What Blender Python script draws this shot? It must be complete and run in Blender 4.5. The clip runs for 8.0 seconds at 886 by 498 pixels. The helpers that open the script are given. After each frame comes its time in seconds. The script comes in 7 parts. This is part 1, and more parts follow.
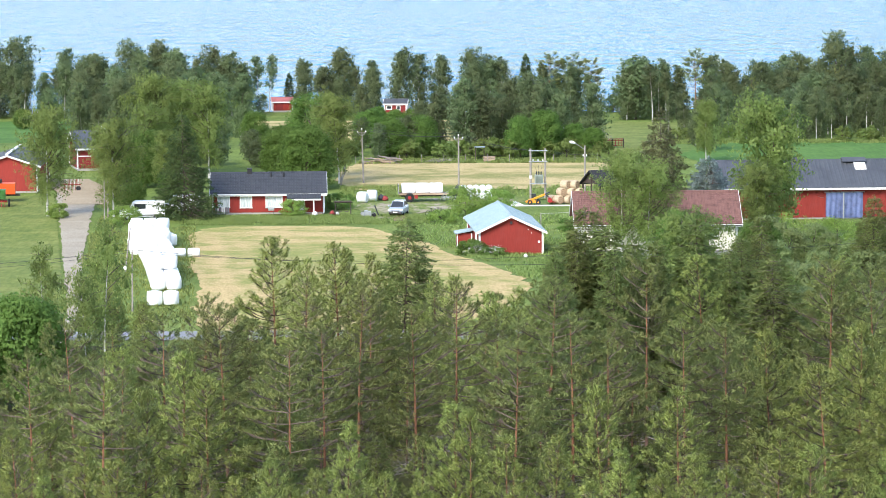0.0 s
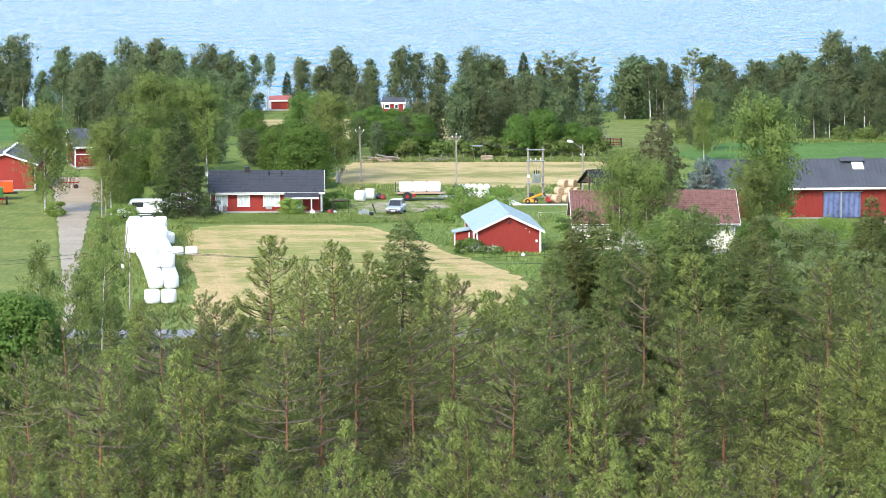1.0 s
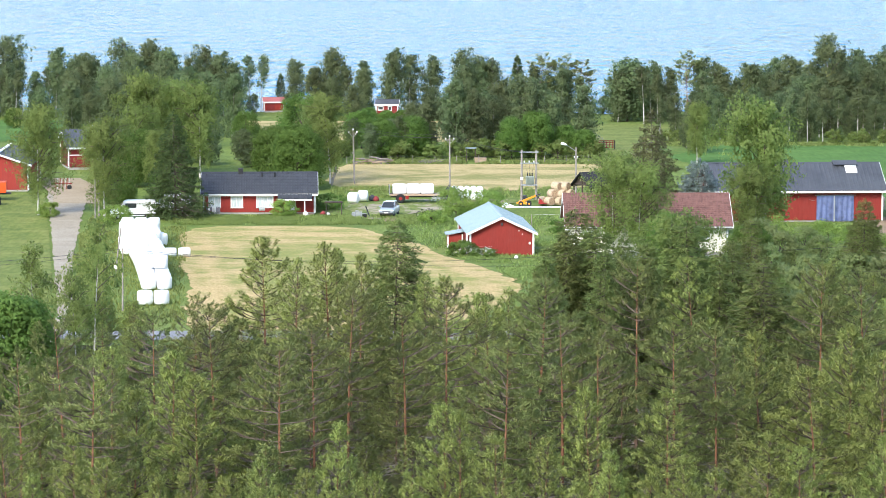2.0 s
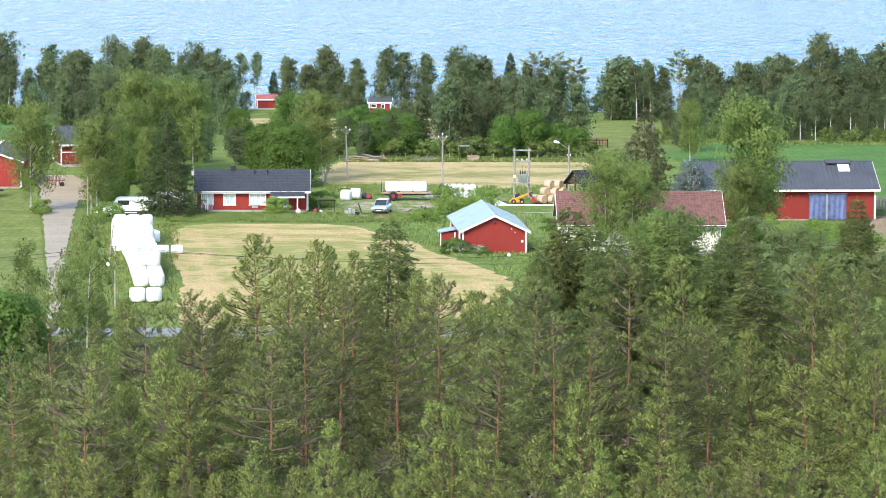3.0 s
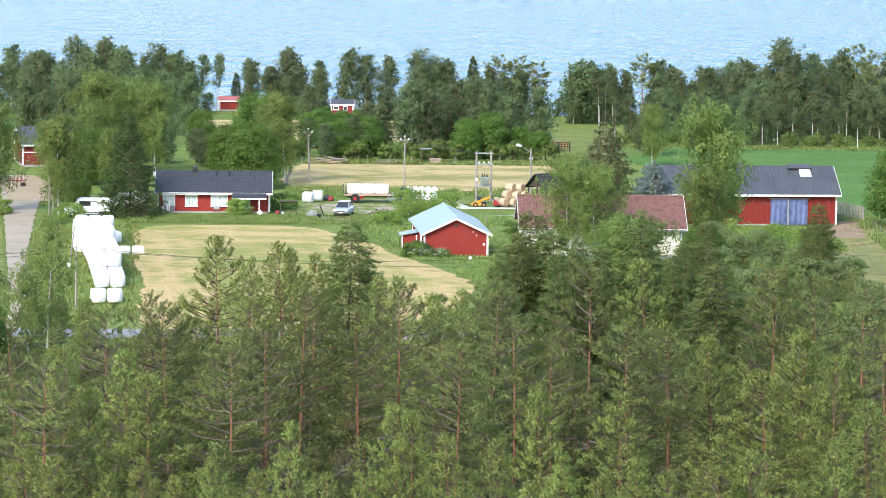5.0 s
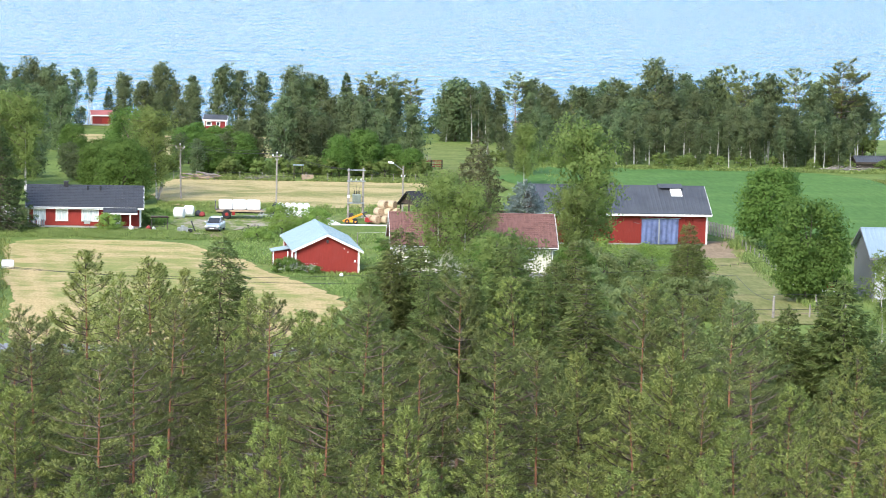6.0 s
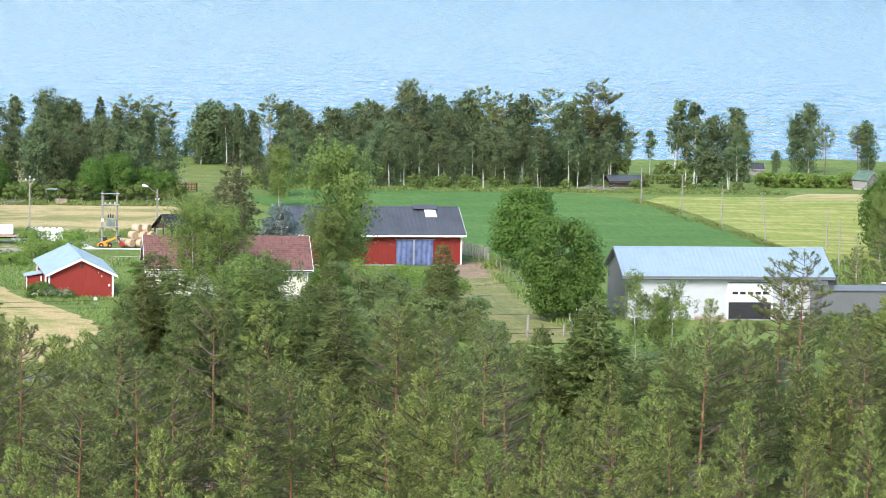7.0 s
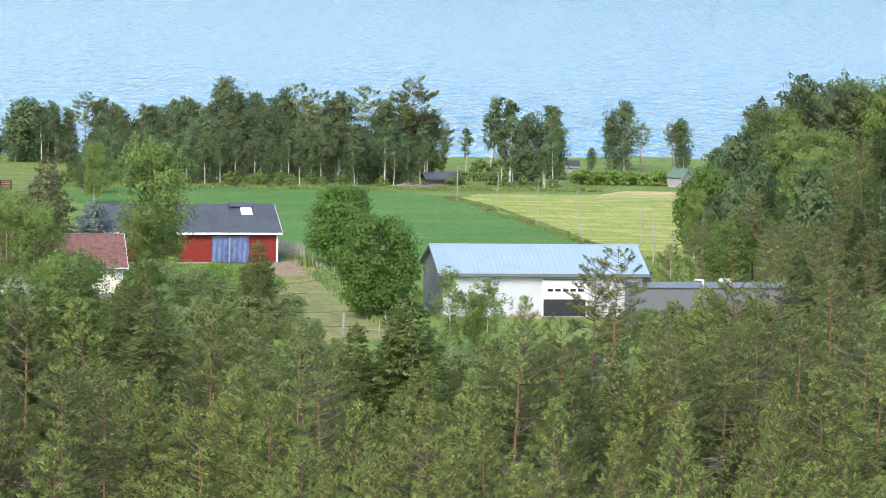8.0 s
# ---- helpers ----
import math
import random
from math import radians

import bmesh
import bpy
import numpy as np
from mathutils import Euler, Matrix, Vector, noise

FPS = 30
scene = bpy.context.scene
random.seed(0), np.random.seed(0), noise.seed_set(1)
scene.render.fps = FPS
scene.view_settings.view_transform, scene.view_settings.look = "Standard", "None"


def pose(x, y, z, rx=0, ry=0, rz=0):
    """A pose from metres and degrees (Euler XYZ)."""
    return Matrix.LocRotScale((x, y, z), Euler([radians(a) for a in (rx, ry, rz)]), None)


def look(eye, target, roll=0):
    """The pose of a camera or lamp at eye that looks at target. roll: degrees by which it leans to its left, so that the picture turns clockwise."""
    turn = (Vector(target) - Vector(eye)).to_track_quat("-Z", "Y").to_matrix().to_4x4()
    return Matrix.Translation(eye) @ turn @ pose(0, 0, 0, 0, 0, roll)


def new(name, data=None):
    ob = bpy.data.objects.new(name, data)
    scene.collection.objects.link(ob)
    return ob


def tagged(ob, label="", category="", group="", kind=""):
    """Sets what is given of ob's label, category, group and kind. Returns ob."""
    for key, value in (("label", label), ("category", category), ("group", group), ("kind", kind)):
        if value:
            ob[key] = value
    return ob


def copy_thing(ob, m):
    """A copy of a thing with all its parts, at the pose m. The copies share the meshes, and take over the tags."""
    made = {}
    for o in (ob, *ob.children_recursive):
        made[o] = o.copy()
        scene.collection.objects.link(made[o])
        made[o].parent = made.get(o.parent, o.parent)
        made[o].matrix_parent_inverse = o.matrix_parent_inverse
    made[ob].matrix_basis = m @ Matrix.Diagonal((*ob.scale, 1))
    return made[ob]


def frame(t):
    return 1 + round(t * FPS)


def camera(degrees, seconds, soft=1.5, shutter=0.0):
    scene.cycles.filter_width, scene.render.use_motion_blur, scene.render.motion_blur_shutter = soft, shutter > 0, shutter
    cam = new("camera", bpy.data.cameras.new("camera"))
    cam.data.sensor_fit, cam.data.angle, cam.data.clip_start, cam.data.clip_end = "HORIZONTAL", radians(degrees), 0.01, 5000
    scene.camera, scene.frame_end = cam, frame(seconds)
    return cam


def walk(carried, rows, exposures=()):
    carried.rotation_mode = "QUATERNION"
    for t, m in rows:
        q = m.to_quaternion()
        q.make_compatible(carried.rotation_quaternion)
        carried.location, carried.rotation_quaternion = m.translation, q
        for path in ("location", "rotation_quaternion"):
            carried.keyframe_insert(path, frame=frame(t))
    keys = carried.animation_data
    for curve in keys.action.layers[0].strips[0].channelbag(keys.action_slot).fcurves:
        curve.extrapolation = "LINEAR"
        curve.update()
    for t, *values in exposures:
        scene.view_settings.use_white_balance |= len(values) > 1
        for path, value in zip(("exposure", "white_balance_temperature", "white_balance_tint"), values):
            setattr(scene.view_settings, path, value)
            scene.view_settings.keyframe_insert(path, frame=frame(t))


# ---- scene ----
cam = camera(14.885, 8.0, soft=0.6, shutter=0.1)
# seconds, place in metres, turn in degrees: a slow pan to the right from a look-out above the wood
PATH = [
    (0, 0.000, 0.000, 38.000, 83.902, 0.298, -0.032),
    (0.5, 0.003, 0.000, 38.000, 83.897, 0.244, -0.070),
    (1, 0.003, 0.000, 38.000, 83.883, 0.177, -0.060),
    (1.5, 0.005, 0.000, 38.000, 83.919, 0.073, -0.084),
    (3, 0.019, 0.000, 38.000, 83.881, -0.164, -0.264),
    (3.5, 0.020, 0.000, 38.000, 83.841, -0.189, -0.269),
    (4, 0.023, 0.000, 38.000, 83.847, -0.236, -0.310),
    (4.2, 0.024, 0.000, 38.000, 83.835, -0.238, -0.329),
    (5.3, 0.094, 0.000, 38.000, 83.955, -0.694, -1.315),
    (5.5, 0.120, 0.000, 37.999, 83.945, -0.736, -1.714),
    (6, 0.208, 0.000, 37.999, 84.254, -1.284, -2.957),
    (6.5, 0.368, 0.000, 37.998, 84.593, -1.002, -5.319),
    (7, 0.491, 0.000, 37.997, 84.708, -1.100, -7.088),
    (7.5, 0.589, 0.000, 37.997, 84.721, -0.988, -8.510),
    (8, 0.700, 0.000, 37.996, 84.731, -1.316, -10.160),
]
EXPOSURE = 1.06
walk(cam, [(t, pose(x, y, z, rx, ry, rz)) for t, x, y, z, rx, ry, rz in PATH],
     exposures=[(0, EXPOSURE), (5.5, EXPOSURE), (6.5, EXPOSURE - 0.01), (8, EXPOSURE - 0.07)])

# ---- sky and sun: bright thin cloud, soft shadows ----
SUN_HEIGHT, SUN_TURN = radians(40), radians(208)
world = bpy.data.worlds.new("sky")
scene.world = world
world.use_nodes = True
wn = world.node_tree.nodes
sky = wn.new("ShaderNodeTexSky")
sky.sky_type = "NISHITA"
sky.sun_disc = False
sky.sun_elevation, sky.sun_rotation = SUN_HEIGHT, SUN_TURN
sky.air_density, sky.dust_density, sky.ozone_density = 1.0, 1.2, 1.3
wn["Background"].inputs["Strength"].default_value = 0.19
world.node_tree.links.new(sky.outputs["Color"], wn["Background"].inputs["Color"])
sun = new("sun", bpy.data.lights.new("sun", "SUN"))
sun.data.energy, sun.data.angle, sun.data.color = 2.2, radians(24), (1.0, 0.95, 0.88)
SUN_FROM = Vector((math.sin(SUN_TURN) * math.cos(SUN_HEIGHT), math.cos(SUN_TURN) * math.cos(SUN_HEIGHT), math.sin(SUN_HEIGHT)))
sun.matrix_world = look(SUN_FROM * 100, (0, 0, 0))


# ---- materials ----
class Mat:
    """A node material with a few short-cuts."""

    def __init__(self, name, rough=0.8, metal=0.0, spec=0.3):
        self.mat = bpy.data.materials.new(name)
        self.mat.use_nodes = True
        self.nodes, self.links = self.mat.node_tree.nodes, self.mat.node_tree.links
        self.bsdf = self.nodes["Principled BSDF"]
        self.bsdf.inputs["Roughness"].default_value = rough
        self.bsdf.inputs["Metallic"].default_value = metal
        self.bsdf.inputs["Specular IOR Level"].default_value = spec

    def put(self, value, socket):
        if isinstance(value, bpy.types.NodeSocket):
            self.links.new(value, socket)
        else:
            socket.default_value = value

    def node(self, kind, **values):
        n = self.nodes.new(kind)
        for key, value in values.items():
            setattr(n, key, value)
        return n

    def coords(self, scale=(1, 1, 1), turn=0.0, local=False):
        m = self.node("ShaderNodeMapping")
        if local:
            self.links.new(self.node("ShaderNodeTexCoord").outputs["Object"], m.inputs["Vector"])
        else:
            self.links.new(self.node("ShaderNodeNewGeometry").outputs["Position"], m.inputs["Vector"])
        m.inputs["Scale"].default_value = scale
        m.inputs["Rotation"].default_value = (0, 0, turn)
        return m.outputs["Vector"]

    def noise(self, size, detail=4, rough=0.55, stretch=(1, 1, 1), turn=0.0, local=False, warp=0.0):
        n = self.node("ShaderNodeTexNoise")
        n.inputs["Scale"].default_value = 1.0 / size
        n.inputs["Detail"].default_value, n.inputs["Roughness"].default_value = detail, rough
        n.inputs["Distortion"].default_value = warp
        self.links.new(self.coords(stretch, turn, local), n.inputs["Vector"])
        return n.outputs["Fac"]

    def wave(self, size, warp=1.0, stretch=(1, 1, 1), turn=0.0, local=False, axis="X", profile="SIN"):
        n = self.node("ShaderNodeTexWave", bands_direction=axis, wave_profile=profile)
        n.inputs["Scale"].default_value = 0.314 / size
        n.inputs["Distortion"].default_value = warp
        n.inputs["Detail"].default_value = 2
        self.links.new(self.coords(stretch, turn, local), n.inputs["Vector"])
        return n.outputs["Fac"]

    def random(self, island=False):
        if island:
            return self.node("ShaderNodeNewGeometry").outputs["Random Per Island"]
        return self.node("ShaderNodeObjectInfo").outputs["Random"]

    def ramp(self, fac, *stops):
        n = self.node("ShaderNodeValToRGB")
        n.color_ramp.elements[0].position, n.color_ramp.elements[0].color = stops[0][0], (*stops[0][1], 1)
        n.color_ramp.elements[1].position, n.color_ramp.elements[1].color = stops[-1][0], (*stops[-1][1], 1)
        for p, c in stops[1:-1]:
            n.color_ramp.elements.new(p).color = (*c, 1)
        self.put(fac, n.inputs["Fac"])
        return n.outputs["Color"]

    def steps(self, fac, lo, hi):
        n = self.node("ShaderNodeMapRange")
        self.put(fac, n.inputs["Value"])
        n.inputs["From Min"].default_value, n.inputs["From Max"].default_value = lo, hi
        return n.outputs["Result"]

    def math(self, op, a, b=0.5):
        n = self.node("ShaderNodeMath", operation=op)
        self.put(a, n.inputs[0]), self.put(b, n.inputs[1])
        return n.outputs[0]

    def mix(self, fac, a, b, blend="MIX"):
        n = self.node("ShaderNodeMix", data_type="RGBA", blend_type=blend)
        self.put(fac, n.inputs[0])
        for value, socket in ((a, n.inputs[6]), (b, n.inputs[7])):
            self.put((*value, 1) if isinstance(value, tuple) and len(value) == 3 else value, socket)
        return n.outputs[2]

    def colour(self, value):
        self.put((*value, 1) if isinstance(value, tuple) and len(value) == 3 else value, self.bsdf.inputs["Base Color"])
        return self

    def bump(self, height, distance, strength=1.0):
        n = self.node("ShaderNodeBump")
        n.inputs["Distance"].default_value, n.inputs["Strength"].default_value = distance, strength
        self.put(height, n.inputs["Height"])
        self.links.new(n.outputs["Normal"], self.bsdf.inputs["Normal"])
        return self


def worn(name, col, rough=0.6, metal=0.0, spec=0.3, size=0.6, amount=0.18, local=True):
    """Paint, plastic or metal with two scales of soil and fading."""
    m = Mat(name, rough, metal, spec)
    dark = tuple(c * (1 - 2 * amount) for c in col)
    pale = tuple(min(1, c * (1 + amount)) for c in col)
    a = m.ramp(m.noise(size, 5, local=local), (0.3, dark), (0.5, col), (0.75, pale))
    b = m.mix(m.steps(m.noise(size * 0.12, 3, local=local), 0.45, 0.8), a, tuple(c * (1 - amount) for c in col))
    m.colour(b)
    return m.mat


def foliage(name, dark, mid, light, hue=0.03, vary=0.28, thin=0.6):
    """Leaves or needles: varied leaf by leaf, clump by clump and tree by tree; some light passes through."""
    m = Mat(name, 0.65, 0.0, 0.15)
    leaf = m.ramp(m.random(True), (0.0, dark), (0.5, mid), (1.0, light))
    clump = m.mix(m.steps(m.noise(1.1, 3), 0.3, 0.7), tuple(c * 0.85 for c in mid), tuple(c * 0.95 for c in light))
    both = m.mix(0.55, leaf, clump)
    hsv = m.node("ShaderNodeHueSaturation")
    m.put(both, hsv.inputs["Color"])
    m.put(m.math("ADD", m.math("MULTIPLY", m.random(), hue * 2), 0.5 - hue), hsv.inputs["Hue"])
    m.put(m.math("ADD", m.math("MULTIPLY", m.random(), vary), 1 - vary / 2), hsv.inputs["Value"])
    hsv.inputs["Saturation"].default_value = 0.95
    m.colour(hsv.outputs["Color"])
    tr = m.node("ShaderNodeBsdfTranslucent")
    m.put(hsv.outputs["Color"], tr.inputs["Color"])
    mixed = m.node("ShaderNodeMixShader")
    mixed.inputs[0].default_value = thin
    m.links.new(m.bsdf.outputs[0], mixed.inputs[1])
    m.links.new(tr.outputs[0], mixed.inputs[2])
    m.links.new(mixed.outputs[0], m.nodes["Material Output"].inputs["Surface"])
    return m.mat


def boards(name, col, width=0.14, amount=0.16):
    """Upright painted boards with narrow battens, faded and streaked."""
    m = Mat(name, 0.75, 0.0, 0.2)
    streak = m.noise(0.5, 4, stretch=(6, 6, 0.5), local=True)
    base = m.ramp(streak, (0.25, tuple(c * (1 - amount) for c in col)), (0.55, col), (0.85, tuple(min(1, c * (1 + amount)) for c in col)))
    base = m.mix(m.steps(m.noise(2.5, 3, local=True), 0.5, 0.85), base, tuple(min(1, c * 0.85 + 0.02) for c in col))
    m.colour(base)
    w = m.math("ADD", m.wave(width, 0, local=True, axis="X", profile="SAW"), m.wave(width, 0, local=True, axis="Y", profile="SAW"))
    m.bump(m.steps(w, 0.1, 0.4), 0.025, 0.9)
    return m.mat


def lawn(name, dark, mid, light, patch=6.0, fine=0.35, stripes=None, relief=0.06, stretch=(1, 1, 1), spread=0.2):
    """Grass, stubble or crop as a field's surface."""
    m = Mat(name, 0.9, 0.0, 0.1)
    big = m.noise(patch, 6, 0.65, stretch, warp=0.6)
    small = m.noise(fine, 4, 0.7, stretch=(1, 0.16, 1))
    c = m.ramp(big, (0.5 - spread, dark), (0.5, mid), (0.5 + spread, light))
    c = m.mix(m.steps(small, 0.34, 0.66), m.mix(0.5, c, tuple(v * 0.6 for v in mid)), m.mix(0.35, c, light))
    if stripes:
        colour, size, turn, warp, share = stripes
        band = m.steps(m.wave(size, warp, turn=turn), 0.35, 0.75)
        broken = m.math("MULTIPLY", band, m.steps(m.noise(patch * 0.4, 5), 0.36, 0.62))
        c = m.mix(m.math("MULTIPLY", broken, share), c, m.mix(m.steps(small, 0.35, 0.7), tuple(v * 0.75 for v in colour), colour))
    m.colour(c)
    m.bump(m.math("ADD", small, m.noise(fine * 3, 3)), relief, 0.8)
    return m.mat


def stubble(name, straw, pale, green, light, rounds=3.0, dry=0.5):
    """A mown meadow: cut straw lying in swaths round the edge, with regrowing green in the middle."""
    m = Mat(name, 0.9, 0.0, 0.1)
    rim = m.node("ShaderNodeAttribute", attribute_name="rim").outputs["Fac"]
    patch = m.noise(6.0, 5, 0.6, stretch=(0.7, 0.8, 1), warp=0.6)
    fleck = m.noise(0.22, 4, 0.8, stretch=(1, 0.2, 1))
    streak = m.noise(1.6, 5, 0.75, stretch=(0.45, 0.8, 1), turn=0.25)
    swath = m.math("SINE", m.math("MULTIPLY", m.math("ADD", rim, m.math("MULTIPLY", patch, 2.0)), 6.28 / rounds))
    hay = m.mix(m.steps(fleck, 0.34, 0.66), m.mix(0.25, straw, green), pale)
    grass = m.mix(m.steps(fleck, 0.36, 0.66), green, m.mix(0.1, light, straw))
    edge = m.math("SUBTRACT", 1.0, m.steps(rim, 1.5, 8.0))
    where = m.math("ADD", m.math("ADD", m.steps(patch, 0.36, 0.64), m.math("MULTIPLY", swath, 0.20)), m.math("ADD", m.math("MULTIPLY", edge, 0.55), m.math("MULTIPLY", m.math("SUBTRACT", streak, 0.5), 2.2)))
    m.colour(m.mix(m.steps(where, 0.95 - dry, 1.75 - dry), grass, hay))
    m.bump(fleck, 0.05, 0.8)
    return m.mat


def yard_ground(name):
    """Gravel with tufts of grass growing through it in patches."""
    m = Mat(name, 0.9, 0.0, 0.1)
    fine = m.noise(0.15, 4, 0.7)
    stone = m.ramp(fine, (0.3, (0.24, 0.205, 0.15)), (0.5, (0.33, 0.285, 0.21)), (0.7, (0.41, 0.36, 0.275)))
    grass = m.mix(m.steps(m.noise(0.4, 4, stretch=(1, 0.2, 1)), 0.35, 0.65), (0.10, 0.15, 0.035), (0.20, 0.23, 0.07))
    m.colour(m.mix(m.steps(m.noise(3.0, 5, 0.65, stretch=(1, 0.45, 1)), 0.43, 0.52), stone, grass))
    m.bump(fine, 0.015, 0.8)
    return m.mat


M = {}
M["rough_grass"] = lawn("rough_grass", (0.075, 0.125, 0.028), (0.135, 0.20, 0.045), (0.22, 0.26, 0.072), 5, 0.4, stretch=(1, 0.7, 1))
M["hay_near"] = stubble("mown_meadow", (0.42, 0.30, 0.14), (0.56, 0.42, 0.215), (0.185, 0.21, 0.058), (0.30, 0.305, 0.09), 3.0, 0.56)
M["hay_far"] = stubble("dry_hay_field", (0.42, 0.325, 0.155), (0.54, 0.425, 0.22), (0.175, 0.185, 0.062), (0.28, 0.27, 0.095), 4.0, 0.62)
M["crop"] = lawn("young_crop", (0.066, 0.145, 0.034), (0.088, 0.18, 0.041), (0.122, 0.215, 0.053), 9, 0.7,
                 ((0.09, 0.20, 0.05), 3.0, 1.5, 2.0, 0.4), stretch=(0.4, 0.7, 1), spread=0.13)
M["cut_field"] = lawn("cut_grass_field", (0.164, 0.228, 0.046), (0.241, 0.296, 0.061), (0.350, 0.366, 0.101), 10, 0.6,
                      ((0.47, 0.41, 0.17), 7.0, 1.5, 14.0, 0.8), stretch=(0.3, 0.9, 1))
M["lawn"] = lawn("lawn", (0.095, 0.145, 0.035), (0.155, 0.20, 0.048), (0.235, 0.25, 0.075), 4, 0.5, spread=0.15)
M["pasture"] = lawn("worn_pasture", (0.12, 0.16, 0.04), (0.19, 0.21, 0.065), (0.34, 0.28, 0.14), 4.5, 0.4)
M["bare_earth"] = lawn("bare_earth", (0.20, 0.15, 0.09), (0.30, 0.22, 0.14), (0.38, 0.29, 0.19), 3, 0.3)
M["forest_floor"] = lawn("forest_floor", (0.03, 0.04, 0.012), (0.06, 0.06, 0.02), (0.09, 0.09, 0.03), 5, 0.4)
M["gravel"] = lawn("grey_gravel", (0.28, 0.24, 0.18), (0.37, 0.32, 0.245), (0.44, 0.39, 0.305), 4, 0.15, relief=0.012)
M["yard_gravel"] = yard_ground("grassy_gravel")
M["sand_track"] = lawn("sandy_track", (0.29, 0.225, 0.14), (0.37, 0.295, 0.195), (0.43, 0.35, 0.245), 5, 0.2, relief=0.012)
M["asphalt"] = lawn("pale_asphalt", (0.24, 0.245, 0.25), (0.28, 0.285, 0.29), (0.32, 0.325, 0.33), 5, 0.1, relief=0.005)

M["red"] = boards("red_boards", (0.239, 0.033, 0.026))
M["red_bright"] = boards("bright_red_boards", (0.279, 0.038, 0.030))
M["red_dark"] = boards("dark_red_boards", (0.203, 0.030, 0.029))
M["cream"] = boards("cream_boards", (0.72, 0.69, 0.58), 0.16, 0.08)
M["grey_boards"] = boards("grey_weathered_boards", (0.30, 0.28, 0.26), 0.15, 0.25)
M["white"] = worn("white_paint", (0.80, 0.80, 0.78), 0.5, amount=0.06)
M["hall_white"] = worn("white_sheet_metal", (0.460, 0.473, 0.484), 0.45, amount=0.04, size=2.0)
M["grey_sheet"] = worn("grey_sheet_metal", (0.138, 0.141, 0.144), 0.5, amount=0.06, size=1.5)
M["pale_roof"] = worn("pale_blue_roof_sheet", (0.266, 0.346, 0.393), 0.4, 0.0, 0.5, 1.5, 0.05)
M["shed_roof"] = worn("light_blue_roof_sheet", (0.250, 0.337, 0.363), 0.4, 0.0, 0.5, 1.5, 0.07)
M["dark_tile"] = worn("dark_roof_tile", (0.055, 0.058, 0.066), 0.5, 0.0, 0.4, 0.8, 0.12)
M["barn_roof"] = worn("dark_roof_sheet", (0.075, 0.08, 0.09), 0.45, 0.0, 0.4, 2.0, 0.14)
M["black_roof"] = worn("black_felt", (0.03, 0.03, 0.033), 0.8, amount=0.15)
M["brown_tile"] = worn("brown_roof_tile", (0.19, 0.10, 0.085), 0.75, 0.0, 0.2, 0.5, 0.2)
M["red_roof"] = worn("red_roof_sheet", (0.406, 0.137, 0.126), 0.5, amount=0.08)
M["green_roof"] = worn("green_roof_sheet", (0.096, 0.156, 0.114), 0.6, amount=0.15)
M["plastic"] = worn("white_bale_wrap", (0.83, 0.84, 0.85), 0.35, 0.0, 0.5, 0.5, 0.03)
M["tarp_blue"] = worn("blue_tarpaulin", (0.125, 0.16, 0.31), 0.5, 0.0, 0.4, 0.7, 0.25)
M["pole"] = worn("grey_pole_wood", (0.30, 0.27, 0.24), 0.85, amount=0.2, size=0.4)
M["dark_wood"] = worn("dark_wood", (0.07, 0.055, 0.045), 0.8, amount=0.2)
M["raw_wood"] = worn("raw_wood", (0.36, 0.27, 0.19), 0.85, amount=0.2)
M["straw"] = worn("straw", (0.47, 0.375, 0.255), 0.9, 0.0, 0.1, 0.25, 0.22)
M["straw_end"] = worn("cut_straw_end", (0.37, 0.255, 0.16), 0.9, 0.0, 0.1, 0.12, 0.25)
M["rubber"] = worn("tyre_rubber", (0.025, 0.025, 0.026), 0.85, amount=0.15)
M["steel"] = worn("galvanised_steel", (0.45, 0.46, 0.47), 0.45, 0.7, 0.5, 0.4, 0.12)
M["grey_green"] = worn("grey_green_steel", (0.24, 0.28, 0.24), 0.5, amount=0.1)
M["orange"] = worn("orange_paint", (0.75, 0.28, 0.02), 0.4, amount=0.08)
M["orange_red"] = worn("orange_red_paint", (0.72, 0.10, 0.025), 0.45, amount=0.08)
M["machine_red"] = worn("machine_red", (0.270, 0.024, 0.021), 0.45, amount=0.12)
M["machine_green"] = worn("machine_green", (0.06, 0.17, 0.05), 0.45, amount=0.12)
M["dark_metal"] = worn("dark_metal", (0.06, 0.06, 0.065), 0.5, 0.3, amount=0.12)
M["car_paint"] = worn("pale_blue_car_paint", (0.40, 0.46, 0.54), 0.25, 0.2, 0.6, 1.0, 0.03)
M["van_paint"] = worn("white_car_paint", (0.80, 0.81, 0.82), 0.3, 0.0, 0.5, 1.0, 0.03)
M["ceramic"] = worn("white_ceramic", (0.75, 0.75, 0.72), 0.3, amount=0.05)
M["cloth_grey"] = worn("grey_cloth", (0.20, 0.21, 0.23), 0.9, amount=0.2, size=0.2)
M["cloth_white"] = worn("pale_cloth", (0.70, 0.69, 0.66), 0.9, amount=0.1, size=0.2)
M["cloth_red"] = worn("red_cloth", (0.26, 0.05, 0.05), 0.9, amount=0.2, size=0.2)
M["stone"] = worn("grey_stone", (0.32, 0.31, 0.30), 0.9, amount=0.2, size=0.3)
M["concrete"] = worn("concrete", (0.38, 0.37, 0.35), 0.9, amount=0.12)
M["grey_twig"] = worn("dead_grey_twigs", (0.26, 0.23, 0.21), 0.9, amount=0.2)
M["blossom"] = worn("white_blossom", (0.624, 0.616, 0.560), 0.8, amount=0.08, size=0.2)

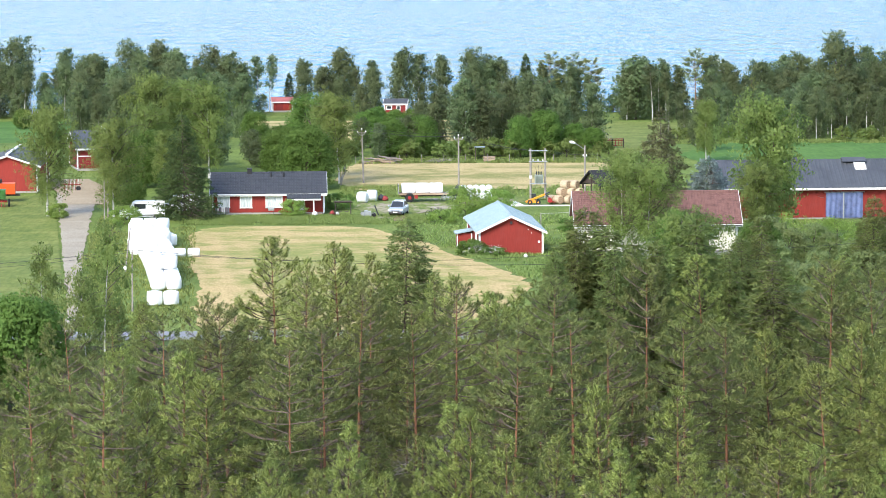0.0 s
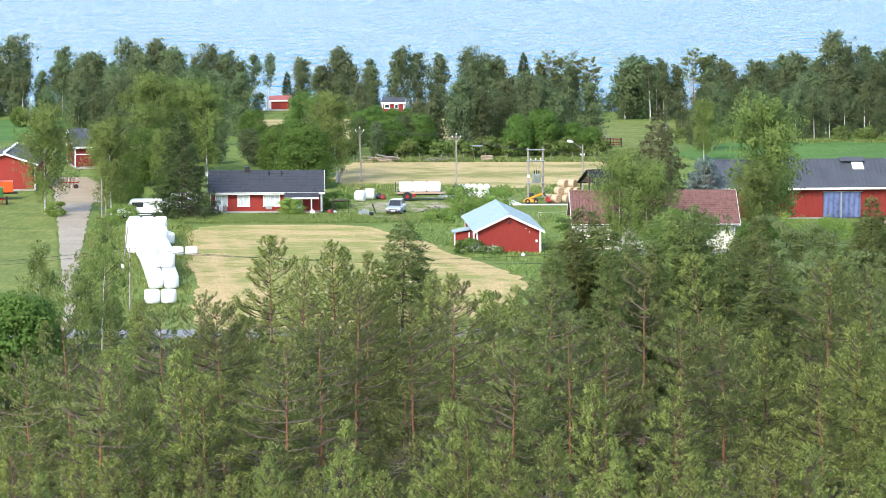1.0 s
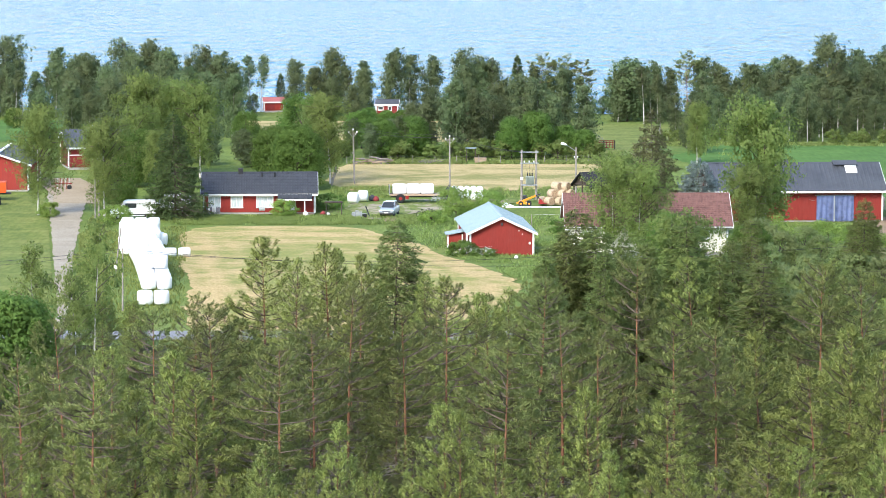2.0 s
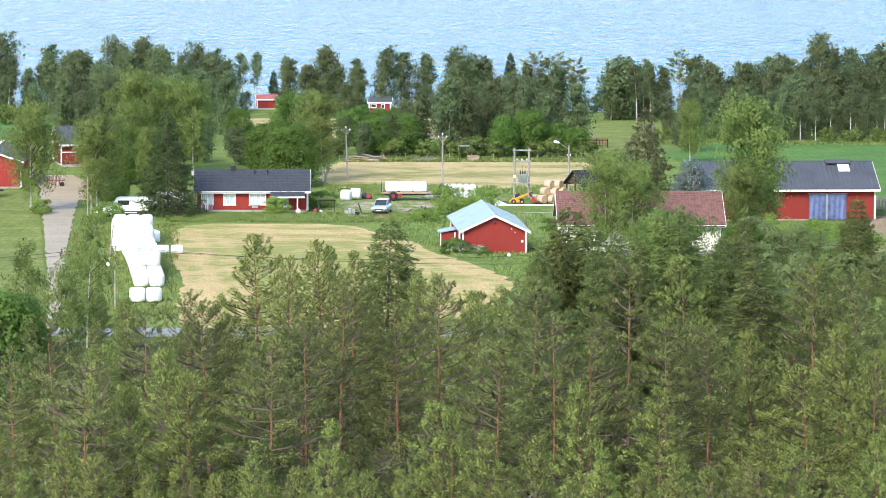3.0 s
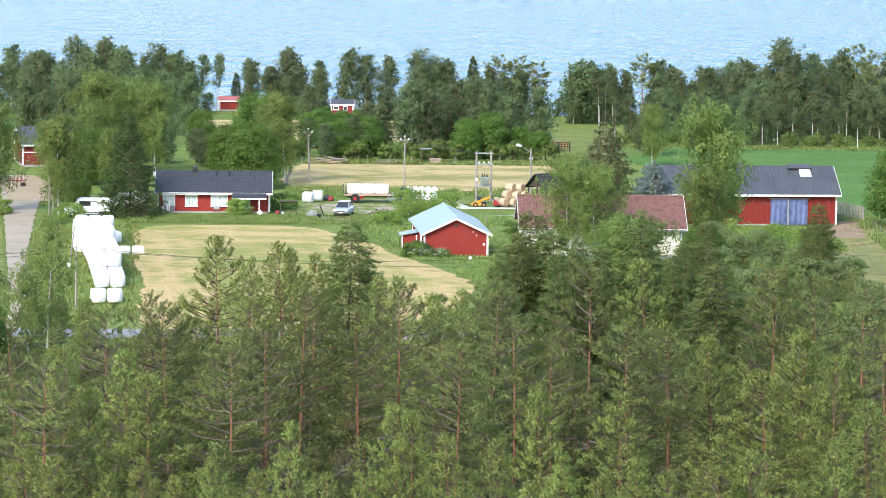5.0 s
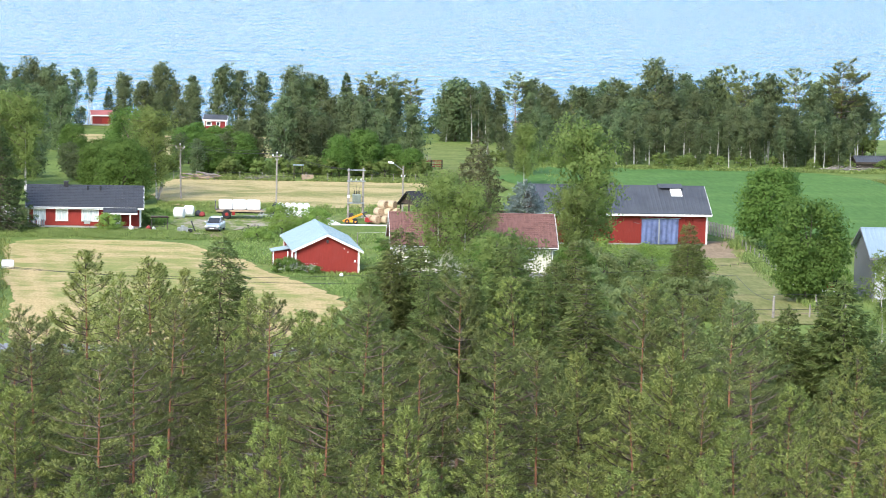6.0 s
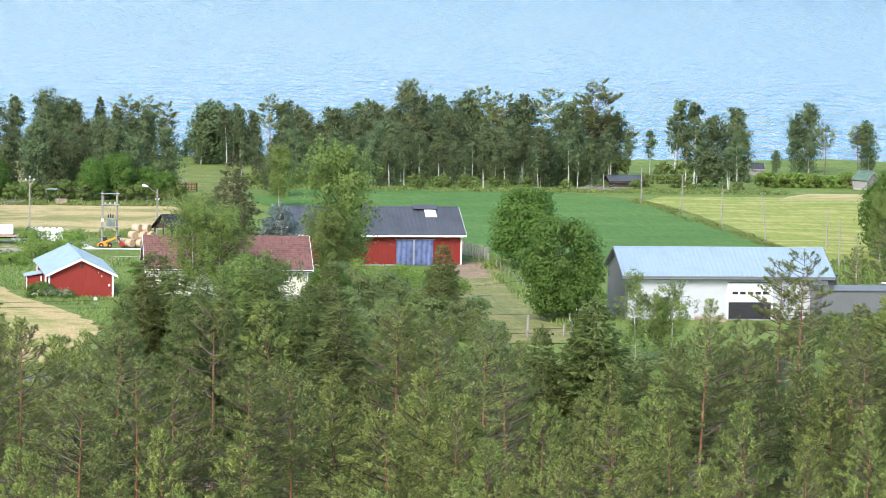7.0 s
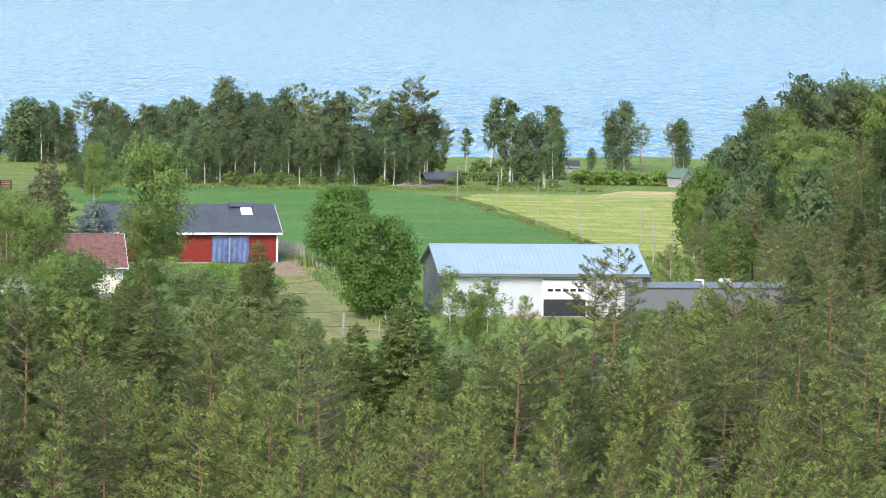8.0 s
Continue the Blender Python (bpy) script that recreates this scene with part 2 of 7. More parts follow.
g_ = Mat("window_glass", 0.06, 0.0, 0.6)
g_.colour((0.035, 0.04, 0.045))
M["glass"] = g_.mat
g_ = Mat("net_curtain_glass", 0.2, 0.0, 0.5)
g_.colour(g_.ramp(g_.noise(0.5, 3, stretch=(4, 4, 0.6), local=True), (0.35, (0.40, 0.46, 0.47)), (0.65, (0.66, 0.70, 0.70))))
M["curtain_glass"] = g_.mat
g_ = Mat("lamp_glass", 0.2, 0.0, 0.5)
g_.colour((0.82, 0.83, 0.84))
M["lamp_glass"] = g_.mat

M["needles_pine"] = foliage("pine_needles", (0.241, 0.307, 0.087), (0.353, 0.425, 0.113), (0.481, 0.548, 0.143), 0.01, 0.28, 0.45)
M["needles_old"] = foliage("old_pine_needles", (0.171, 0.217, 0.073), (0.269, 0.316, 0.104), (0.393, 0.435, 0.134), 0.012, 0.3, 0.45)
M["needles_spruce"] = foliage("spruce_needles", (0.07, 0.11, 0.045), (0.12, 0.175, 0.062), (0.2, 0.26, 0.085), 0.012)
M["needles_green"] = foliage("green_spruce_needles", (0.155, 0.210, 0.066), (0.243, 0.309, 0.094), (0.364, 0.431, 0.132), 0.012)
M["needles_dry"] = foliage("brownish_spruce_needles", (0.115, 0.125, 0.06), (0.18, 0.185, 0.085), (0.27, 0.27, 0.12), 0.015)
M["needles_blue"] = foliage("blue_spruce_needles", (0.21, 0.285, 0.265), (0.35, 0.44, 0.42), (0.55, 0.65, 0.63), 0.01)
M["leaf_birch"] = foliage("birch_leaves", (0.162, 0.235, 0.06), (0.216, 0.295, 0.078), (0.29, 0.365, 0.10), 0.01)
M["leaf_willow"] = foliage("willow_leaves", (0.2, 0.255, 0.095), (0.255, 0.32, 0.12), (0.32, 0.385, 0.15), 0.01)
M["leaf_broad"] = foliage("broad_leaves", (0.107, 0.202, 0.039), (0.146, 0.254, 0.050), (0.202, 0.318, 0.067), 0.008)
# distance haze put into the leaf colour: paler and bluer
M["leaf_far"] = foliage("far_leaves", (0.14, 0.185, 0.085), (0.167, 0.22, 0.098), (0.21, 0.265, 0.115), 0.02, 0.4)
M["leaf_bush"] = foliage("bush_leaves", (0.21, 0.33, 0.065), (0.27, 0.4, 0.08), (0.34, 0.46, 0.105), 0.01)
M["blades"] = foliage("tall_grass", (0.224, 0.319, 0.083), (0.354, 0.460, 0.118), (0.519, 0.578, 0.189), 0.02)

g_ = Mat("pine_bark", 0.9, 0.0, 0.1)
rise = g_.node("ShaderNodeSeparateXYZ")
g_.links.new(g_.coords(local=True), rise.inputs[0])
g_.colour(g_.mix(g_.steps(g_.noise(0.25, 4, local=True), 0.35, 0.7),
                 g_.ramp(g_.steps(rise.outputs["Z"], 0, 9), (0.10, (0.17, 0.115, 0.085)), (0.5, (0.31, 0.15, 0.085))),
                 g_.ramp(g_.steps(rise.outputs["Z"], 0, 9), (0.10, (0.10, 0.075, 0.06)), (0.5, (0.19, 0.09, 0.055)))))
g_.bump(g_.noise(0.12, 4, stretch=(1, 1, 0.4), local=True), 0.03)
M["bark_pine"] = g_.mat
g_ = Mat("birch_bark", 0.7, 0.0, 0.2)
g_.colour(g_.ramp(g_.noise(0.35, 4, 0.7, stretch=(1, 1, 3), local=True), (0.36, (0.06, 0.055, 0.05)), (0.44, (0.48, 0.46, 0.42)), (0.7, (0.66, 0.64, 0.60))))
M["bark_birch"] = g_.mat
M["bark_dark"] = worn("grey_brown_bark", (0.13, 0.10, 0.08), 0.9, amount=0.2, size=0.3)

# rippled lake water
g_ = Mat("lake_water", 0.08, 0.0, 0.42)
g_.colour((0.012, 0.18, 0.39))
g_.bsdf.inputs["IOR"].default_value = 1.33
chop = g_.math("ADD", g_.noise(5.0, 2, 0.55, stretch=(1, 0.4, 1), warp=0.4), g_.math("MULTIPLY", g_.noise(1.4, 2, 0.5, stretch=(1, 0.6, 1)), 0.25))
g_.bump(chop, 3.2, 1.0)
M["water"] = g_.mat


# ---- builders ----
def thing(name, label, category, group="", at=(0, 0, 0), turn=0.0, kind=""):
    ob = tagged(new(name), label, category, group, kind)
    ob.matrix_basis = pose(*at, 0, 0, turn)
    return ob


def part(name, bm, material, parent=None, label="", smooth=False):
    """Links a bmesh as one mesh object under a thing or a part."""
    me = bpy.data.meshes.new(name)
    if smooth:
        for fc in bm.faces:
            fc.smooth = True
    bm.to_mesh(me)
    bm.free()
    me.materials.append(M[material])
    ob = new(name, me)
    ob.parent = parent
    if label:
        ob["label"] = label
    return ob


def raw(name, verts, faces, material, parent=None, label=""):
    me = bpy.data.meshes.new(name)
    me.from_pydata(verts, [], faces)
    me.materials.append(M[material])
    ob = new(name, me)
    ob.parent = parent
    if label:
        ob["label"] = label
    return ob


def shape():
    return bmesh.new()


def block(bm, x0, x1, y0, y1, z0, z1, bevel=0.0, m=None):
    """A box between two corners, with bevelled edges."""
    made = bmesh.ops.create_cube(bm, size=1)["verts"]
    for v in made:
        v.co = Vector(((x0 + x1) / 2 + v.co.x * (x1 - x0), (y0 + y1) / 2 + v.co.y * (y1 - y0), (z0 + z1) / 2 + v.co.z * (z1 - z0)))
        if m:
            v.co = m @ v.co
    if bevel:
        edges = list({e for v in made for e in v.link_edges})
        bmesh.ops.bevel(bm, geom=edges, offset=bevel, segments=2, affect="EDGES", profile=0.5)
    return bm


def rod(bm, a, b, r0, r1=None, sides=8, caps=True):
    """A tapered round bar from a to b."""
    a, b = Vector(a), Vector(b)
    r1 = r0 if r1 is None else r1
    made = bmesh.ops.create_cone(bm, cap_ends=caps, segments=sides, radius1=r0, radius2=max(r1, 0.0005), depth=(b - a).length)["verts"]
    m = Matrix.Translation((a + b) / 2) @ (b - a).to_track_quat("Z", "Y").to_matrix().to_4x4()
    for v in made:
        v.co = m @ v.co
    return bm


def lathe(bm, axis_from, axis_to, profile, sides=20):
    """A turned body: profile of (share of the axis, radius)."""
    a, b = Vector(axis_from), Vector(axis_to)
    q = (b - a).to_track_quat("Z", "Y").to_matrix()
    rings = []
    for s, r in profile:
        rings.append([bm.verts.new(a + (b - a) * s + q @ Vector((r * math.cos(k / sides * math.tau), r * math.sin(k / sides * math.tau), 0))) for k in range(sides)])
    for lo, hi in zip(rings, rings[1:]):
        for k in range(sides):
            bm.faces.new((lo[k], lo[(k + 1) % sides], hi[(k + 1) % sides], hi[k]))
    bm.faces.new(rings[0][::-1])
    bm.faces.new(rings[-1])
    return bm


def prism(bm, outline, axis, lo, hi):
    """An outline in the plane across axis ('x' or 'y'), pushed from lo to hi."""
    def at(p, d):
        return (d, p[0], p[1]) if axis == "x" else (p[0], d, p[1])
    a = [bm.verts.new(at(p, lo)) for p in outline]
    b = [bm.verts.new(at(p, hi)) for p in outline]
    n = len(outline)
    bm.faces.new(a), bm.faces.new(b[::-1])
    for k in range(n):
        bm.faces.new((a[k], b[k], b[(k + 1) % n], a[(k + 1) % n]))
    bmesh.ops.recalc_face_normals(bm, faces=bm.faces)
    return bm


def smooth_step(a, b, x):
    u = min(1, max(0, (x - a) / (b - a)))
    return u * u * (3 - 2 * u)


def land(x, y):
    """Height of the ground: nearly level farmland that falls to the lake."""
    z = 2.0 * smooth_step(375, 300, y) - 3.4 * smooth_step(470, 625, y) - 7 * smooth_step(628, 700, y + 4 * math.sin(x * 0.07) + 3 * math.sin(x * 0.19 + 1))
    return z


# ---- ground, lake, fields and tracks ----
def axis_steps(stops):
    out = []
    for (a, step), (b, _) in zip(stops, stops[1:]):
        out += list(np.arange(a, b, step))
    return out + [stops[-1][0]]


def build_ground():
    xs = axis_steps([(-2600, 300), (-500, 50), (-150, 4), (190, 50), (500, 300), (2600, 1)])
    ys = axis_steps([(-900, 150), (0, 20), (100, 4), (720, 40), (800, 1)])
    verts = []
    for y in ys:
        for x in xs:
            verts.append((x, y, land(x, y) - 0.03))
    n = len(xs)
    faces = [(j * n + i, j * n + i + 1, (j + 1) * n + i + 1, (j + 1) * n + i) for j in range(len(ys) - 1) for i in range(n - 1)]
    ob = raw("ground", verts, faces, "rough_grass")
    for p in ob.data.polygons:
        p.use_smooth = True
    tagged(ob, "rough unmown green grassland sloping to the lake", "ground", kind="structure")


def build_field(name, rows, material, label, category="field", lift=0.06, step=1.5, wobble=0.5, cols=24):
    """A patch of ground between a left and a right edge, row by row from near to far, laid just over the ground."""
    y, ys = rows[0][0], []
    while y < rows[-1][0]:
        ys.append(y)
        y += step
    ys.append(rows[-1][0])
    verts, k = [], 0
    for y in ys:
        left = float(np.interp(y, [r[0] for r in rows], [r[1] for r in rows])) + wobble * noise.noise((y * 0.35, len(name), 3))
        right = float(np.interp(y, [r[0] for r in rows], [r[2] for r in rows])) + wobble * noise.noise((y * 0.35, len(name), 9))
        for i in range(cols + 1):
            x = left + (right - left) * i / cols
            verts.append((x, y, land(x, y) + lift * 0.5))
    n = cols + 1
    faces = [(j * n + i, j * n + i + 1, (j + 1) * n + i + 1, (j + 1) * n + i) for j in range(len(ys) - 1) for i in range(cols)]
    ob = raw(name, verts, faces, material)
    # metres in from the field's edge, by which the mower's rounds lie
    rim = ob.data.attributes.new("rim", "FLOAT", "POINT")
    rim.data.foreach_set("value", [min((v[0] - verts[k - k % n][0]), (verts[k - k % n + cols][0] - v[0]), 0.3 * (v[1] - ys[0]), 0.3 * (ys[-1] - v[1])) for k, v in enumerate(verts)])
    for p in ob.data.polygons:
        p.use_smooth = True
    return tagged(ob, label, category, kind="structure")


build_ground()
lake = raw("water", [(-3500, 600, -3.45), (3500, 600, -3.45), (3500, 4800, -3.45), (-3500, 4800, -3.45)], [(0, 1, 2, 3)], "water")
tagged(lake, "pale blue lake with small wind ripples", "lake", kind="structure")
# far shore and hills that close the lake
far = raw("backdrop", [(-3600, 4700, -6), (3600, 4700, -6), (3600, 4790, 70), (1200, 4790, 95), (-900, 4790, 60), (-3600, 4790, 85)], [(0, 1, 2, 3, 4, 5)], "forest_floor")
tagged(far, "low wooded hills on the far shore", "hills", kind="structure")

build_field("field_mown_meadow", [(268, -19, -7), (280, -20.5, 2), (292, -21.5, 6), (304, -22, 8), (312, -22.5, 7.5), (330, -25, 4), (345, -25.5, 0.5),
            (360, -27, -1.5), (370, -28, -5), (378, -27, -8), (380.5, -24, -12)], "hay_near", "mown meadow of pale straw and green stubble in swaths", wobble=0.9)
build_field("field_dry_hay", [(426, -11, 10), (431, -12.5, 20), (440, -14, 24), (455, -13.5, 25), (467, -12, 24.5)], "hay_far", "dry yellow hay field behind the farmyard", wobble=0.8)
build_field("field_young_crop", [(398, 52, 93), (405, 50, 93.6), (430, 44, 93.2), (455, 38, 92), (475, 34, 90.5), (488, 33, 89), (503, 33, 84), (508, 36, 72)], "crop",
            "dense even green young crop", wobble=0.8)
build_field("field_cut_grass", [(395, 97, 118), (412, 95.5, 122), (440, 95, 132), (470, 93.5, 138), (486, 91.5, 141), (497, 96, 142)], "cut_field",
            "cut grass field with pale swaths", wobble=0.8)
build_field("field_shore_stubble", [(490, 112, 148), (500, 116, 150), (508, 121, 150)], "hay_far", "pale dry stubble strip near the shore", wobble=0.8)
build_field("field_hill_pasture", [(475, 23, 31), (500, 25.5, 40), (540, 24, 46), (590, 24, 46)], "lawn", "green pasture rising between trees", wobble=0.8)
build_field("field_far_yellow", [(520, -16, 24), (540, -20, 22), (572, -30, 22), (600, -34, 22)], "hay_far", "yellow field seen between the trees", wobble=0.8)
build_field("field_west_crop", [(520, -95, -62), (545, -95, -58), (590, -100, -56), (602, -100, -58)], "crop", "green field in front of the shore trees", wobble=0.8)
build_field("lawn_by_drive", [(282, -52, -32.5), (311, -56, -35.2), (343, -59, -39), (372, -61, -42.4), (395, -66, -45.2), (420, -70, -48.3)], "lawn", "cut green lawn beside the drive", wobble=0.25)
build_field("pasture_by_barn", [(296, 41, 52), (330, 44, 53.5), (365, 47, 55), (385, 49.5, 55)], "pasture", "worn pasture with dry patches", wobble=0.7)
build_field("bare_patch", [(372, 48.5, 52.8), (380, 49.5, 53.5), (391, 52, 54.5)], "bare_earth", "trampled bare earth by the barn", lift=0.10, wobble=0.8)
build_field("yard_gravel", [(389, -7.6, -4.3), (392, -8.2, -3.4), (396, -9, -2.6), (399, -9.8, 1.2), (404, -10.6, 2), (408, -10, 9), (414, -3, 14)], "yard_gravel", "pale gravel farmyard with grass growing in", "yard", lift=0.10, wobble=0.8)
build_field("lane_to_shed", [(386, -5.6, -4.4), (394, -5.4, -4.2)], "bare_earth", "trodden earth path", "path", lift=0.12, wobble=0.3, cols=6)
build_field("drive", [(255, -31, -29.6), (285, -31.8, -30.5), (311, -34.9, -33.4), (343, -38.7, -36.7), (372, -42.1, -39.2), (395, -44.9, -41.1), (405, -46, -41.8), (416, -47.6, -42.5), (437, -49.5, -45.5)],
            "gravel", "pale gravel drive with two wheel tracks", "road", lift=0.09, wobble=0.4, cols=10)
build_field("drive_court", [(408, -46, -40.5), (418, -47, -41.5), (432, -50, -43), (444, -52, -46.5)], "sand_track", "sandy turning place at the end of the drive", "yard", lift=0.13, wobble=0.15, cols=10)
build_field("road", [(269, -60, 20), (274.5, -60, 20)], "asphalt", "pale worn asphalt lane behind the pines", "road", lift=0.09, wobble=0.1, cols=60)
build_field("forest_ground", [(60, -60, 90), (130, -70, 130), (200, -75, 150), (262, -75, 70), (266, -75, 36)], "forest_floor", "mossy dark forest floor under the pines", "ground", lift=0.05, wobble=0.5, cols=40)


# ---- trees ----
def unit(v):
    return v / np.maximum(np.linalg.norm(v, axis=-1, keepdims=True), 1e-9)


def leaf_blades(rng, centre, normal, size, long=1.5, hang=0.0, rough=0.22):
    """Pointed leaves at the centres, facing about along the normals: points, faces and the light's normals."""
    n = len(centre)
    nor = unit(normal + rng.normal(0, 0.45, (n, 3)))
    a = unit(np.cross(nor, rng.normal(0, 1, (n, 3))) + np.array([0, 0, -2.5 * hang]))
    b = unit(np.cross(nor, a))
    s = (size * rng.uniform(0.6, 1.35, n))[:, None]
    tri = np.stack([centre + a * s * long, centre + b * s - a * s * 0.6, centre - b * s - a * s * 0.6], 1)
    face_to = unit(unit(normal) + rng.normal(0, rough, (n, 3)))
    return tri.reshape(-1, 3), np.arange(3 * n).reshape(-1, 3), np.repeat(face_to, 3, 0)


def needle_shoots(rng, base, way, normal, length, width, count=5, splay=0.5, rough=0.3):
    """Shoots of needles: blades that fan out from one foot, each shoot one piece."""
    n = len(base)
    way = unit(way)
    ln = (length * rng.uniform(0.65, 1.3, n))[:, None]
    points = [base]
    for _ in range(count):
        d = unit(way + rng.normal(0, splay, (n, 3)))
        side = unit(np.cross(d, rng.normal(0, 1, (n, 3)))) * width / 2
        tip = base + d * ln
        points += [tip - side, tip + side]
    verts = np.stack(points, 1)
    each = 1 + 2 * count
    foot = np.arange(n) * each
    faces = np.concatenate([np.stack([foot, foot + 1 + 2 * j, foot + 2 + 2 * j], 1) for j in range(count)])
    face_to = unit(unit(normal) + rng.normal(0, rough, (n, 3)))
    return verts.reshape(-1, 3), faces, np.repeat(face_to, each, 0)


def grass_tufts(rng, base, way, length, width, count=4, splay=0.3):
    """Tufts of narrow pointed blades that start at base and spread about the way."""
    n = len(base)
    base, way = np.repeat(base, count, 0), np.repeat(unit(way), count, 0)
    ln = np.repeat(length * rng.uniform(0.7, 1.25, n), count)[:, None]
    way = unit(way + rng.normal(0, splay, way.shape))
    side = unit(np.cross(way, rng.normal(0, 1, way.shape))) * width
    tri = np.stack([base - side, base + side, base + way * ln], 1)
    return tri.reshape(-1, 3), np.arange(3 * n * count).reshape(-1, 3)


def stem(rng, height, r0, sway=0.03, sides=7, top=0.12):
    """A tapered trunk: its centre line as a function, and its mesh."""
    amp, ph = sway * height * rng.uniform(0.3, 1, 2), rng.uniform(0, 6, 2)

    def line(u):
        return np.array([amp[0] * (math.sin(ph[0] + 2.6 * u) - math.sin(ph[0])), amp[1] * (math.sin(ph[1] + 2.2 * u) - math.sin(ph[1])), u * height])
    verts, faces, rings = [], [], 9
    for j in range(rings):
        u = j / (rings - 1)
        r = r0 * ((1 - u) * 0.92 + 0.08 * top) * (1 + 0.35 * max(0, 0.06 - u) / 0.06)
        for k in range(sides):
            a = k / sides * math.tau
            verts.append(tuple(line(u) + np.array([r * math.cos(a), r * math.sin(a), -0.25 if j == 0 else 0])))
    for j in range(rings - 1):
        for k in range(sides):
            faces.append((j * sides + k, j * sides + (k + 1) % sides, (j + 1) * sides + (k + 1) % sides, (j + 1) * sides + k))
    return line, verts, faces


def limb(verts, faces, points, r0, r1):
    """A thin three-sided branch through the points, added to a mesh."""
    start = len(verts)
    for i, p in enumerate(points):
        r = r0 + (r1 - r0) * i / (len(points) - 1)
        for k in range(3):
            a = k / 3 * math.tau
            verts.append((p[0] + r * math.cos(a), p[1] + r * math.sin(a), p[2] + r * math.sin(a + 1)))
    for i in range(len(points) - 1):
        for k in range(3):
            faces.append((start + i * 3 + k, start + i * 3 + (k + 1) % 3, start + (i + 1) * 3 + (k + 1) % 3, start + (i + 1) * 3 + k))


def plant(name, label, category, group, trunk, limbs, bark, crown, leaves, extra=None):
    """A tree as a thing: trunk with limbs, crown, and dead twigs where it has them."""
    ob = thing(name, label, category, group)
    if bark == "bark_dark":
        n = len(trunk[0])
        raw("trunk", trunk[0] + limbs[0], trunk[1] + [tuple(n + k for k in fc) for fc in limbs[1]], bark, ob)
    else:
        raw("trunk", trunk[0], trunk[1], bark, ob)
        raw("boughwork", limbs[0], limbs[1], "bark_dark", ob)
    top = raw("crown", crown[0].tolist(), crown[1].tolist(), leaves, ob).data
    top.polygons.foreach_set("use_smooth", np.ones(len(top.polygons), bool))
    top.normals_split_custom_set_from_vertices(crown[2].tolist())
    if extra:
        raw("deadwood", extra[0], extra[1], "grey_twig", ob, "bare grey dead branches")
    return ob


UP = np.array([0.0, 0.0, 1.0])


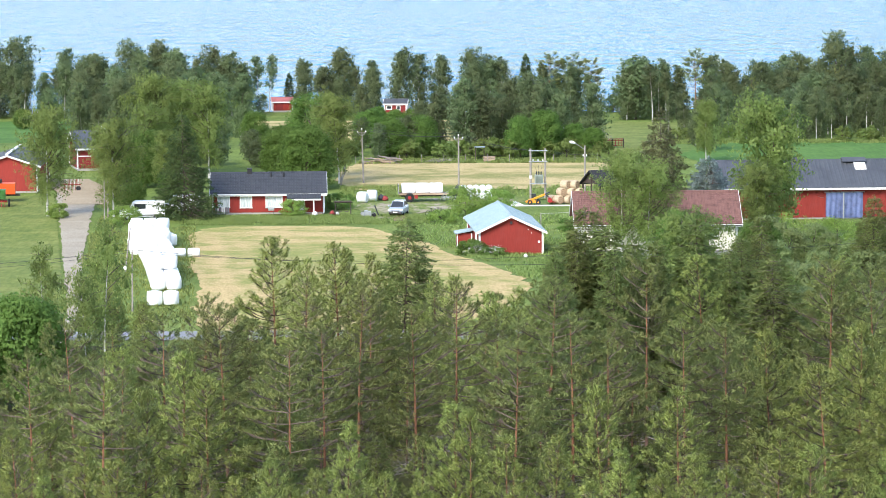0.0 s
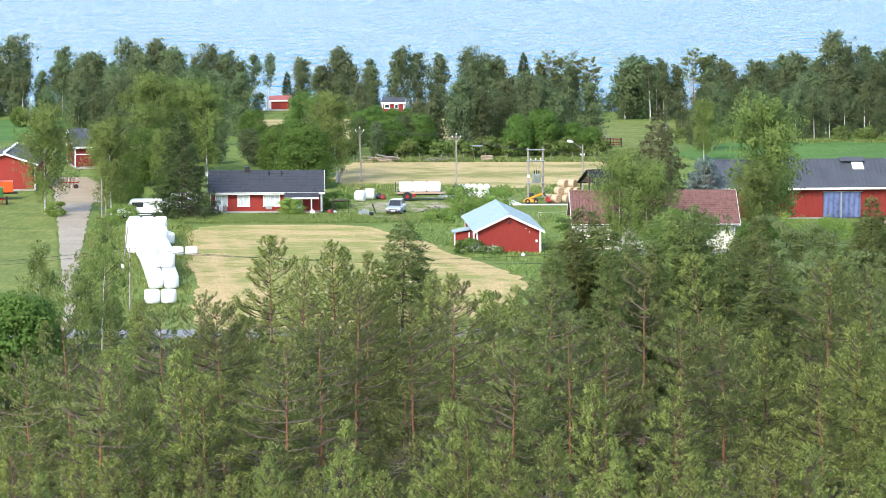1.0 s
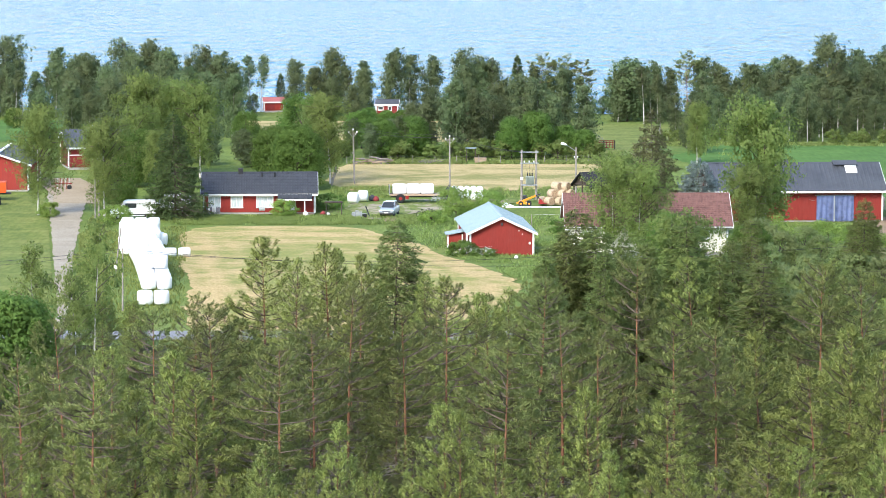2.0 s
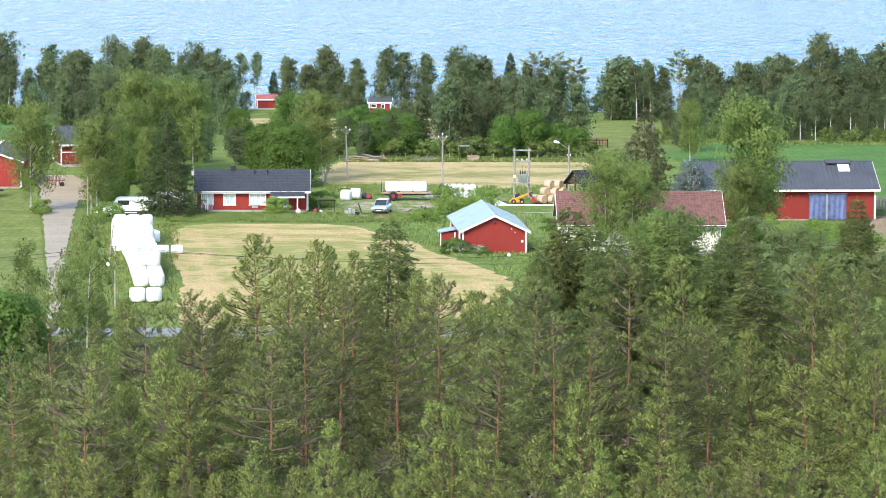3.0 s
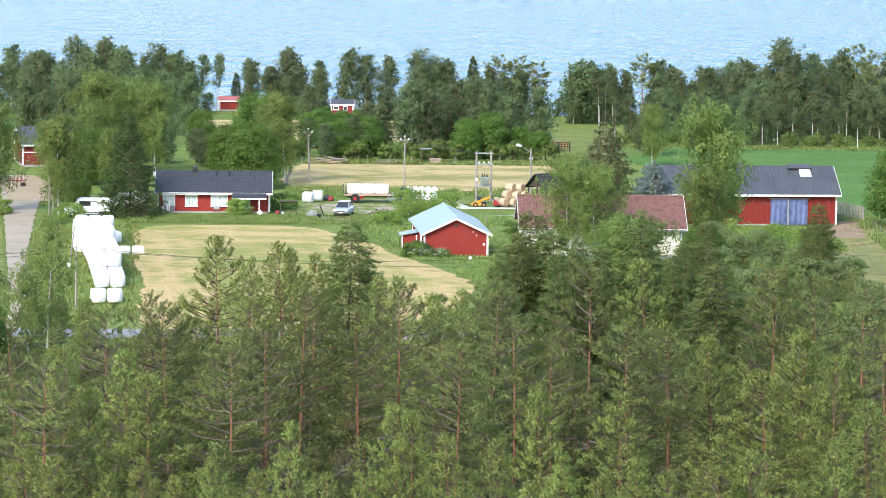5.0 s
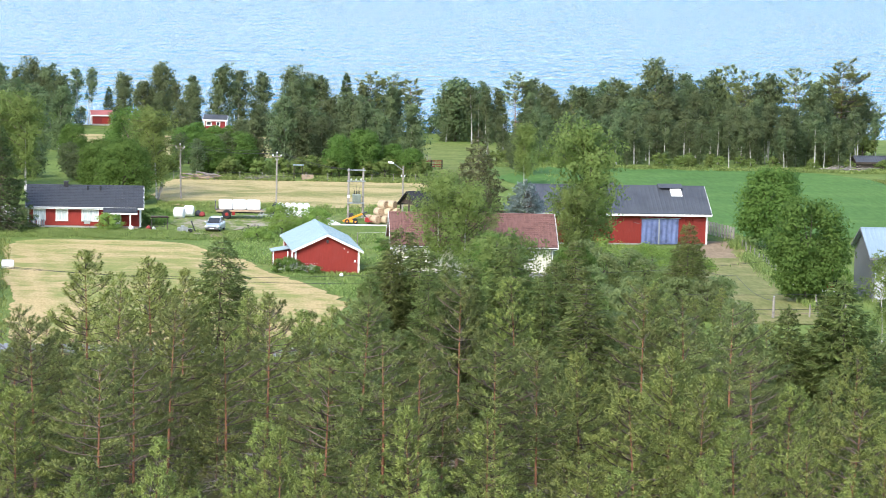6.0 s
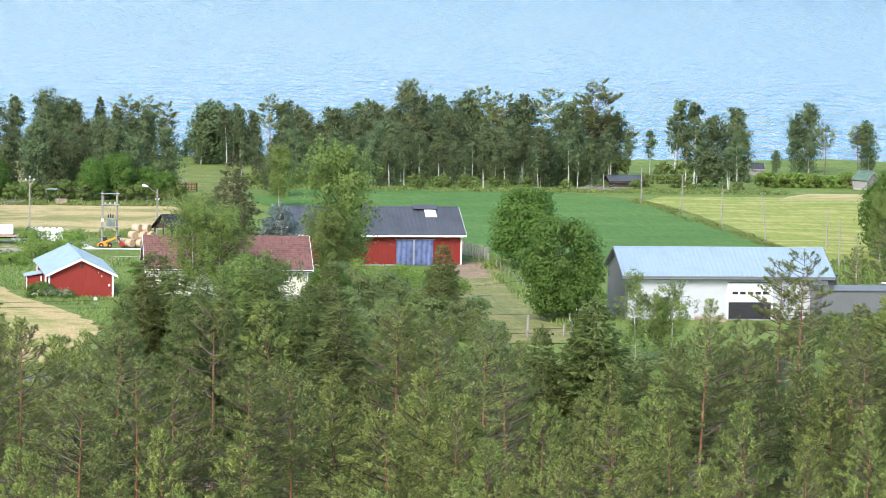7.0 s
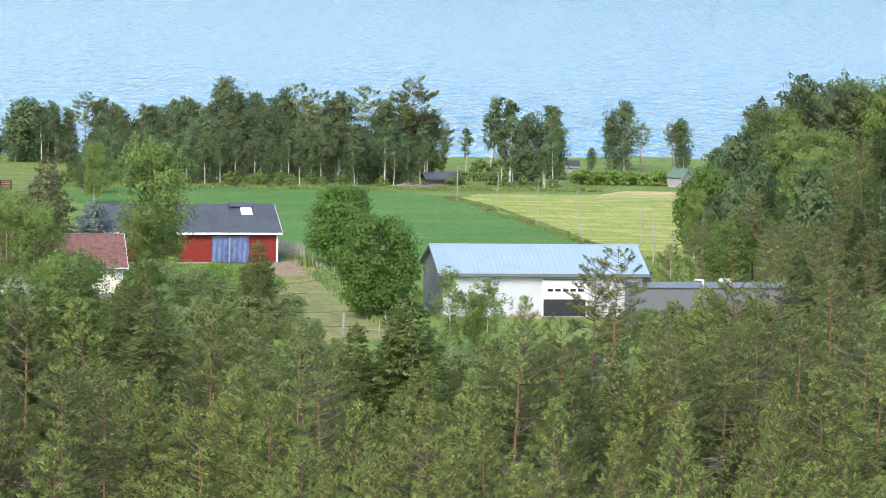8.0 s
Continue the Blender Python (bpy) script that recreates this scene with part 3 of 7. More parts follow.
def pine(seed, height, bare, reach, brushes, old=False, size=0.17, width=0.04, brush=0.5, count=6):
    """A Scots pine: whorls of up-swept branches that end in needle brushes; an old one has a bare stem, flat pads and dead twigs."""
    rng = np.random.default_rng(seed)
    line, tv, tf = stem(rng, height, (0.0085 if not old else 0.0112) * height, 0.02)
    bv, bf, dv, df = [], [], [], []
    base, way, nor, branches = [], [], [], []
    whorls = int(height * (1 - bare) / (0.46 if not old else 0.55))
    lobe, lean = rng.uniform(0, math.tau, 2), rng.uniform(0.08, 0.25)

    def needle_brush(c, d, long, out):
        d = unit(d)
        bend = unit(out * 0.9 + UP * 0.7 + d * 0.2 + rng.normal(0, 0.22, 3))
        k = max(3, int(round(4.5 * long / 0.4)))
        for j in range(k):
            base.append(c + d * long * j / k + rng.normal(0, 0.02, 3))
            way.append(d)
            nor.append(bend)

    for w in range(whorls):
        u = bare + (0.96 - bare) * (w + rng.uniform(0, 0.35)) / whorls
        s = (1 - u) / (1 - bare)
        if old:
            env = min(1.0, (s * 2.1) ** 0.7) * (1 - 0.35 * max(0, s - 0.55) / 0.45)
        else:
            env = min(1.0, (s * 1.35) ** 0.9) * (1 - 0.25 * max(0, s - 0.65) / 0.35)
        turn = rng.uniform(0, math.tau)
        arms = int(rng.integers(4, 6)) if not old else int(rng.integers(3, 5))
        for b in range(arms):
            a = turn + b / arms * math.tau + rng.normal(0, 0.25)
            ln = reach * env * rng.uniform(0.72, 1.14) * (1 + lean * math.sin(a + lobe[0]) + 0.12 * math.sin(30 * u + lobe[1])) + 0.12
            branches.append((u, ln, a, s))
    total = sum(q[1] ** 1.4 for q in branches)
    for u, ln, a, s in branches:
        lift = radians(55 - 45 * min(1, s * 1.4) + rng.uniform(-8, 8)) if not old else radians(rng.uniform(-8, 18) + 30 * (1 - s) ** 2)
        out = np.array([math.cos(a) * math.cos(lift), math.sin(a) * math.cos(lift), math.sin(lift)])
        side = np.array([-math.sin(a), math.cos(a), 0])
        p0 = line(u)
        tip = p0 + out * ln + UP * 0.14 * ln
        limb(bv, bf, [p0, p0 + out * ln * 0.55, tip], 0.012 + 0.008 * ln, 0.006)
        needle_brush(tip - out * 0.1, out * 0.6 + UP * (0.6 if not old else 0.35), brush, out)
        for _ in range(int(round(brushes * ln ** 1.4 / total + rng.uniform(-0.4, 0.4)))):
            f = rng.uniform(0.15 if not old else 0.3, 1.0) ** 0.65
            lat = rng.normal(0, 0.30) * ln * (1.2 - f)
            c = p0 + out * f * ln + side * lat + UP * (0.14 * ln * f * f + rng.normal(0, 0.07))
            d = out * rng.uniform(0.3, 0.9) + side * (math.copysign(0.5, lat) + rng.normal(0, 0.3)) + UP * (rng.uniform(0.45, 1.1) + (0.4 * (1 - s) if not old else 0.1))
            limb(bv, bf, [p0 + out * f * ln * 0.7, c], 0.009, 0.005)
            needle_brush(c, d, brush * rng.uniform(0.6, 1.15), out)
    for k in range(3 if not old else 1):  # the leader and its side shoots
        needle_brush(line(0.955), np.array([rng.normal(0, 0.3 * (k > 0)), rng.normal(0, 0.3 * (k > 0)), 1.0]), 0.045 * height if k == 0 else 0.35, UP * 0.3)
    for k in range(40 if old else 10):
        u = rng.uniform(bare * 0.35, bare * 1.15)
        a, ln = rng.uniform(0, math.tau), rng.uniform(0.45, 1.0) * reach * 0.75
        d = np.array([math.cos(a), math.sin(a), rng.uniform(-0.3, 0.3)])
        p = line(u)
        q = p + d * ln * 0.6
        limb(dv, df, [p, q, q + (d + rng.normal(0, 0.3, 3)) * ln * 0.4], 0.024, 0.008)
        for _ in range(3):
            s0 = p + d * ln * rng.uniform(0.3, 0.75)
            limb(dv, df, [s0, s0 + rng.normal(0, 0.3, 3)], 0.011, 0.006)
    return (tv, tf), (bv, bf), needle_shoots(rng, np.array(base), np.array(way), np.array(nor), size, width, count, 0.55, 0.15), (dv, df)


def spruce(seed, height, reach, shoots, droop=0.45, size=0.26, ragged=0.15, wide=0.06, power=0.8, tier=0.3):
    """A Norway spruce: tiers of drooping boughs to near the ground, with hanging needle twigs."""
    rng = np.random.default_rng(seed)
    line, tv, tf = stem(rng, height, 0.011 * height, 0.008)
    bv, bf = [], []
    base, way, nor, rows = [], [], [], []
    tiers = int(height / tier)
    for k in range(tiers):
        u = 0.05 + 0.935 * (k + rng.uniform(0, 0.5)) / tiers
        boughs = 5 if u > 0.8 else 8
        turn = rng.uniform(0, math.tau)
        for b in range(boughs):
            ln = reach * ((1 - u) ** power) * rng.uniform(1 - 2.2 * ragged, 1 + ragged) + 0.12
            rows.append((u, ln, turn + b / boughs * math.tau + rng.normal(0, 0.2)))
    total = sum(q[1] ** 0.75 for q in rows)
    for u, ln, a in rows:
        out, side = np.array([math.cos(a), math.sin(a), 0]), np.array([-math.sin(a), math.cos(a), 0])
        p0 = line(u)
        dip = droop * (0.1 if u > 0.88 else 1)
        limb(bv, bf, [p0, p0 + out * ln * 0.6 - UP * dip * ln * 0.45, p0 + out * ln - UP * dip * ln * 0.5], 0.01 + 0.008 * ln, 0.005)
        k = max(4, int(round(shoots * ln ** 0.75 / total)))
        f = rng.uniform(0.05, 1.0, k) ** 0.6
        lat = rng.normal(0, 0.2, k) * ln * (1.2 - f)
        z = -dip * ln * (f * 0.9 - 0.42 * f ** 3) - np.abs(lat) * 0.25
        base += list(p0 + np.outer(f * ln, out) + np.outer(lat, side) + np.outer(z, UP) + rng.normal(0, 0.03, (k, 3)))
        hang = np.where(rng.uniform(0, 1, k) < 0.55, -0.8, 0.15)
        way += list(out * 0.8 + np.outer(np.sign(lat) * 0.5, side) + np.outer(hang, UP))
        nor += list(out * 0.8 + np.outer(np.sign(lat) * 0.3, side) + np.outer(0.35 + 0.5 * (hang > 0), UP))
    for k in range(8):
        base.append(line(0.95 + 0.006 * k))
        way.append(np.array([rng.normal(0, 0.45), rng.normal(0, 0.45), 1.0]))
        nor.append(np.array([rng.normal(0, 0.5), rng.normal(0, 0.5), 0.7]))
    return (tv, tf), (bv, bf), needle_shoots(rng, np.array(base), np.array(way), np.array(nor), size, wide, 4, 0.36)


def birch(seed, height, reach, leaves, size=0.11, bare=0.22, droop=0.9, thin=False, r=0.0095):
    """A birch: pale stem, rising limbs that arch over, and hanging sprays of small leaves with gaps between them."""
    rng = np.random.default_rng(seed)
    line, tv, tf = stem(rng, height * 0.97, r * height, 0.03)
    bv, bf = [], []
    pts, nor, spec = [], [], []
    limbs = 22 if thin else 44
    lobe = rng.uniform(0, math.tau)
    for b in range(limbs):
        u = bare + (0.97 - bare) * (b + rng.uniform(0, 1)) / limbs
        s = (1 - u) / (1 - bare)
        env = max(0.14, math.sin(min(1, s * 1.05 + 0.06) ** 0.75 * math.pi * 0.78))
        a = b * 2.4 + rng.normal(0, 0.4)
        spec.append((u, reach * env * rng.uniform(0.72, 1.12) * (1 + 0.2 * math.sin(a + lobe)), a, s))
    total = sum(q[1] ** 1.3 for q in spec)
    for u, ln, a, s in spec:
        lift = radians(rng.uniform(25, 45) + 25 * (1 - s))
        out = np.array([math.cos(a) * math.cos(lift), math.sin(a) * math.cos(lift), math.sin(lift)])
        flat = np.array([math.cos(a), math.sin(a), 0])
        p0 = line(u)
        bend = p0 + out * ln * 0.62
        tip = bend + (flat * 0.85 + UP * (0.25 - 0.3 * s)) * ln * 0.42
        limb(bv, bf, [p0, bend, tip], 0.012 + 0.010 * ln, 0.006)
        n = max(6, int(leaves * ln ** 1.3 / total))
        sprays = max(3, int(ln * (3.2 if thin else 5.5)))
        k = max(3, n // sprays)
        for _ in range(sprays):
            f = rng.uniform(0.25, 1.0)
            c = (p0 + out * ln * f) if f < 0.62 else bend + (tip - bend) * (f - 0.62) / 0.38
            c = c + rng.normal(0, 0.16 + 0.08 * ln, 3)
            fall = rng.uniform(0, 1, k) * droop * rng.uniform(0.35, 1.3) * (0.35 + 0.65 * s)
            spread = 0.10 + 1.2 * size
            pts += list(c + np.stack([rng.normal(0, spread, k), rng.normal(0, spread, k), rng.normal(0, 0.10, k) - fall], 1))
            nor += list(np.tile(unit(flat * (0.35 + 0.6 * f) + UP * 0.65 + rng.normal(0, 0.3, 3)), (k, 1)))
    return (tv, tf), (bv, bf), leaf_blades(rng, np.array(pts), np.array(nor), size, 1.8, 0.7)


def broadleaf(seed, height, width, leaves, size=0.13, low=0.12, lumps=34):
    """A dense round-headed tree or tall bush: leafy lumps about a few strong limbs."""
    rng = np.random.default_rng(seed)
    line, tv, tf = stem(rng, height * 0.85, 0.017 * height, 0.03)
    bv, bf = [], []
    pts, nor = [], []
    mid, half = height * (1 + low) / 2, height * (1 - low) / 2
    for b in range(lumps):
        z = rng.uniform(-0.9, 0.95)
        a = b * 2.4 + rng.normal(0, 0.5)
        rr = math.sqrt(max(0.05, 1 - z * z)) * (0.9 if z > -0.2 else 1.0)
        f = 0.45 + 0.52 * math.sqrt(rng.uniform(0, 1))
        c = np.array([math.cos(a) * rr * width * 0.5 * f, math.sin(a) * rr * width * 0.5 * f, mid + z * half * 0.88])
        rad = rng.uniform(0.12, 0.19) * math.sqrt(width * height)
        if b % (3 if lumps < 40 else 12) == 0:
            p0 = line(min(0.9, max(0.15, (c[2] / height) * 0.6)))
            limb(bv, bf, [p0, (p0 + c) / 2 + np.array([0, 0, 0.1]), c], 0.05 + 0.01 * height * 0.5, 0.015)
        k = leaves // lumps
        d = unit(rng.normal(0, 1, (k, 3)) + np.array([0, 0, 0.25]))
        pts += list(c + d * rad * rng.uniform(0.45, 1.12, k)[:, None] * np.array([1, 1, 0.75]))
        nor += list(d * 0.8 + UP * 0.35 + np.array([math.cos(a), math.sin(a), 0]) * 0.3)
    pts = np.array(pts) / np.array([1, 1, max(q[2] for q in pts) / height])
    pts[:, :2] *= width * 0.5 / np.percentile(np.hypot(pts[:, 0], pts[:, 1]), 97)
    return (tv, tf), (bv, bf), leaf_blades(rng, pts, np.array(nor), size, 1.25)


KINDS = {}


def kind(key, name, label, category, group, height, made, bark, leaves):
    tr, br, cr, *rest = made
    ob = plant(name, label, category, group, tr, br, bark, cr, leaves, rest[0] if rest and rest[0][0] else None)
    KINDS.setdefault(key, []).append([ob, height, False])


def grow(key, x, y, height, rng, wide=1.0, pick=None):
    """Sets one tree of a kind: the first of each mould is the mould itself, the rest are copies."""
    if key == "Y":  # a broad young pine
        key, wide = "y", wide * 1.4
    if key == "G":  # a broad lush spruce
        key, wide = "g", wide * 1.45
    mould = KINDS[key][pick if pick is not None else int(rng.integers(len(KINDS[key])))]
    s = height / mould[1]
    w = s * wide * rng.uniform(0.92, 1.1)
    m = pose(x, y, land(x, y) - 0.1, rng.uniform(-1.5, 1.5), rng.uniform(-1.5, 1.5), rng.uniform(0, 360)) @ Matrix.Diagonal((w, w, s, 1))
    if mould[2]:
        q = mould[0].scale
        return copy_thing(mould[0], m @ Matrix.Diagonal((1 / q.x, 1 / q.y, 1 / q.z, 1)))
    mould[2] = True
    mould[0].matrix_basis = m
    return mould[0]


WOOD, SHORE, YARD = "pines of the hillside wood", "trees along the shore", "trees about the farm"
for i, (h, rch) in enumerate([(9.5, 2.0), (10.5, 2.1), (10.0, 2.4), (9.0, 2.1), (11.0, 2.2)]):
    kind("y", "young_pine", "young Scots pine with light green upright shoots", "pine tree", WOOD, h, pine(10 + i, h, 0.08, rch * 1.1, 520, False, 0.18, 0.036, 0.38, 7), "bark_pine", "needles_pine")
for i, (h, rch) in enumerate([(12.5, 2.5), (13.0, 2.8), (12.0, 2.4), (13.5, 2.5)]):
    kind("m", "pine_tree", "grown Scots pine with reddish trunk and olive crown", "pine tree", WOOD, h, pine(30 + i, h, 0.26, rch * 1.05, 600, True, 0.18, 0.038, 0.34, 7), "bark_pine", "needles_old")
# darker old-pine needle colour stands in for the shade between tall crowns
for i, (h, rch) in enumerate([(8.0, 2.0), (8.5, 2.2), (8.0, 2.3)]):
    kind("k", "young_pine", "low dense Scots pine in the shade of taller ones", "pine tree", WOOD, h, pine(24 + i, h, 0.08, rch, 240, False, 0.24, 0.075, 0.45, 4), "bark_pine", "needles_old")
for i, (h, rch) in enumerate([(11.0, 1.9), (10.0, 1.6), (11.5, 2.1)]):
    kind("g", "spruce_tree", "dark green spruce standing among the pines", "spruce tree", WOOD, h, spruce(50 + i, h, rch * 1.35, 5200, 0.48, 0.29, 0.17, 0.058, 0.6, 0.3), "bark_dark", "needles_green")
for i in range(2):
    kind("s", "spruce_tree", "dense dark green conical spruce", "spruce tree", YARD, 12.5, spruce(60 + i, 12.5, 4.7 - i * 0.5, 4800, 0.45, 0.35, 0.12, 0.085, 0.9, 0.36), "bark_dark", "needles_spruce")
kind("t", "spruce_tree", "thinning brownish spruce with bare lower boughs", "spruce tree", YARD, 13.5, spruce(66, 13.5, 6.0, 3600, 0.42, 0.40, 0.2, 0.09, 0.85, 0.42), "bark_dark", "needles_dry")
kind("u", "blue_spruce", "pale silver-blue ornamental spruce", "spruce tree", YARD, 8.0, spruce(67, 8.0, 3.5, 3000, 0.1, 0.36, 0.10, 0.10, 0.5), "bark_dark", "needles_blue")
for i, (h, rch) in enumerate([(12.0, 2.6), (11.5, 2.3), (12.5, 2.9)]):
    kind("B", "birch_tree", "light green weeping birch with white trunk", "birch tree", YARD, h, birch(70 + i, h, rch * 1.75, 14000, 0.08, 0.2, 1.5, False, 0.0125), "bark_birch", "leaf_birch")
for i in range(2):
    kind("v", "birch_tree", "young airy birch beside the lane", "birch tree", WOOD, 10.0, birch(76 + i, 10.0, 3.0, 4600, 0.07, 0.15, 1.6, True, 0.009), "bark_birch", "leaf_birch")
for i, (h, wd) in enumerate([(9.0, 7.5), (10.0, 8.0)]):
    kind("W", "leafy_tree", "dense round-crowned green broadleaf tree", "tree", YARD, h, broadleaf(80 + i, h, wd, 17000, 0.125, 0.02, 110), "bark_dark", "leaf_broad")
for i, (h, rch) in enumerate([(11.0, 2.5), (11.0, 2.1), (12.0, 2.9), (10.5, 2.3)]):
    kind("b", "birch_tree", "slender birch of the lakeside belt", "birch tree", SHORE, h, birch(90 + i, h, rch * 1.35, 5000, 0.125, 0.06, 1.3, False, 0.011), "bark_birch", "leaf_far")
for i, (h, rch) in enumerate([(11.0, 1.3), (12.0, 1.6)]):
    kind("n", "birch_tree", "narrow sparse birch of the lakeside belt", "birch tree", SHORE, h, birch(100 + i, h, rch * 1.3, 1700, 0.12, 0.45, 1.1, True, 0.011), "bark_birch", "leaf_far")
for i, (h, wd) in enumerate([(7.0, 5.5), (8.0, 5.5), (6.0, 5.5)]):
    kind("w", "leafy_tree", "bushy dark green broadleaf tree", "tree", SHORE, h, broadleaf(110 + i, h, wd, 3200, 0.16, 0.0, 70), "bark_dark", "leaf_far")
for i in range(2):
    kind("p", "old_pine", "old pine with bare reddish trunk and flat crown", "old pine", SHORE, 12.0, pine(120 + i, 12.0, 0.5, 2.7, 330, True, 0.24, 0.07, 0.45, 5), "bark_pine", "needles_old")
kind("f", "spruce_tree", "dark pointed spruce of the lakeside belt", "spruce tree", SHORE, 10.0, spruce(130, 10.0, 2.2, 800, 0.4, 0.45, 0.15, 0.14), "bark_dark", "needles_spruce")
kind("d", "leafy_bush", "low dark green bush at the wood's edge", "bush", SHORE, 3.5, broadleaf(140, 3.5, 4.0, 800, 0.19, 0.0, 26), "bark_dark", "leaf_birch")
for i in range(2):
    kind("q", "willow_scrub", "pale grey-green willow scrub", "bush", YARD, 4.5, broadleaf(150 + i, 4.5, 4.2, 2600, 0.115, 0.0, 60), "bark_dark", "leaf_willow")
kind("h", "hedge_bush", "light green bush of a lakeside hedge", "bush", "hedge by the lake", 2.3, broadleaf(160, 2.3, 2.6, 600, 0.17, 0.0, 24), "bark_dark", "leaf_bush")


# ---- buildings ----
def roof_sheet(a, along, up, rib=0.3, rise=0.03, course=0.0, drop=0.03, thick=0.12):
    """A roof slope with ribs up the slope, and tile courses if course is given: corner a, edge vectors along the eave and up to the ridge."""
    a, along, up = Vector(a), Vector(along), Vector(up)
    normal = along.cross(up).normalized()
    if normal.z < 0:
        normal = -normal
    length, slope = along.length, up.length
    us = []
    for k in range(max(1, round(length / rib))):
        s = length / max(1, round(length / rib))
        us += [(k * s, 0), (k * s + 0.55 * s, 0), (k * s + 0.68 * s, rise), (k * s + 0.87 * s, rise)]
    us.append((length, 0))
    vs = [(0, 0.0), (slope, 0.0)]
    if course:
        n = round(slope / course)
        vs = []
        for k in range(n):
            vs += [(k * slope / n, drop), ((k + 1) * slope / n - 0.002, 0.0)]
    verts = [tuple(a + along.normalized() * u + up.normalized() * v + normal * (h + e)) for v, e in vs for u, h in us]
    nu = len(us)
    faces = [(j * nu + i, j * nu + i + 1, (j + 1) * nu + i + 1, (j + 1) * nu + i) for j in range(len(vs) - 1) for i in range(nu - 1)]
    base = len(verts)
    low = normal * -thick
    top = [a, a + along, a + along + up, a + up]
    verts += [tuple(p) for p in top] + [tuple(p + low) for p in top]
    faces += [(base + 4, base + 5, base + 6, base + 7)] + [(base + k, base + (k + 1) % 4, base + 4 + (k + 1) % 4, base + 4 + k) for k in range(4)]
    return verts, faces


def window(parent, x0, x1, z0, z1, y=0.0, pane="glass", bars=1, trim="white", frame=0.10):
    """A window in a wall that faces -y: casing, sill, and each pane a piece of its own."""
    bm = shape()
    for q in ((x0, x0 + frame, z0, z1), (x1 - frame, x1, z0, z1), (x0 + frame, x1 - frame, z1 - frame, z1), (x0 + frame, x1 - frame, z0, z0 + frame)):
        block(bm, q[0], q[1], y - 0.07, y + 0.02, q[2], q[3])
    for k in range(1, bars + 1):
        c = x0 + (x1 - x0) * k / (bars + 1)
        block(bm, c - 0.03, c + 0.03, y - 0.055, y + 0.02, z0 + frame, z1 - frame)
    w = part("window", bm, trim, parent)
    part("sill", block(shape(), x0 - 0.05, x1 + 0.05, y - 0.12, y + 0.02, z0 - 0.05, z0 - 0.005), trim, w)
    for k in range(bars + 1):
        a = x0 + (x1 - x0) * k / (bars + 1) + (frame if k == 0 else 0.03)
        b = x0 + (x1 - x0) * (k + 1) / (bars + 1) - (frame if k == bars else 0.03)
        part("pane", block(shape(), a, b, y - 0.035, y - 0.015, z0 + frame, z1 - frame), pane, w)
    return w


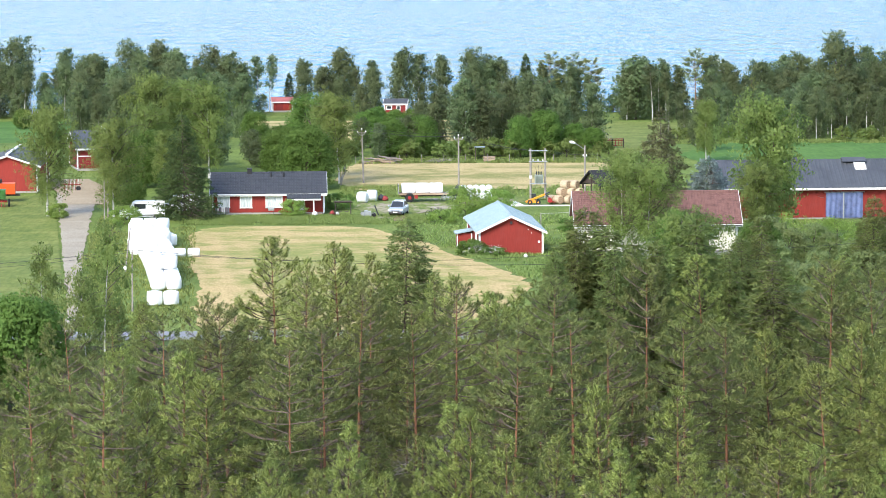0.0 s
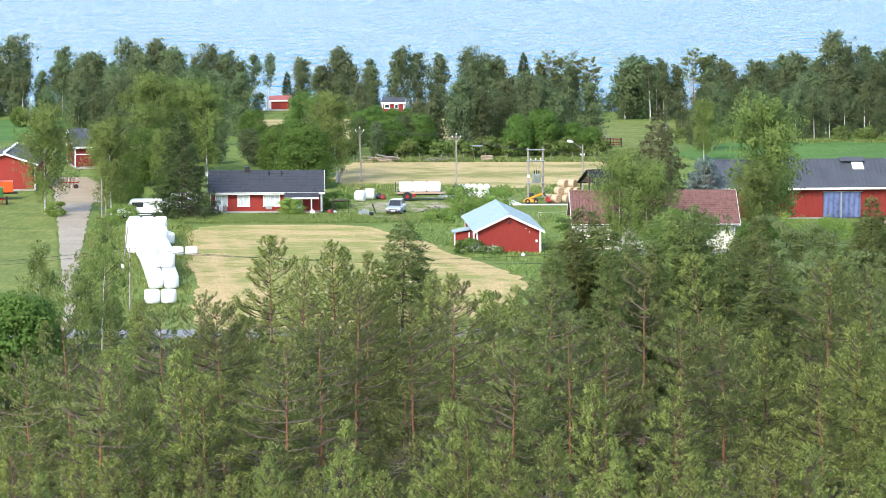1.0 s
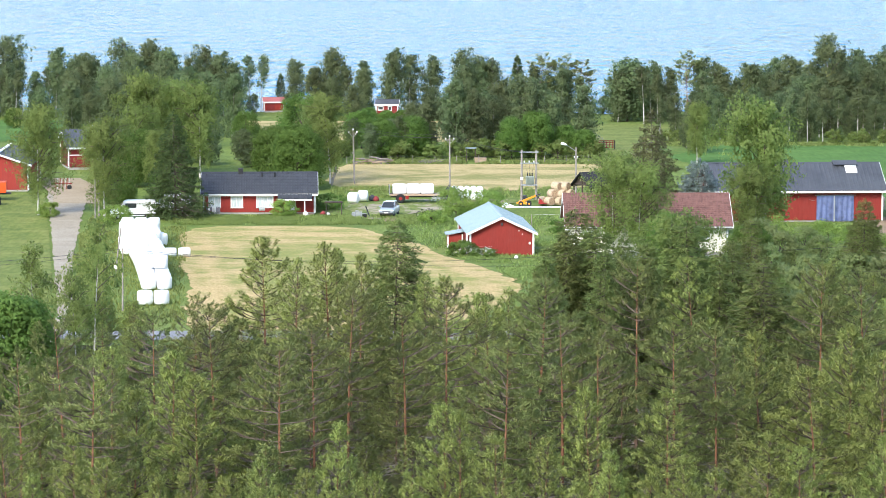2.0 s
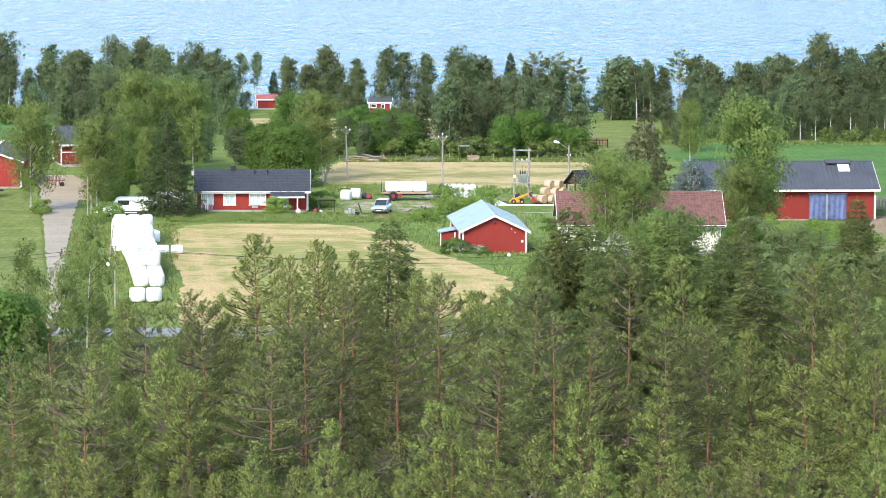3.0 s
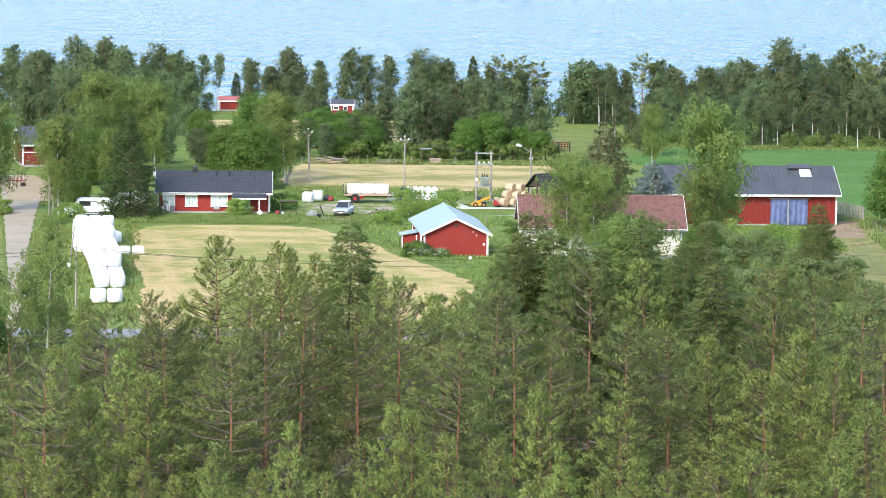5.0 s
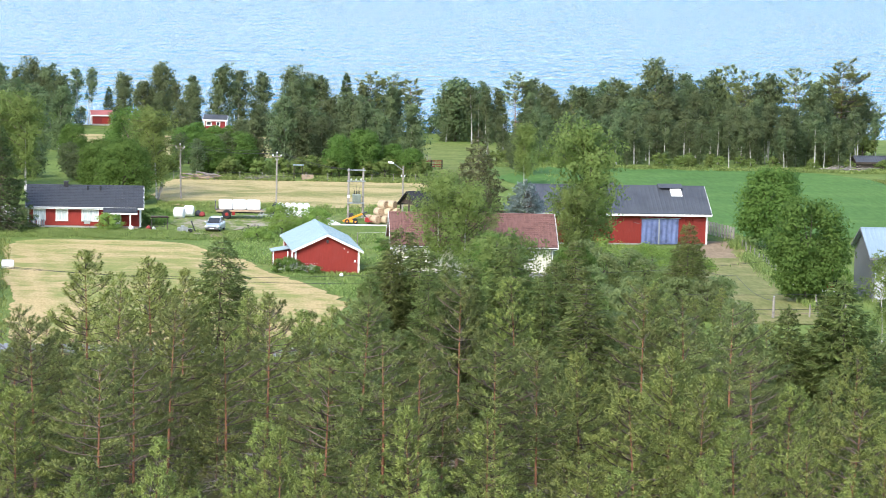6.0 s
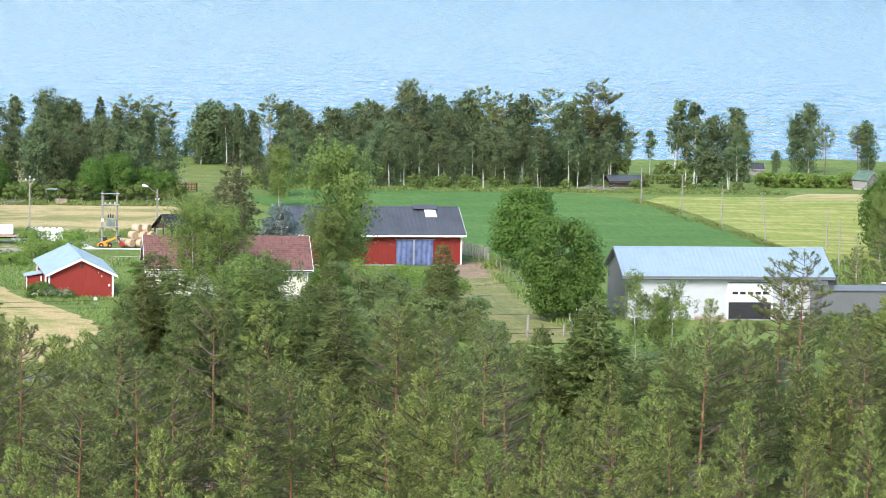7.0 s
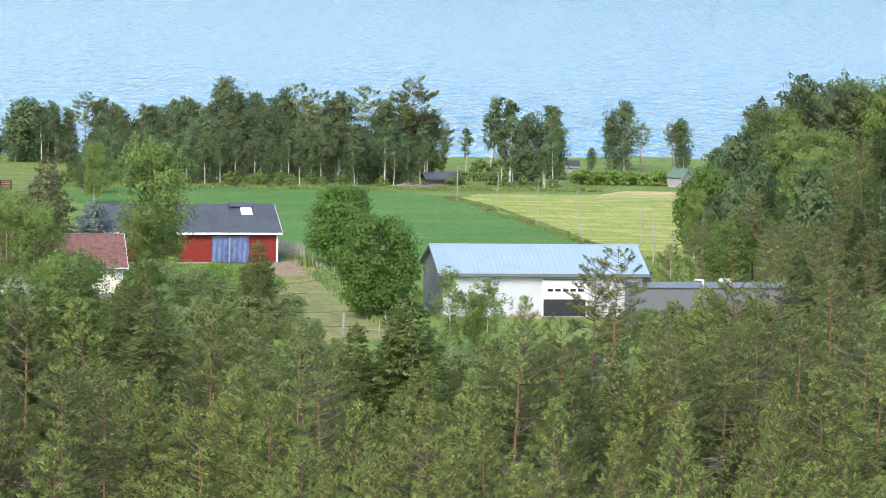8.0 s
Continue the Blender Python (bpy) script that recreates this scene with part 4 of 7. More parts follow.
def gabled(name, label, category, at, turn, width, depth, eave, ridge, walls, roof, trim="white", ridge_along="x", over=0.5, side=0.4,
           rib=0.3, rise=0.03, course=0.0, corners=True, gable=None, plinth=0.3, group=""):
    """A gabled building. Its front stands on y = 0 and faces -y; x runs along the front."""
    ob = thing(name, label, category, group, at, turn)
    hw = width / 2
    if ridge_along == "x":
        outline = [(0, plinth), (depth, plinth), (depth, eave), (depth / 2, ridge), (0, eave)]
        part("wall", prism(shape(), outline, "x", -hw, hw), walls, ob)
        run = depth / 2
        pitch = (ridge - eave) / run
        for s in (0, 1):
            y0, yd = (-over, run + over) if s == 0 else (depth + over, -(run + over))
            v, f = roof_sheet((-hw - side, y0, eave - over * pitch + 0.13), (width + 2 * side, 0, 0), (0, yd, (run + over) * pitch), rib, rise, course)
            raw("roof", v, f, roof, ob)
        part("ridge_cap", prism(shape(), [(run - 0.16, ridge + 0.10), (run, ridge + 0.20), (run + 0.16, ridge + 0.10), (run, ridge + 0.14)], "x", -hw - side, hw + side), roof, ob)
        part("eave_board", block(shape(), -hw - side, hw + side, -over - 0.05, -over - 0.012, eave - over * pitch - 0.16, eave - over * pitch + 0.09), trim, ob, "white painted eave board" if trim == "white" else "")
        for s in (-1, 1):
            x = s * (hw + side)
            for e in (0, 1):
                a, b = ((-over, eave - over * pitch), (run, ridge)) if e == 0 else ((depth + over, eave - over * pitch), (run, ridge))
                part("barge_board", prism(shape(), [(a[0], a[1] - 0.06), (b[0], b[1] - 0.06), (b[0], b[1] + 0.15), (a[0], a[1] + 0.15)], "x", x - 0.02 + s * 0.025, x + 0.02 + s * 0.025), trim, ob)
    else:
        outline = [(-hw, plinth), (hw, plinth), (hw, eave), (0, ridge), (-hw, eave)]
        part("wall", prism(shape(), outline, "y", 0, depth), walls, ob)
        pitch = (ridge - eave) / hw
        for s in (-1, 1):
            v, f = roof_sheet((s * (hw + over), -side, eave - over * pitch + 0.13), (0, depth + 2 * side, 0), (-s * (hw + over), 0, (hw + over) * pitch), rib, rise, course)
            raw("roof", v, f, roof, ob)
        part("ridge_cap", prism(shape(), [(-0.16, ridge + 0.10), (0, ridge + 0.22), (0.16, ridge + 0.10), (0, ridge + 0.14)], "y", -side - 0.02, depth + side), roof, ob)
        for y in (-side, depth + side):
            for s in (-1, 1):
                a, b = (s * (hw + over), eave - over * pitch), (0, ridge)
                part("barge_board", prism(shape(), [(a[0], a[1] - 0.10), (b[0], b[1] - 0.10), (b[0], b[1] + 0.13), (a[0], a[1] + 0.13)], "y", y - 0.045, y - 0.01), trim, ob)
    part("plinth", block(shape(), -hw + 0.05, hw - 0.05, 0.05, depth - 0.05, -0.5, plinth), "concrete", ob)
    if corners:
        for x in (-hw, hw):
            for y in (0, depth):
                part("corner_board", block(shape(), x - 0.09, x + 0.09, y - 0.09, y + 0.09, plinth - 0.05, eave - 0.02), trim, ob)
    return ob


def gutter_pipe(parent, x, y, z0, z1, mat="steel", r=0.05):
    part("downpipe", rod(shape(), (x, y, z0), (x, y, z1), r), mat, parent)


# red dwelling house with a dark tiled roof
house = gabled("dwelling_house", "red boarded house with dark tiled roof and white trim", "house", (-20.4, 395.3, 0), 2.2, 13.0, 8.0, 2.55, 4.45, "red_bright", "dark_tile",
               course=0.35, rib=0.3, side=0.35, plinth=0.2)
window(house, -5.95, -4.5, 0.8, 2.1, pane="curtain_glass")
window(house, -3.35, -1.9, 0.75, 2.1, pane="curtain_glass")
window(house, -0.35, 1.65, 0.75, 2.1, pane="curtain_glass", bars=2)
v, f = roof_sheet((2.15, -1.75, 1.93), (4.0, 0, 0), (0, 1.9, 0.68), 0.3, 0.03, 0.35)
porch = raw("porch_roof", v, f, "dark_tile", house)
part("eave_board", block(shape(), 2.15, 6.15, -1.79, -1.76, 1.72, 1.9), "white", porch)
for x in (2.35, 5.3):
    part("post", block(shape(), x - 0.07, x + 0.07, -1.68, -1.54, -0.1, 1.85), "white", porch)
part("porch_floor", block(shape(), 2.1, 6.2, -1.8, -0.01, -0.3, 0.08, 0.02), "raw_wood", house)
d_ = part("door", block(shape(), 3.3, 4.25, -0.06, -0.005, 0.1, 2.0), "white", house, "white panelled door")
part("handle", rod(shape(), (4.15, -0.10, 1.05), (4.15, -0.10, 1.2), 0.015), "steel", d_)
chim = part("chimney", block(shape(), -2.5, -1.98, 3.6, 4.2, 3.9, 5.0), "black_roof", house)
part("cap", block(shape(), -2.56, -1.92, 3.54, 4.26, 5.0, 5.07, 0.01), "dark_metal", chim)
for x in (0.3, 1.8):
    part("roof_vent", rod(shape(), (x, 3.0, 4.0), (x, 3.0, 4.62), 0.09, 0.11), "black_roof", house)
gutter_pipe(house, 6.42, -0.16, 0.1, 2.35, "white", 0.06)
part("gutter", rod(shape(), (-6.8, -0.62, 2.36), (2.1, -0.62, 2.36), 0.055), "white", house)
part("ladder", block(shape(), -6.3, -6.2, 3.3, 3.4, 4.2, 4.4), "dark_metal", house)
part("meter_box", block(shape(), 6.05, 6.3, -0.1, -0.005, 1.2, 1.55, 0.02), "machine_red", house)

# red shed with a pale blue sheet roof
shed = gabled("storage_shed", "red boarded shed with pale blue sheet-metal roof", "shed", (6.95, 343.8, 0.62), 4.0, 6.45, 15.5, 2.45, 3.95, "red", "shed_roof",
              ridge_along="y", over=0.45, side=0.4, rib=0.45, rise=0.035, plinth=0.12)
part("gable_lamp", block(shape(), -0.12, 0.12, -0.16, -0.01, 3.15, 3.45, 0.03), "dark_metal", shed)
for x, z in ((1.75, 2.55), (2.1, 2.2)):
    part("wall_lamp", block(shape(), x - 0.05, x + 0.05, -0.09, -0.01, z, z + 0.1, 0.02), "white", shed)
part("meter_box", block(shape(), 2.75, 2.95, -0.1, -0.005, 1.2, 1.45, 0.02), "white", shed)
gutter_pipe(shed, -3.6, 0.25, 0.1, 2.2, "white", 0.05)
side_door = part("side_door", block(shape(), -3.285, -3.235, 3.2, 4.3, 0.2, 2.1), "white", shed, "white plank door in the long side")
part("side_window", block(shape(), -3.285, -3.235, 1.2, 2.1, 1.0, 1.8), "glass", shed)
annex_ = part("side_porch", block(shape(), -4.9, -3.27, 8.2, 10.0, 0.0, 1.45), "red", shed)
v, f = roof_sheet((-5.15, 7.95, 1.48), (0, 2.3, 0), (1.9, 0, 0.35), 0.3, 0.03)
raw("porch_roof", v, f, "pale_roof", annex_)
for x in (-4.9, -3.4):
    part("corner_board", block(shape(), x - 0.06, x + 0.06, 8.12, 8.19, 0.0, 1.45), "white", annex_)

# cream cottage with a brown tiled roof
cot = gabled("cottage", "cream boarded cottage with brown tiled roof", "house", (21.7, 340.5, 0.85), 0.5, 15.9, 8.8, 3.45, 6.0, "cream", "brown_tile",
             course=0.36, rib=0.32, side=0.55, over=0.6, plinth=0.5)
window(cot, 4.9, 6.15, 1.9, 2.75, bars=1, trim="white", frame=0.12)
window(cot, -1.5, 0.2, 1.4, 2.7, bars=1)
window(cot, -6.6, -5.0, 1.4, 2.7, bars=1)
gutter_pipe(cot, 7.85, -0.2, 0.2, 3.2, "steel", 0.055)
part("gutter", rod(shape(), (-8.4, -0.70, 3.06), (8.4, -0.70, 3.06), 0.06), "dark_metal", cot)
part("chimney", block(shape(), -0.4, 0.3, 4.0, 4.7, 5.4, 6.9), "stone", cot)

# long red barn with a dark sheet roof and a blue tarpaulin door
barn = gabled("barn", "long red barn with dark sheet-metal roof", "barn", (41.6, 386.2, 0), 3.0, 19.6, 10.0, 3.75, 6.25, "red", "barn_roof",
              rib=0.5, rise=0.03, side=0.5, over=0.55, plinth=0.15)
part("door_frame", block(shape(), 2.05, 6.75, -0.06, -0.005, 3.0, 3.25), "red_dark", barn)
tarp = shape()
nx, nz = 40, 6
grid = [[tarp.verts.new((2.2 + 4.3 * i / nx, -0.14 + 0.09 * math.sin(i * 1.15 + 0.5 * math.sin(j)) * (0.4 + 0.6 * (nz - j) / nz), 0.1 + 2.9 * j / nz)) for i in range(nx + 1)] for j in range(nz + 1)]
for j in range(nz):
    for i in range(nx):
        tarp.faces.new((grid[j][i], grid[j][i + 1], grid[j + 1][i + 1], grid[j + 1][i]))
t_ = part("tarpaulin_door", tarp, "tarp_blue", barn, "hanging blue tarpaulin in folds", smooth=True)
part("rail", rod(shape(), (2.0, -0.14, 3.05), (6.7, -0.14, 3.05), 0.04), "steel", t_)
part("centre_post", block(shape(), 4.15, 4.3, -0.32, -0.25, 0.0, 3.0), "steel", barn)
sk = part("skylight", prism(shape(), [(2.9, 5.35), (4.2, 6.03), (4.2, 6.13), (2.9, 5.45)], "x", 6.1, 7.4), "white", barn, "framed ridge skylight")
for k in range(3):
    part("pane", prism(shape(), [(3.0, 5.51), (4.1, 6.09), (4.1, 6.12), (3.0, 5.54)], "x", 6.17 + k * 0.4, 6.5 + k * 0.4), "curtain_glass", sk)
part("ridge_vent", prism(shape(), [(4.0, 6.2), (5.0, 6.65), (6.0, 6.2)], "x", 4.8, 7.6), "barn_roof", barn)
part("ridge_vent", prism(shape(), [(4.4, 6.3), (5.0, 6.75), (5.6, 6.3)], "x", -1.4, -0.4), "barn_roof", barn)
part("gutter", rod(shape(), (-10.2, -0.66, 3.38), (10.2, -0.66, 3.38), 0.06), "white", barn)

# white sheet-metal machine hall
hall = gabled("machine_hall", "white sheet-metal machine hall with pale roof", "hall", (68.2, 317.6, 1.7), 0.6, 19.9, 9.5, 4.35, 6.45, "hall_white", "pale_roof", trim="grey_sheet",
              rib=0.45, rise=0.03, side=0.45, over=0.5, corners=False, plinth=0.2)
part("gable_cladding", prism(shape(), [(0.02, 0.2), (9.48, 0.2), (9.48, 4.33), (4.75, 6.42), (0.02, 4.33)], "x", -10.0, -9.96), "grey_sheet", hall)
for x in (-9.9, 9.9):
    part("corner_flashing", block(shape(), x - 0.1, x + 0.1, -0.02, 0.05, 0.15, 4.3), "grey_sheet", hall)
part("gutter", rod(shape(), (-10.3, -0.62, 4.02), (10.3, -0.62, 4.02), 0.07), "grey_sheet", hall)
door_ = part("lift_door", block(shape(), 0.0, 4.3, -0.09, -0.005, 1.75, 3.55), "white", hall, "half-raised white sectional lift door")
# black panel stands in for the shade inside the open doorway
part("dark_opening", block(shape(), 0.1, 4.2, -0.035, -0.012, 0.15, 1.75), "black_roof", hall, "dark open doorway")
for k in range(5):
    part("pane", block(shape(), 0.4 + k * 0.75, 0.95 + k * 0.75, -0.12, -0.095, 2.5, 2.78), "glass", door_)
for x in (-0.08, 4.3):
    part("door_jamb", block(shape(), x, x + 0.08, -0.14, -0.005, 0.1, 3.62), "white", hall)
part("header", block(shape(), -0.08, 4.38, -0.14, -0.005, 3.62, 3.7), "grey_sheet", hall)
part("loading_ramp", block(shape(), -3.2, -0.6, -2.4, -0.05, -0.4, 0.35), "raw_wood", hall)

# low grey flat-roofed annex beside the hall
annex = thing("annex", "low grey sheet-metal annex with flat roof", "building", at=(82.4, 312.6, 1.75), turn=0.6)
part("wall", block(shape(), -6.2, 9.5, 0, 4.6, -0.3, 3.35), "grey_sheet", annex)
part("roof", block(shape(), -6.35, 9.65, -0.15, 4.75, 3.35, 3.45, 0.02), "grey_sheet", annex)
part("vent_pipe", rod(shape(), (0.4, 0.4, 3.5), (0.4, 0.4, 4.1), 0.09), "white", annex, "white bent vent pipe")
part("vent_arm", rod(shape(), (0.48, 0.4, 4.05), (-0.35, 0.4, 4.12), 0.08), "white", annex)
box_ = thing("storage_box", "dark grey metal box by the hall's corner", "storage box", at=(78.4, 319.6, 1.7), turn=0)
part("body", block(shape(), -0.75, 0.75, -0.8, 0.8, 0, 4.2, 0.03), "grey_sheet", box_)
part("lid", block(shape(), -0.85, 0.85, -0.9, 0.9, 4.2, 4.35, 0.02), "dark_metal", box_)

# old barn and low red shed at the end of the drive
old = gabled("old_barn", "dark red two-storey barn with dark roof", "barn", (-44.8, 459.0, 0), 13.0, 9.5, 9.0, 3.15, 5.0, "red_dark", "barn_roof", ridge_along="x", rib=0.4, side=0.4, plinth=0.3)
part("band", block(shape(), -4.75, 4.75, -0.06, -0.005, 1.9, 2.02), "white", old)
window(old, -1.6, -0.8, 1.2, 2.0, bars=0)
low = gabled("tractor_shed", "bright red shed with grey sheet roof", "shed", (-54.7, 425.0, 0), 1.0, 7.4, 15.0, 3.4, 4.65, "red_bright", "barn_roof", ridge_along="y", rib=0.4, plinth=0.2)
part("ridge_strip", block(shape(), -0.18, 0.18, -0.5, 15.4, 4.82, 4.95), "white", low)

# black-roofed shelter by the hay
cano = thing("open_shelter", "open shelter with black felt roof on posts", "shelter", at=(17.9, 406.5, 0), turn=-60)
for s in (-1, 1):
    v, f = roof_sheet((-2.3 if s < 0 else 2.3, -0.4, 2.25), (0, 6, 0), (2.3 * -s, 0, 1.75), 0.5, 0.02)
    raw("roof", v, f, "black_roof", cano)
for x in (-1.9, 0.0, 1.9):
    for y in (0, 5):
        part("post", block(shape(), x - 0.07, x + 0.07, y - 0.07, y + 0.07, -0.2, 2.55 if x else 3.8), "dark_wood", cano)
# dark panel fills the open gable in place of the shade under the roof
part("gable_panel", prism(shape(), [(-1.9, 2.5), (1.9, 2.5), (0, 3.9)], "y", 0.05, 0.1), "dark_wood", cano)
part("beam", block(shape(), -2.0, 2.0, -0.06, 0.04, 2.4, 2.52), "dark_wood", cano)

# lakeside huts
def hut(name, label, at, turn, w, d, eave, ridge, walls, roof, along="x", trim="white"):
    return gabled(name, label, "hut", at, turn, w, d, eave, ridge, walls, roof, trim=trim, ridge_along=along, over=0.25, side=0.25, rib=0.4, plinth=0.1, group="lakeside huts")


h_ = hut("boathouse", "small bright red boathouse with red roof", (-29.6, 628, -3.2), 6, 3.6, 3.4, 1.75, 2.3, "red_bright", "red_roof")
part("door", block(shape(), -1.25, 0.1, -0.05, -0.005, 0.15, 1.5), "red_dark", h_)
# walls heightened to lift the roof into place in the camera's view
h_ = hut("red_cabin", "small red lakeside cabin with low roof and white windows", (-8.3, 600, -2.9), -3, 3.8, 3.2, 2.75, 3.35, "red_dark", "barn_roof")
window(h_, -1.6, -0.6, 1.7, 2.4, bars=0)
window(h_, 0.2, 0.9, 1.6, 2.4, bars=0)
h_ = hut("red_outhouse", "tiny red outhouse among trees", (-35.4, 612, -3.1), 0, 1.7, 1.6, 1.5, 1.9, "red_bright", "dark_tile")
part("door", block(shape(), -0.35, 0.35, -0.05, -0.005, 0.15, 1.45), "white", h_)
h_ = hut("grey_shed", "weathered grey shed with green roof", (134.9, 523.5, -0.85), 32, 2.5, 3.0, 1.5, 2.7, "grey_boards", "green_roof", "y", "grey_boards")
h_ = hut("lake_gazebo", "small grey gazebo with dark low roof at the water", (128.6, 579, -2.7), 0, 2.0, 2.0, 1.2, 1.9, "grey_boards", "dark_tile", trim="grey_boards")
h_ = hut("wood_shelter", "low dark shelter half hidden at the wood's edge", (95.4, 524, -1.0), 8, 5.2, 3.0, 1.0, 1.7, "dark_wood", "barn_roof", trim="dark_wood")


# ---- bales, vehicles, poles and yard things ----
def wrapped_bale(name="silage_bale"):
    """A silage bale on end in white wrap: soft shoulders and faint pleats."""
    ob = thing(name, "round silage bale in white plastic wrap", "silage bale", "white silage bales")
    bm = lathe(shape(), (0, 0, 0), (0, 0, 1.22), [(0, 0.45), (0.02, 0.6), (0.1, 0.67), (0.35, 0.69), (0.65, 0.69), (0.88, 0.67), (0.97, 0.60), (1.0, 0.45)], 22)
    for v in bm.verts:
        k = 1 + 0.012 * math.sin(9 * math.atan2(v.co.y, v.co.x)) + 0.02 * noise.noise(v.co * 2.1)
        v.co.x, v.co.y = v.co.x * k, v.co.y * k
    part("wrap", bm, "plastic", ob, smooth=True)
    return ob


rb = np.random.default_rng(21)
bale = wrapped_bale()
spots = []
for k in range(44):  # the long heap, two or three abreast, mostly two layers high
    y = 303.6 + k * 1.43
    x = float(np.interp(y, [303, 330, 354, 367], [-24.9, -28.0, -31.0, -31.8]))
    wide = 2 if y < 345 else 3
    for j in range(wide):
        off = (j - (wide - 1) / 2) * 1.42
        spots.append((x + off, y + rb.uniform(-0.12, 0.12), 0.0, 0, 0))
        if k > 4 and rb.uniform() > 0.08:
            spots.append((x + off * 0.96 + rb.uniform(-0.1, 0.1), y + rb.uniform(-0.15, 0.15), 1.2, 0, 0))
spots += [(-25.05, 292.3, 0, 0, 0), (-23.62, 292.4, 0, 0, 0), (-26.6, 340.6, 0, 90, 88), (-25.2, 340.8, 0, 90, 92), (-28.9, 358, 0, 0, 0), (-29.4, 360, 0, 0, 0)]
for k, (x, y, z, tip, turn) in enumerate(spots):
    m = pose(x, y, land(x, y) + z + (0.69 if tip == 90 else 0.02), tip + rb.uniform(-2, 2), 0, turn + rb.uniform(0, 20))
    if tip == 90:
        m = pose(x, y, land(x, y) + 0.48, 90, 0, turn) @ Matrix.Translation((0, 0, -0.6)) @ Matrix.Diagonal((0.9, 0.7, 1, 1))
    if k == 0:
        bale.matrix_basis = m
    else:
        copy_thing(bale, m)
for x, y, z, tip, turn in ((-9.7, 408.6, 0, 90, 70), (-8.6, 411.0, 0, 90, 84), (91.5, 338, 0, 0, 0), (92.6, 338.6, 0, 0, 0), (92, 339, 1.2, 0, 0), (95.0, 338.4, 0, 0, 0)):
    copy_thing(bale, pose(x, y, land(x, y) + z + 0.69, tip, 0, turn) @ Matrix.Translation((0, 0, -0.6)) if tip else pose(x, y, land(x, y) + z, 0, 0, turn))


def straw_bale():
    ob = thing("straw_bale", "round tan straw bale in a stack", "straw bale", "stacked straw bales")
    bm = lathe(shape(), (0, 0, -0.55), (0, 0, 0.55), [(0, 0.46), (0.03, 0.50), (0.12, 0.52), (0.5, 0.53), (0.88, 0.52), (0.97, 0.50), (1, 0.46)], 24)
    for v in bm.verts:
        v.co += 0.02 * noise.noise_vector(v.co * 4)
    part("bale", bm, "straw", ob)
    for z in (-0.555, 0.555):
        part("cut_end", lathe(shape(), (0, 0, z - 0.01), (0, 0, z + 0.01), [(0, 0.45), (1, 0.43)], 20), "straw_end", ob, "darker coiled straw end")
    return ob


sb = straw_bale()
places = [(13.9, 406.0, 0.53, 70), (15.0, 406.2, 0.53, 80), (16.0, 406.0, 0.53, 85), (13.2, 406.6, 0.53, 60), (14.3, 406.3, 1.42, 62), (15.4, 406.2, 1.42, 84), (16.3, 406.3, 1.42, 80), (14.8, 406.4, 2.30, 78), (15.8, 406.4, 2.30, 86)]
for k, (x, y, z, turn) in enumerate(places):
    m = pose(x, y, land(x, y) + z, 90, 0, turn - 35)
    if k == 0:
        sb.matrix_basis = m
    else:
        copy_thing(sb, m)


def wheel(parent, x, y, r, w, rim="steel", name="wheel"):
    """A wheel with its axle along x."""
    tyre = part(name, lathe(shape(), (x - w / 2, y, r), (x + w / 2, y, r), [(0, r * 0.62), (0.02, r * 0.88), (0.2, r), (0.8, r), (0.98, r * 0.88), (1, r * 0.62)], 22), "rubber", parent, "black rubber tyre", smooth=True)
    for s in (-1, 1):
        part("rim", lathe(shape(), (x + s * (w / 2 - 0.02), y, r), (x + s * (w / 2 + 0.015), y, r), [(0, r * 0.62), (0.6, r * 0.58), (1, r * 0.2)], 18), rim, tyre)
    return tyre


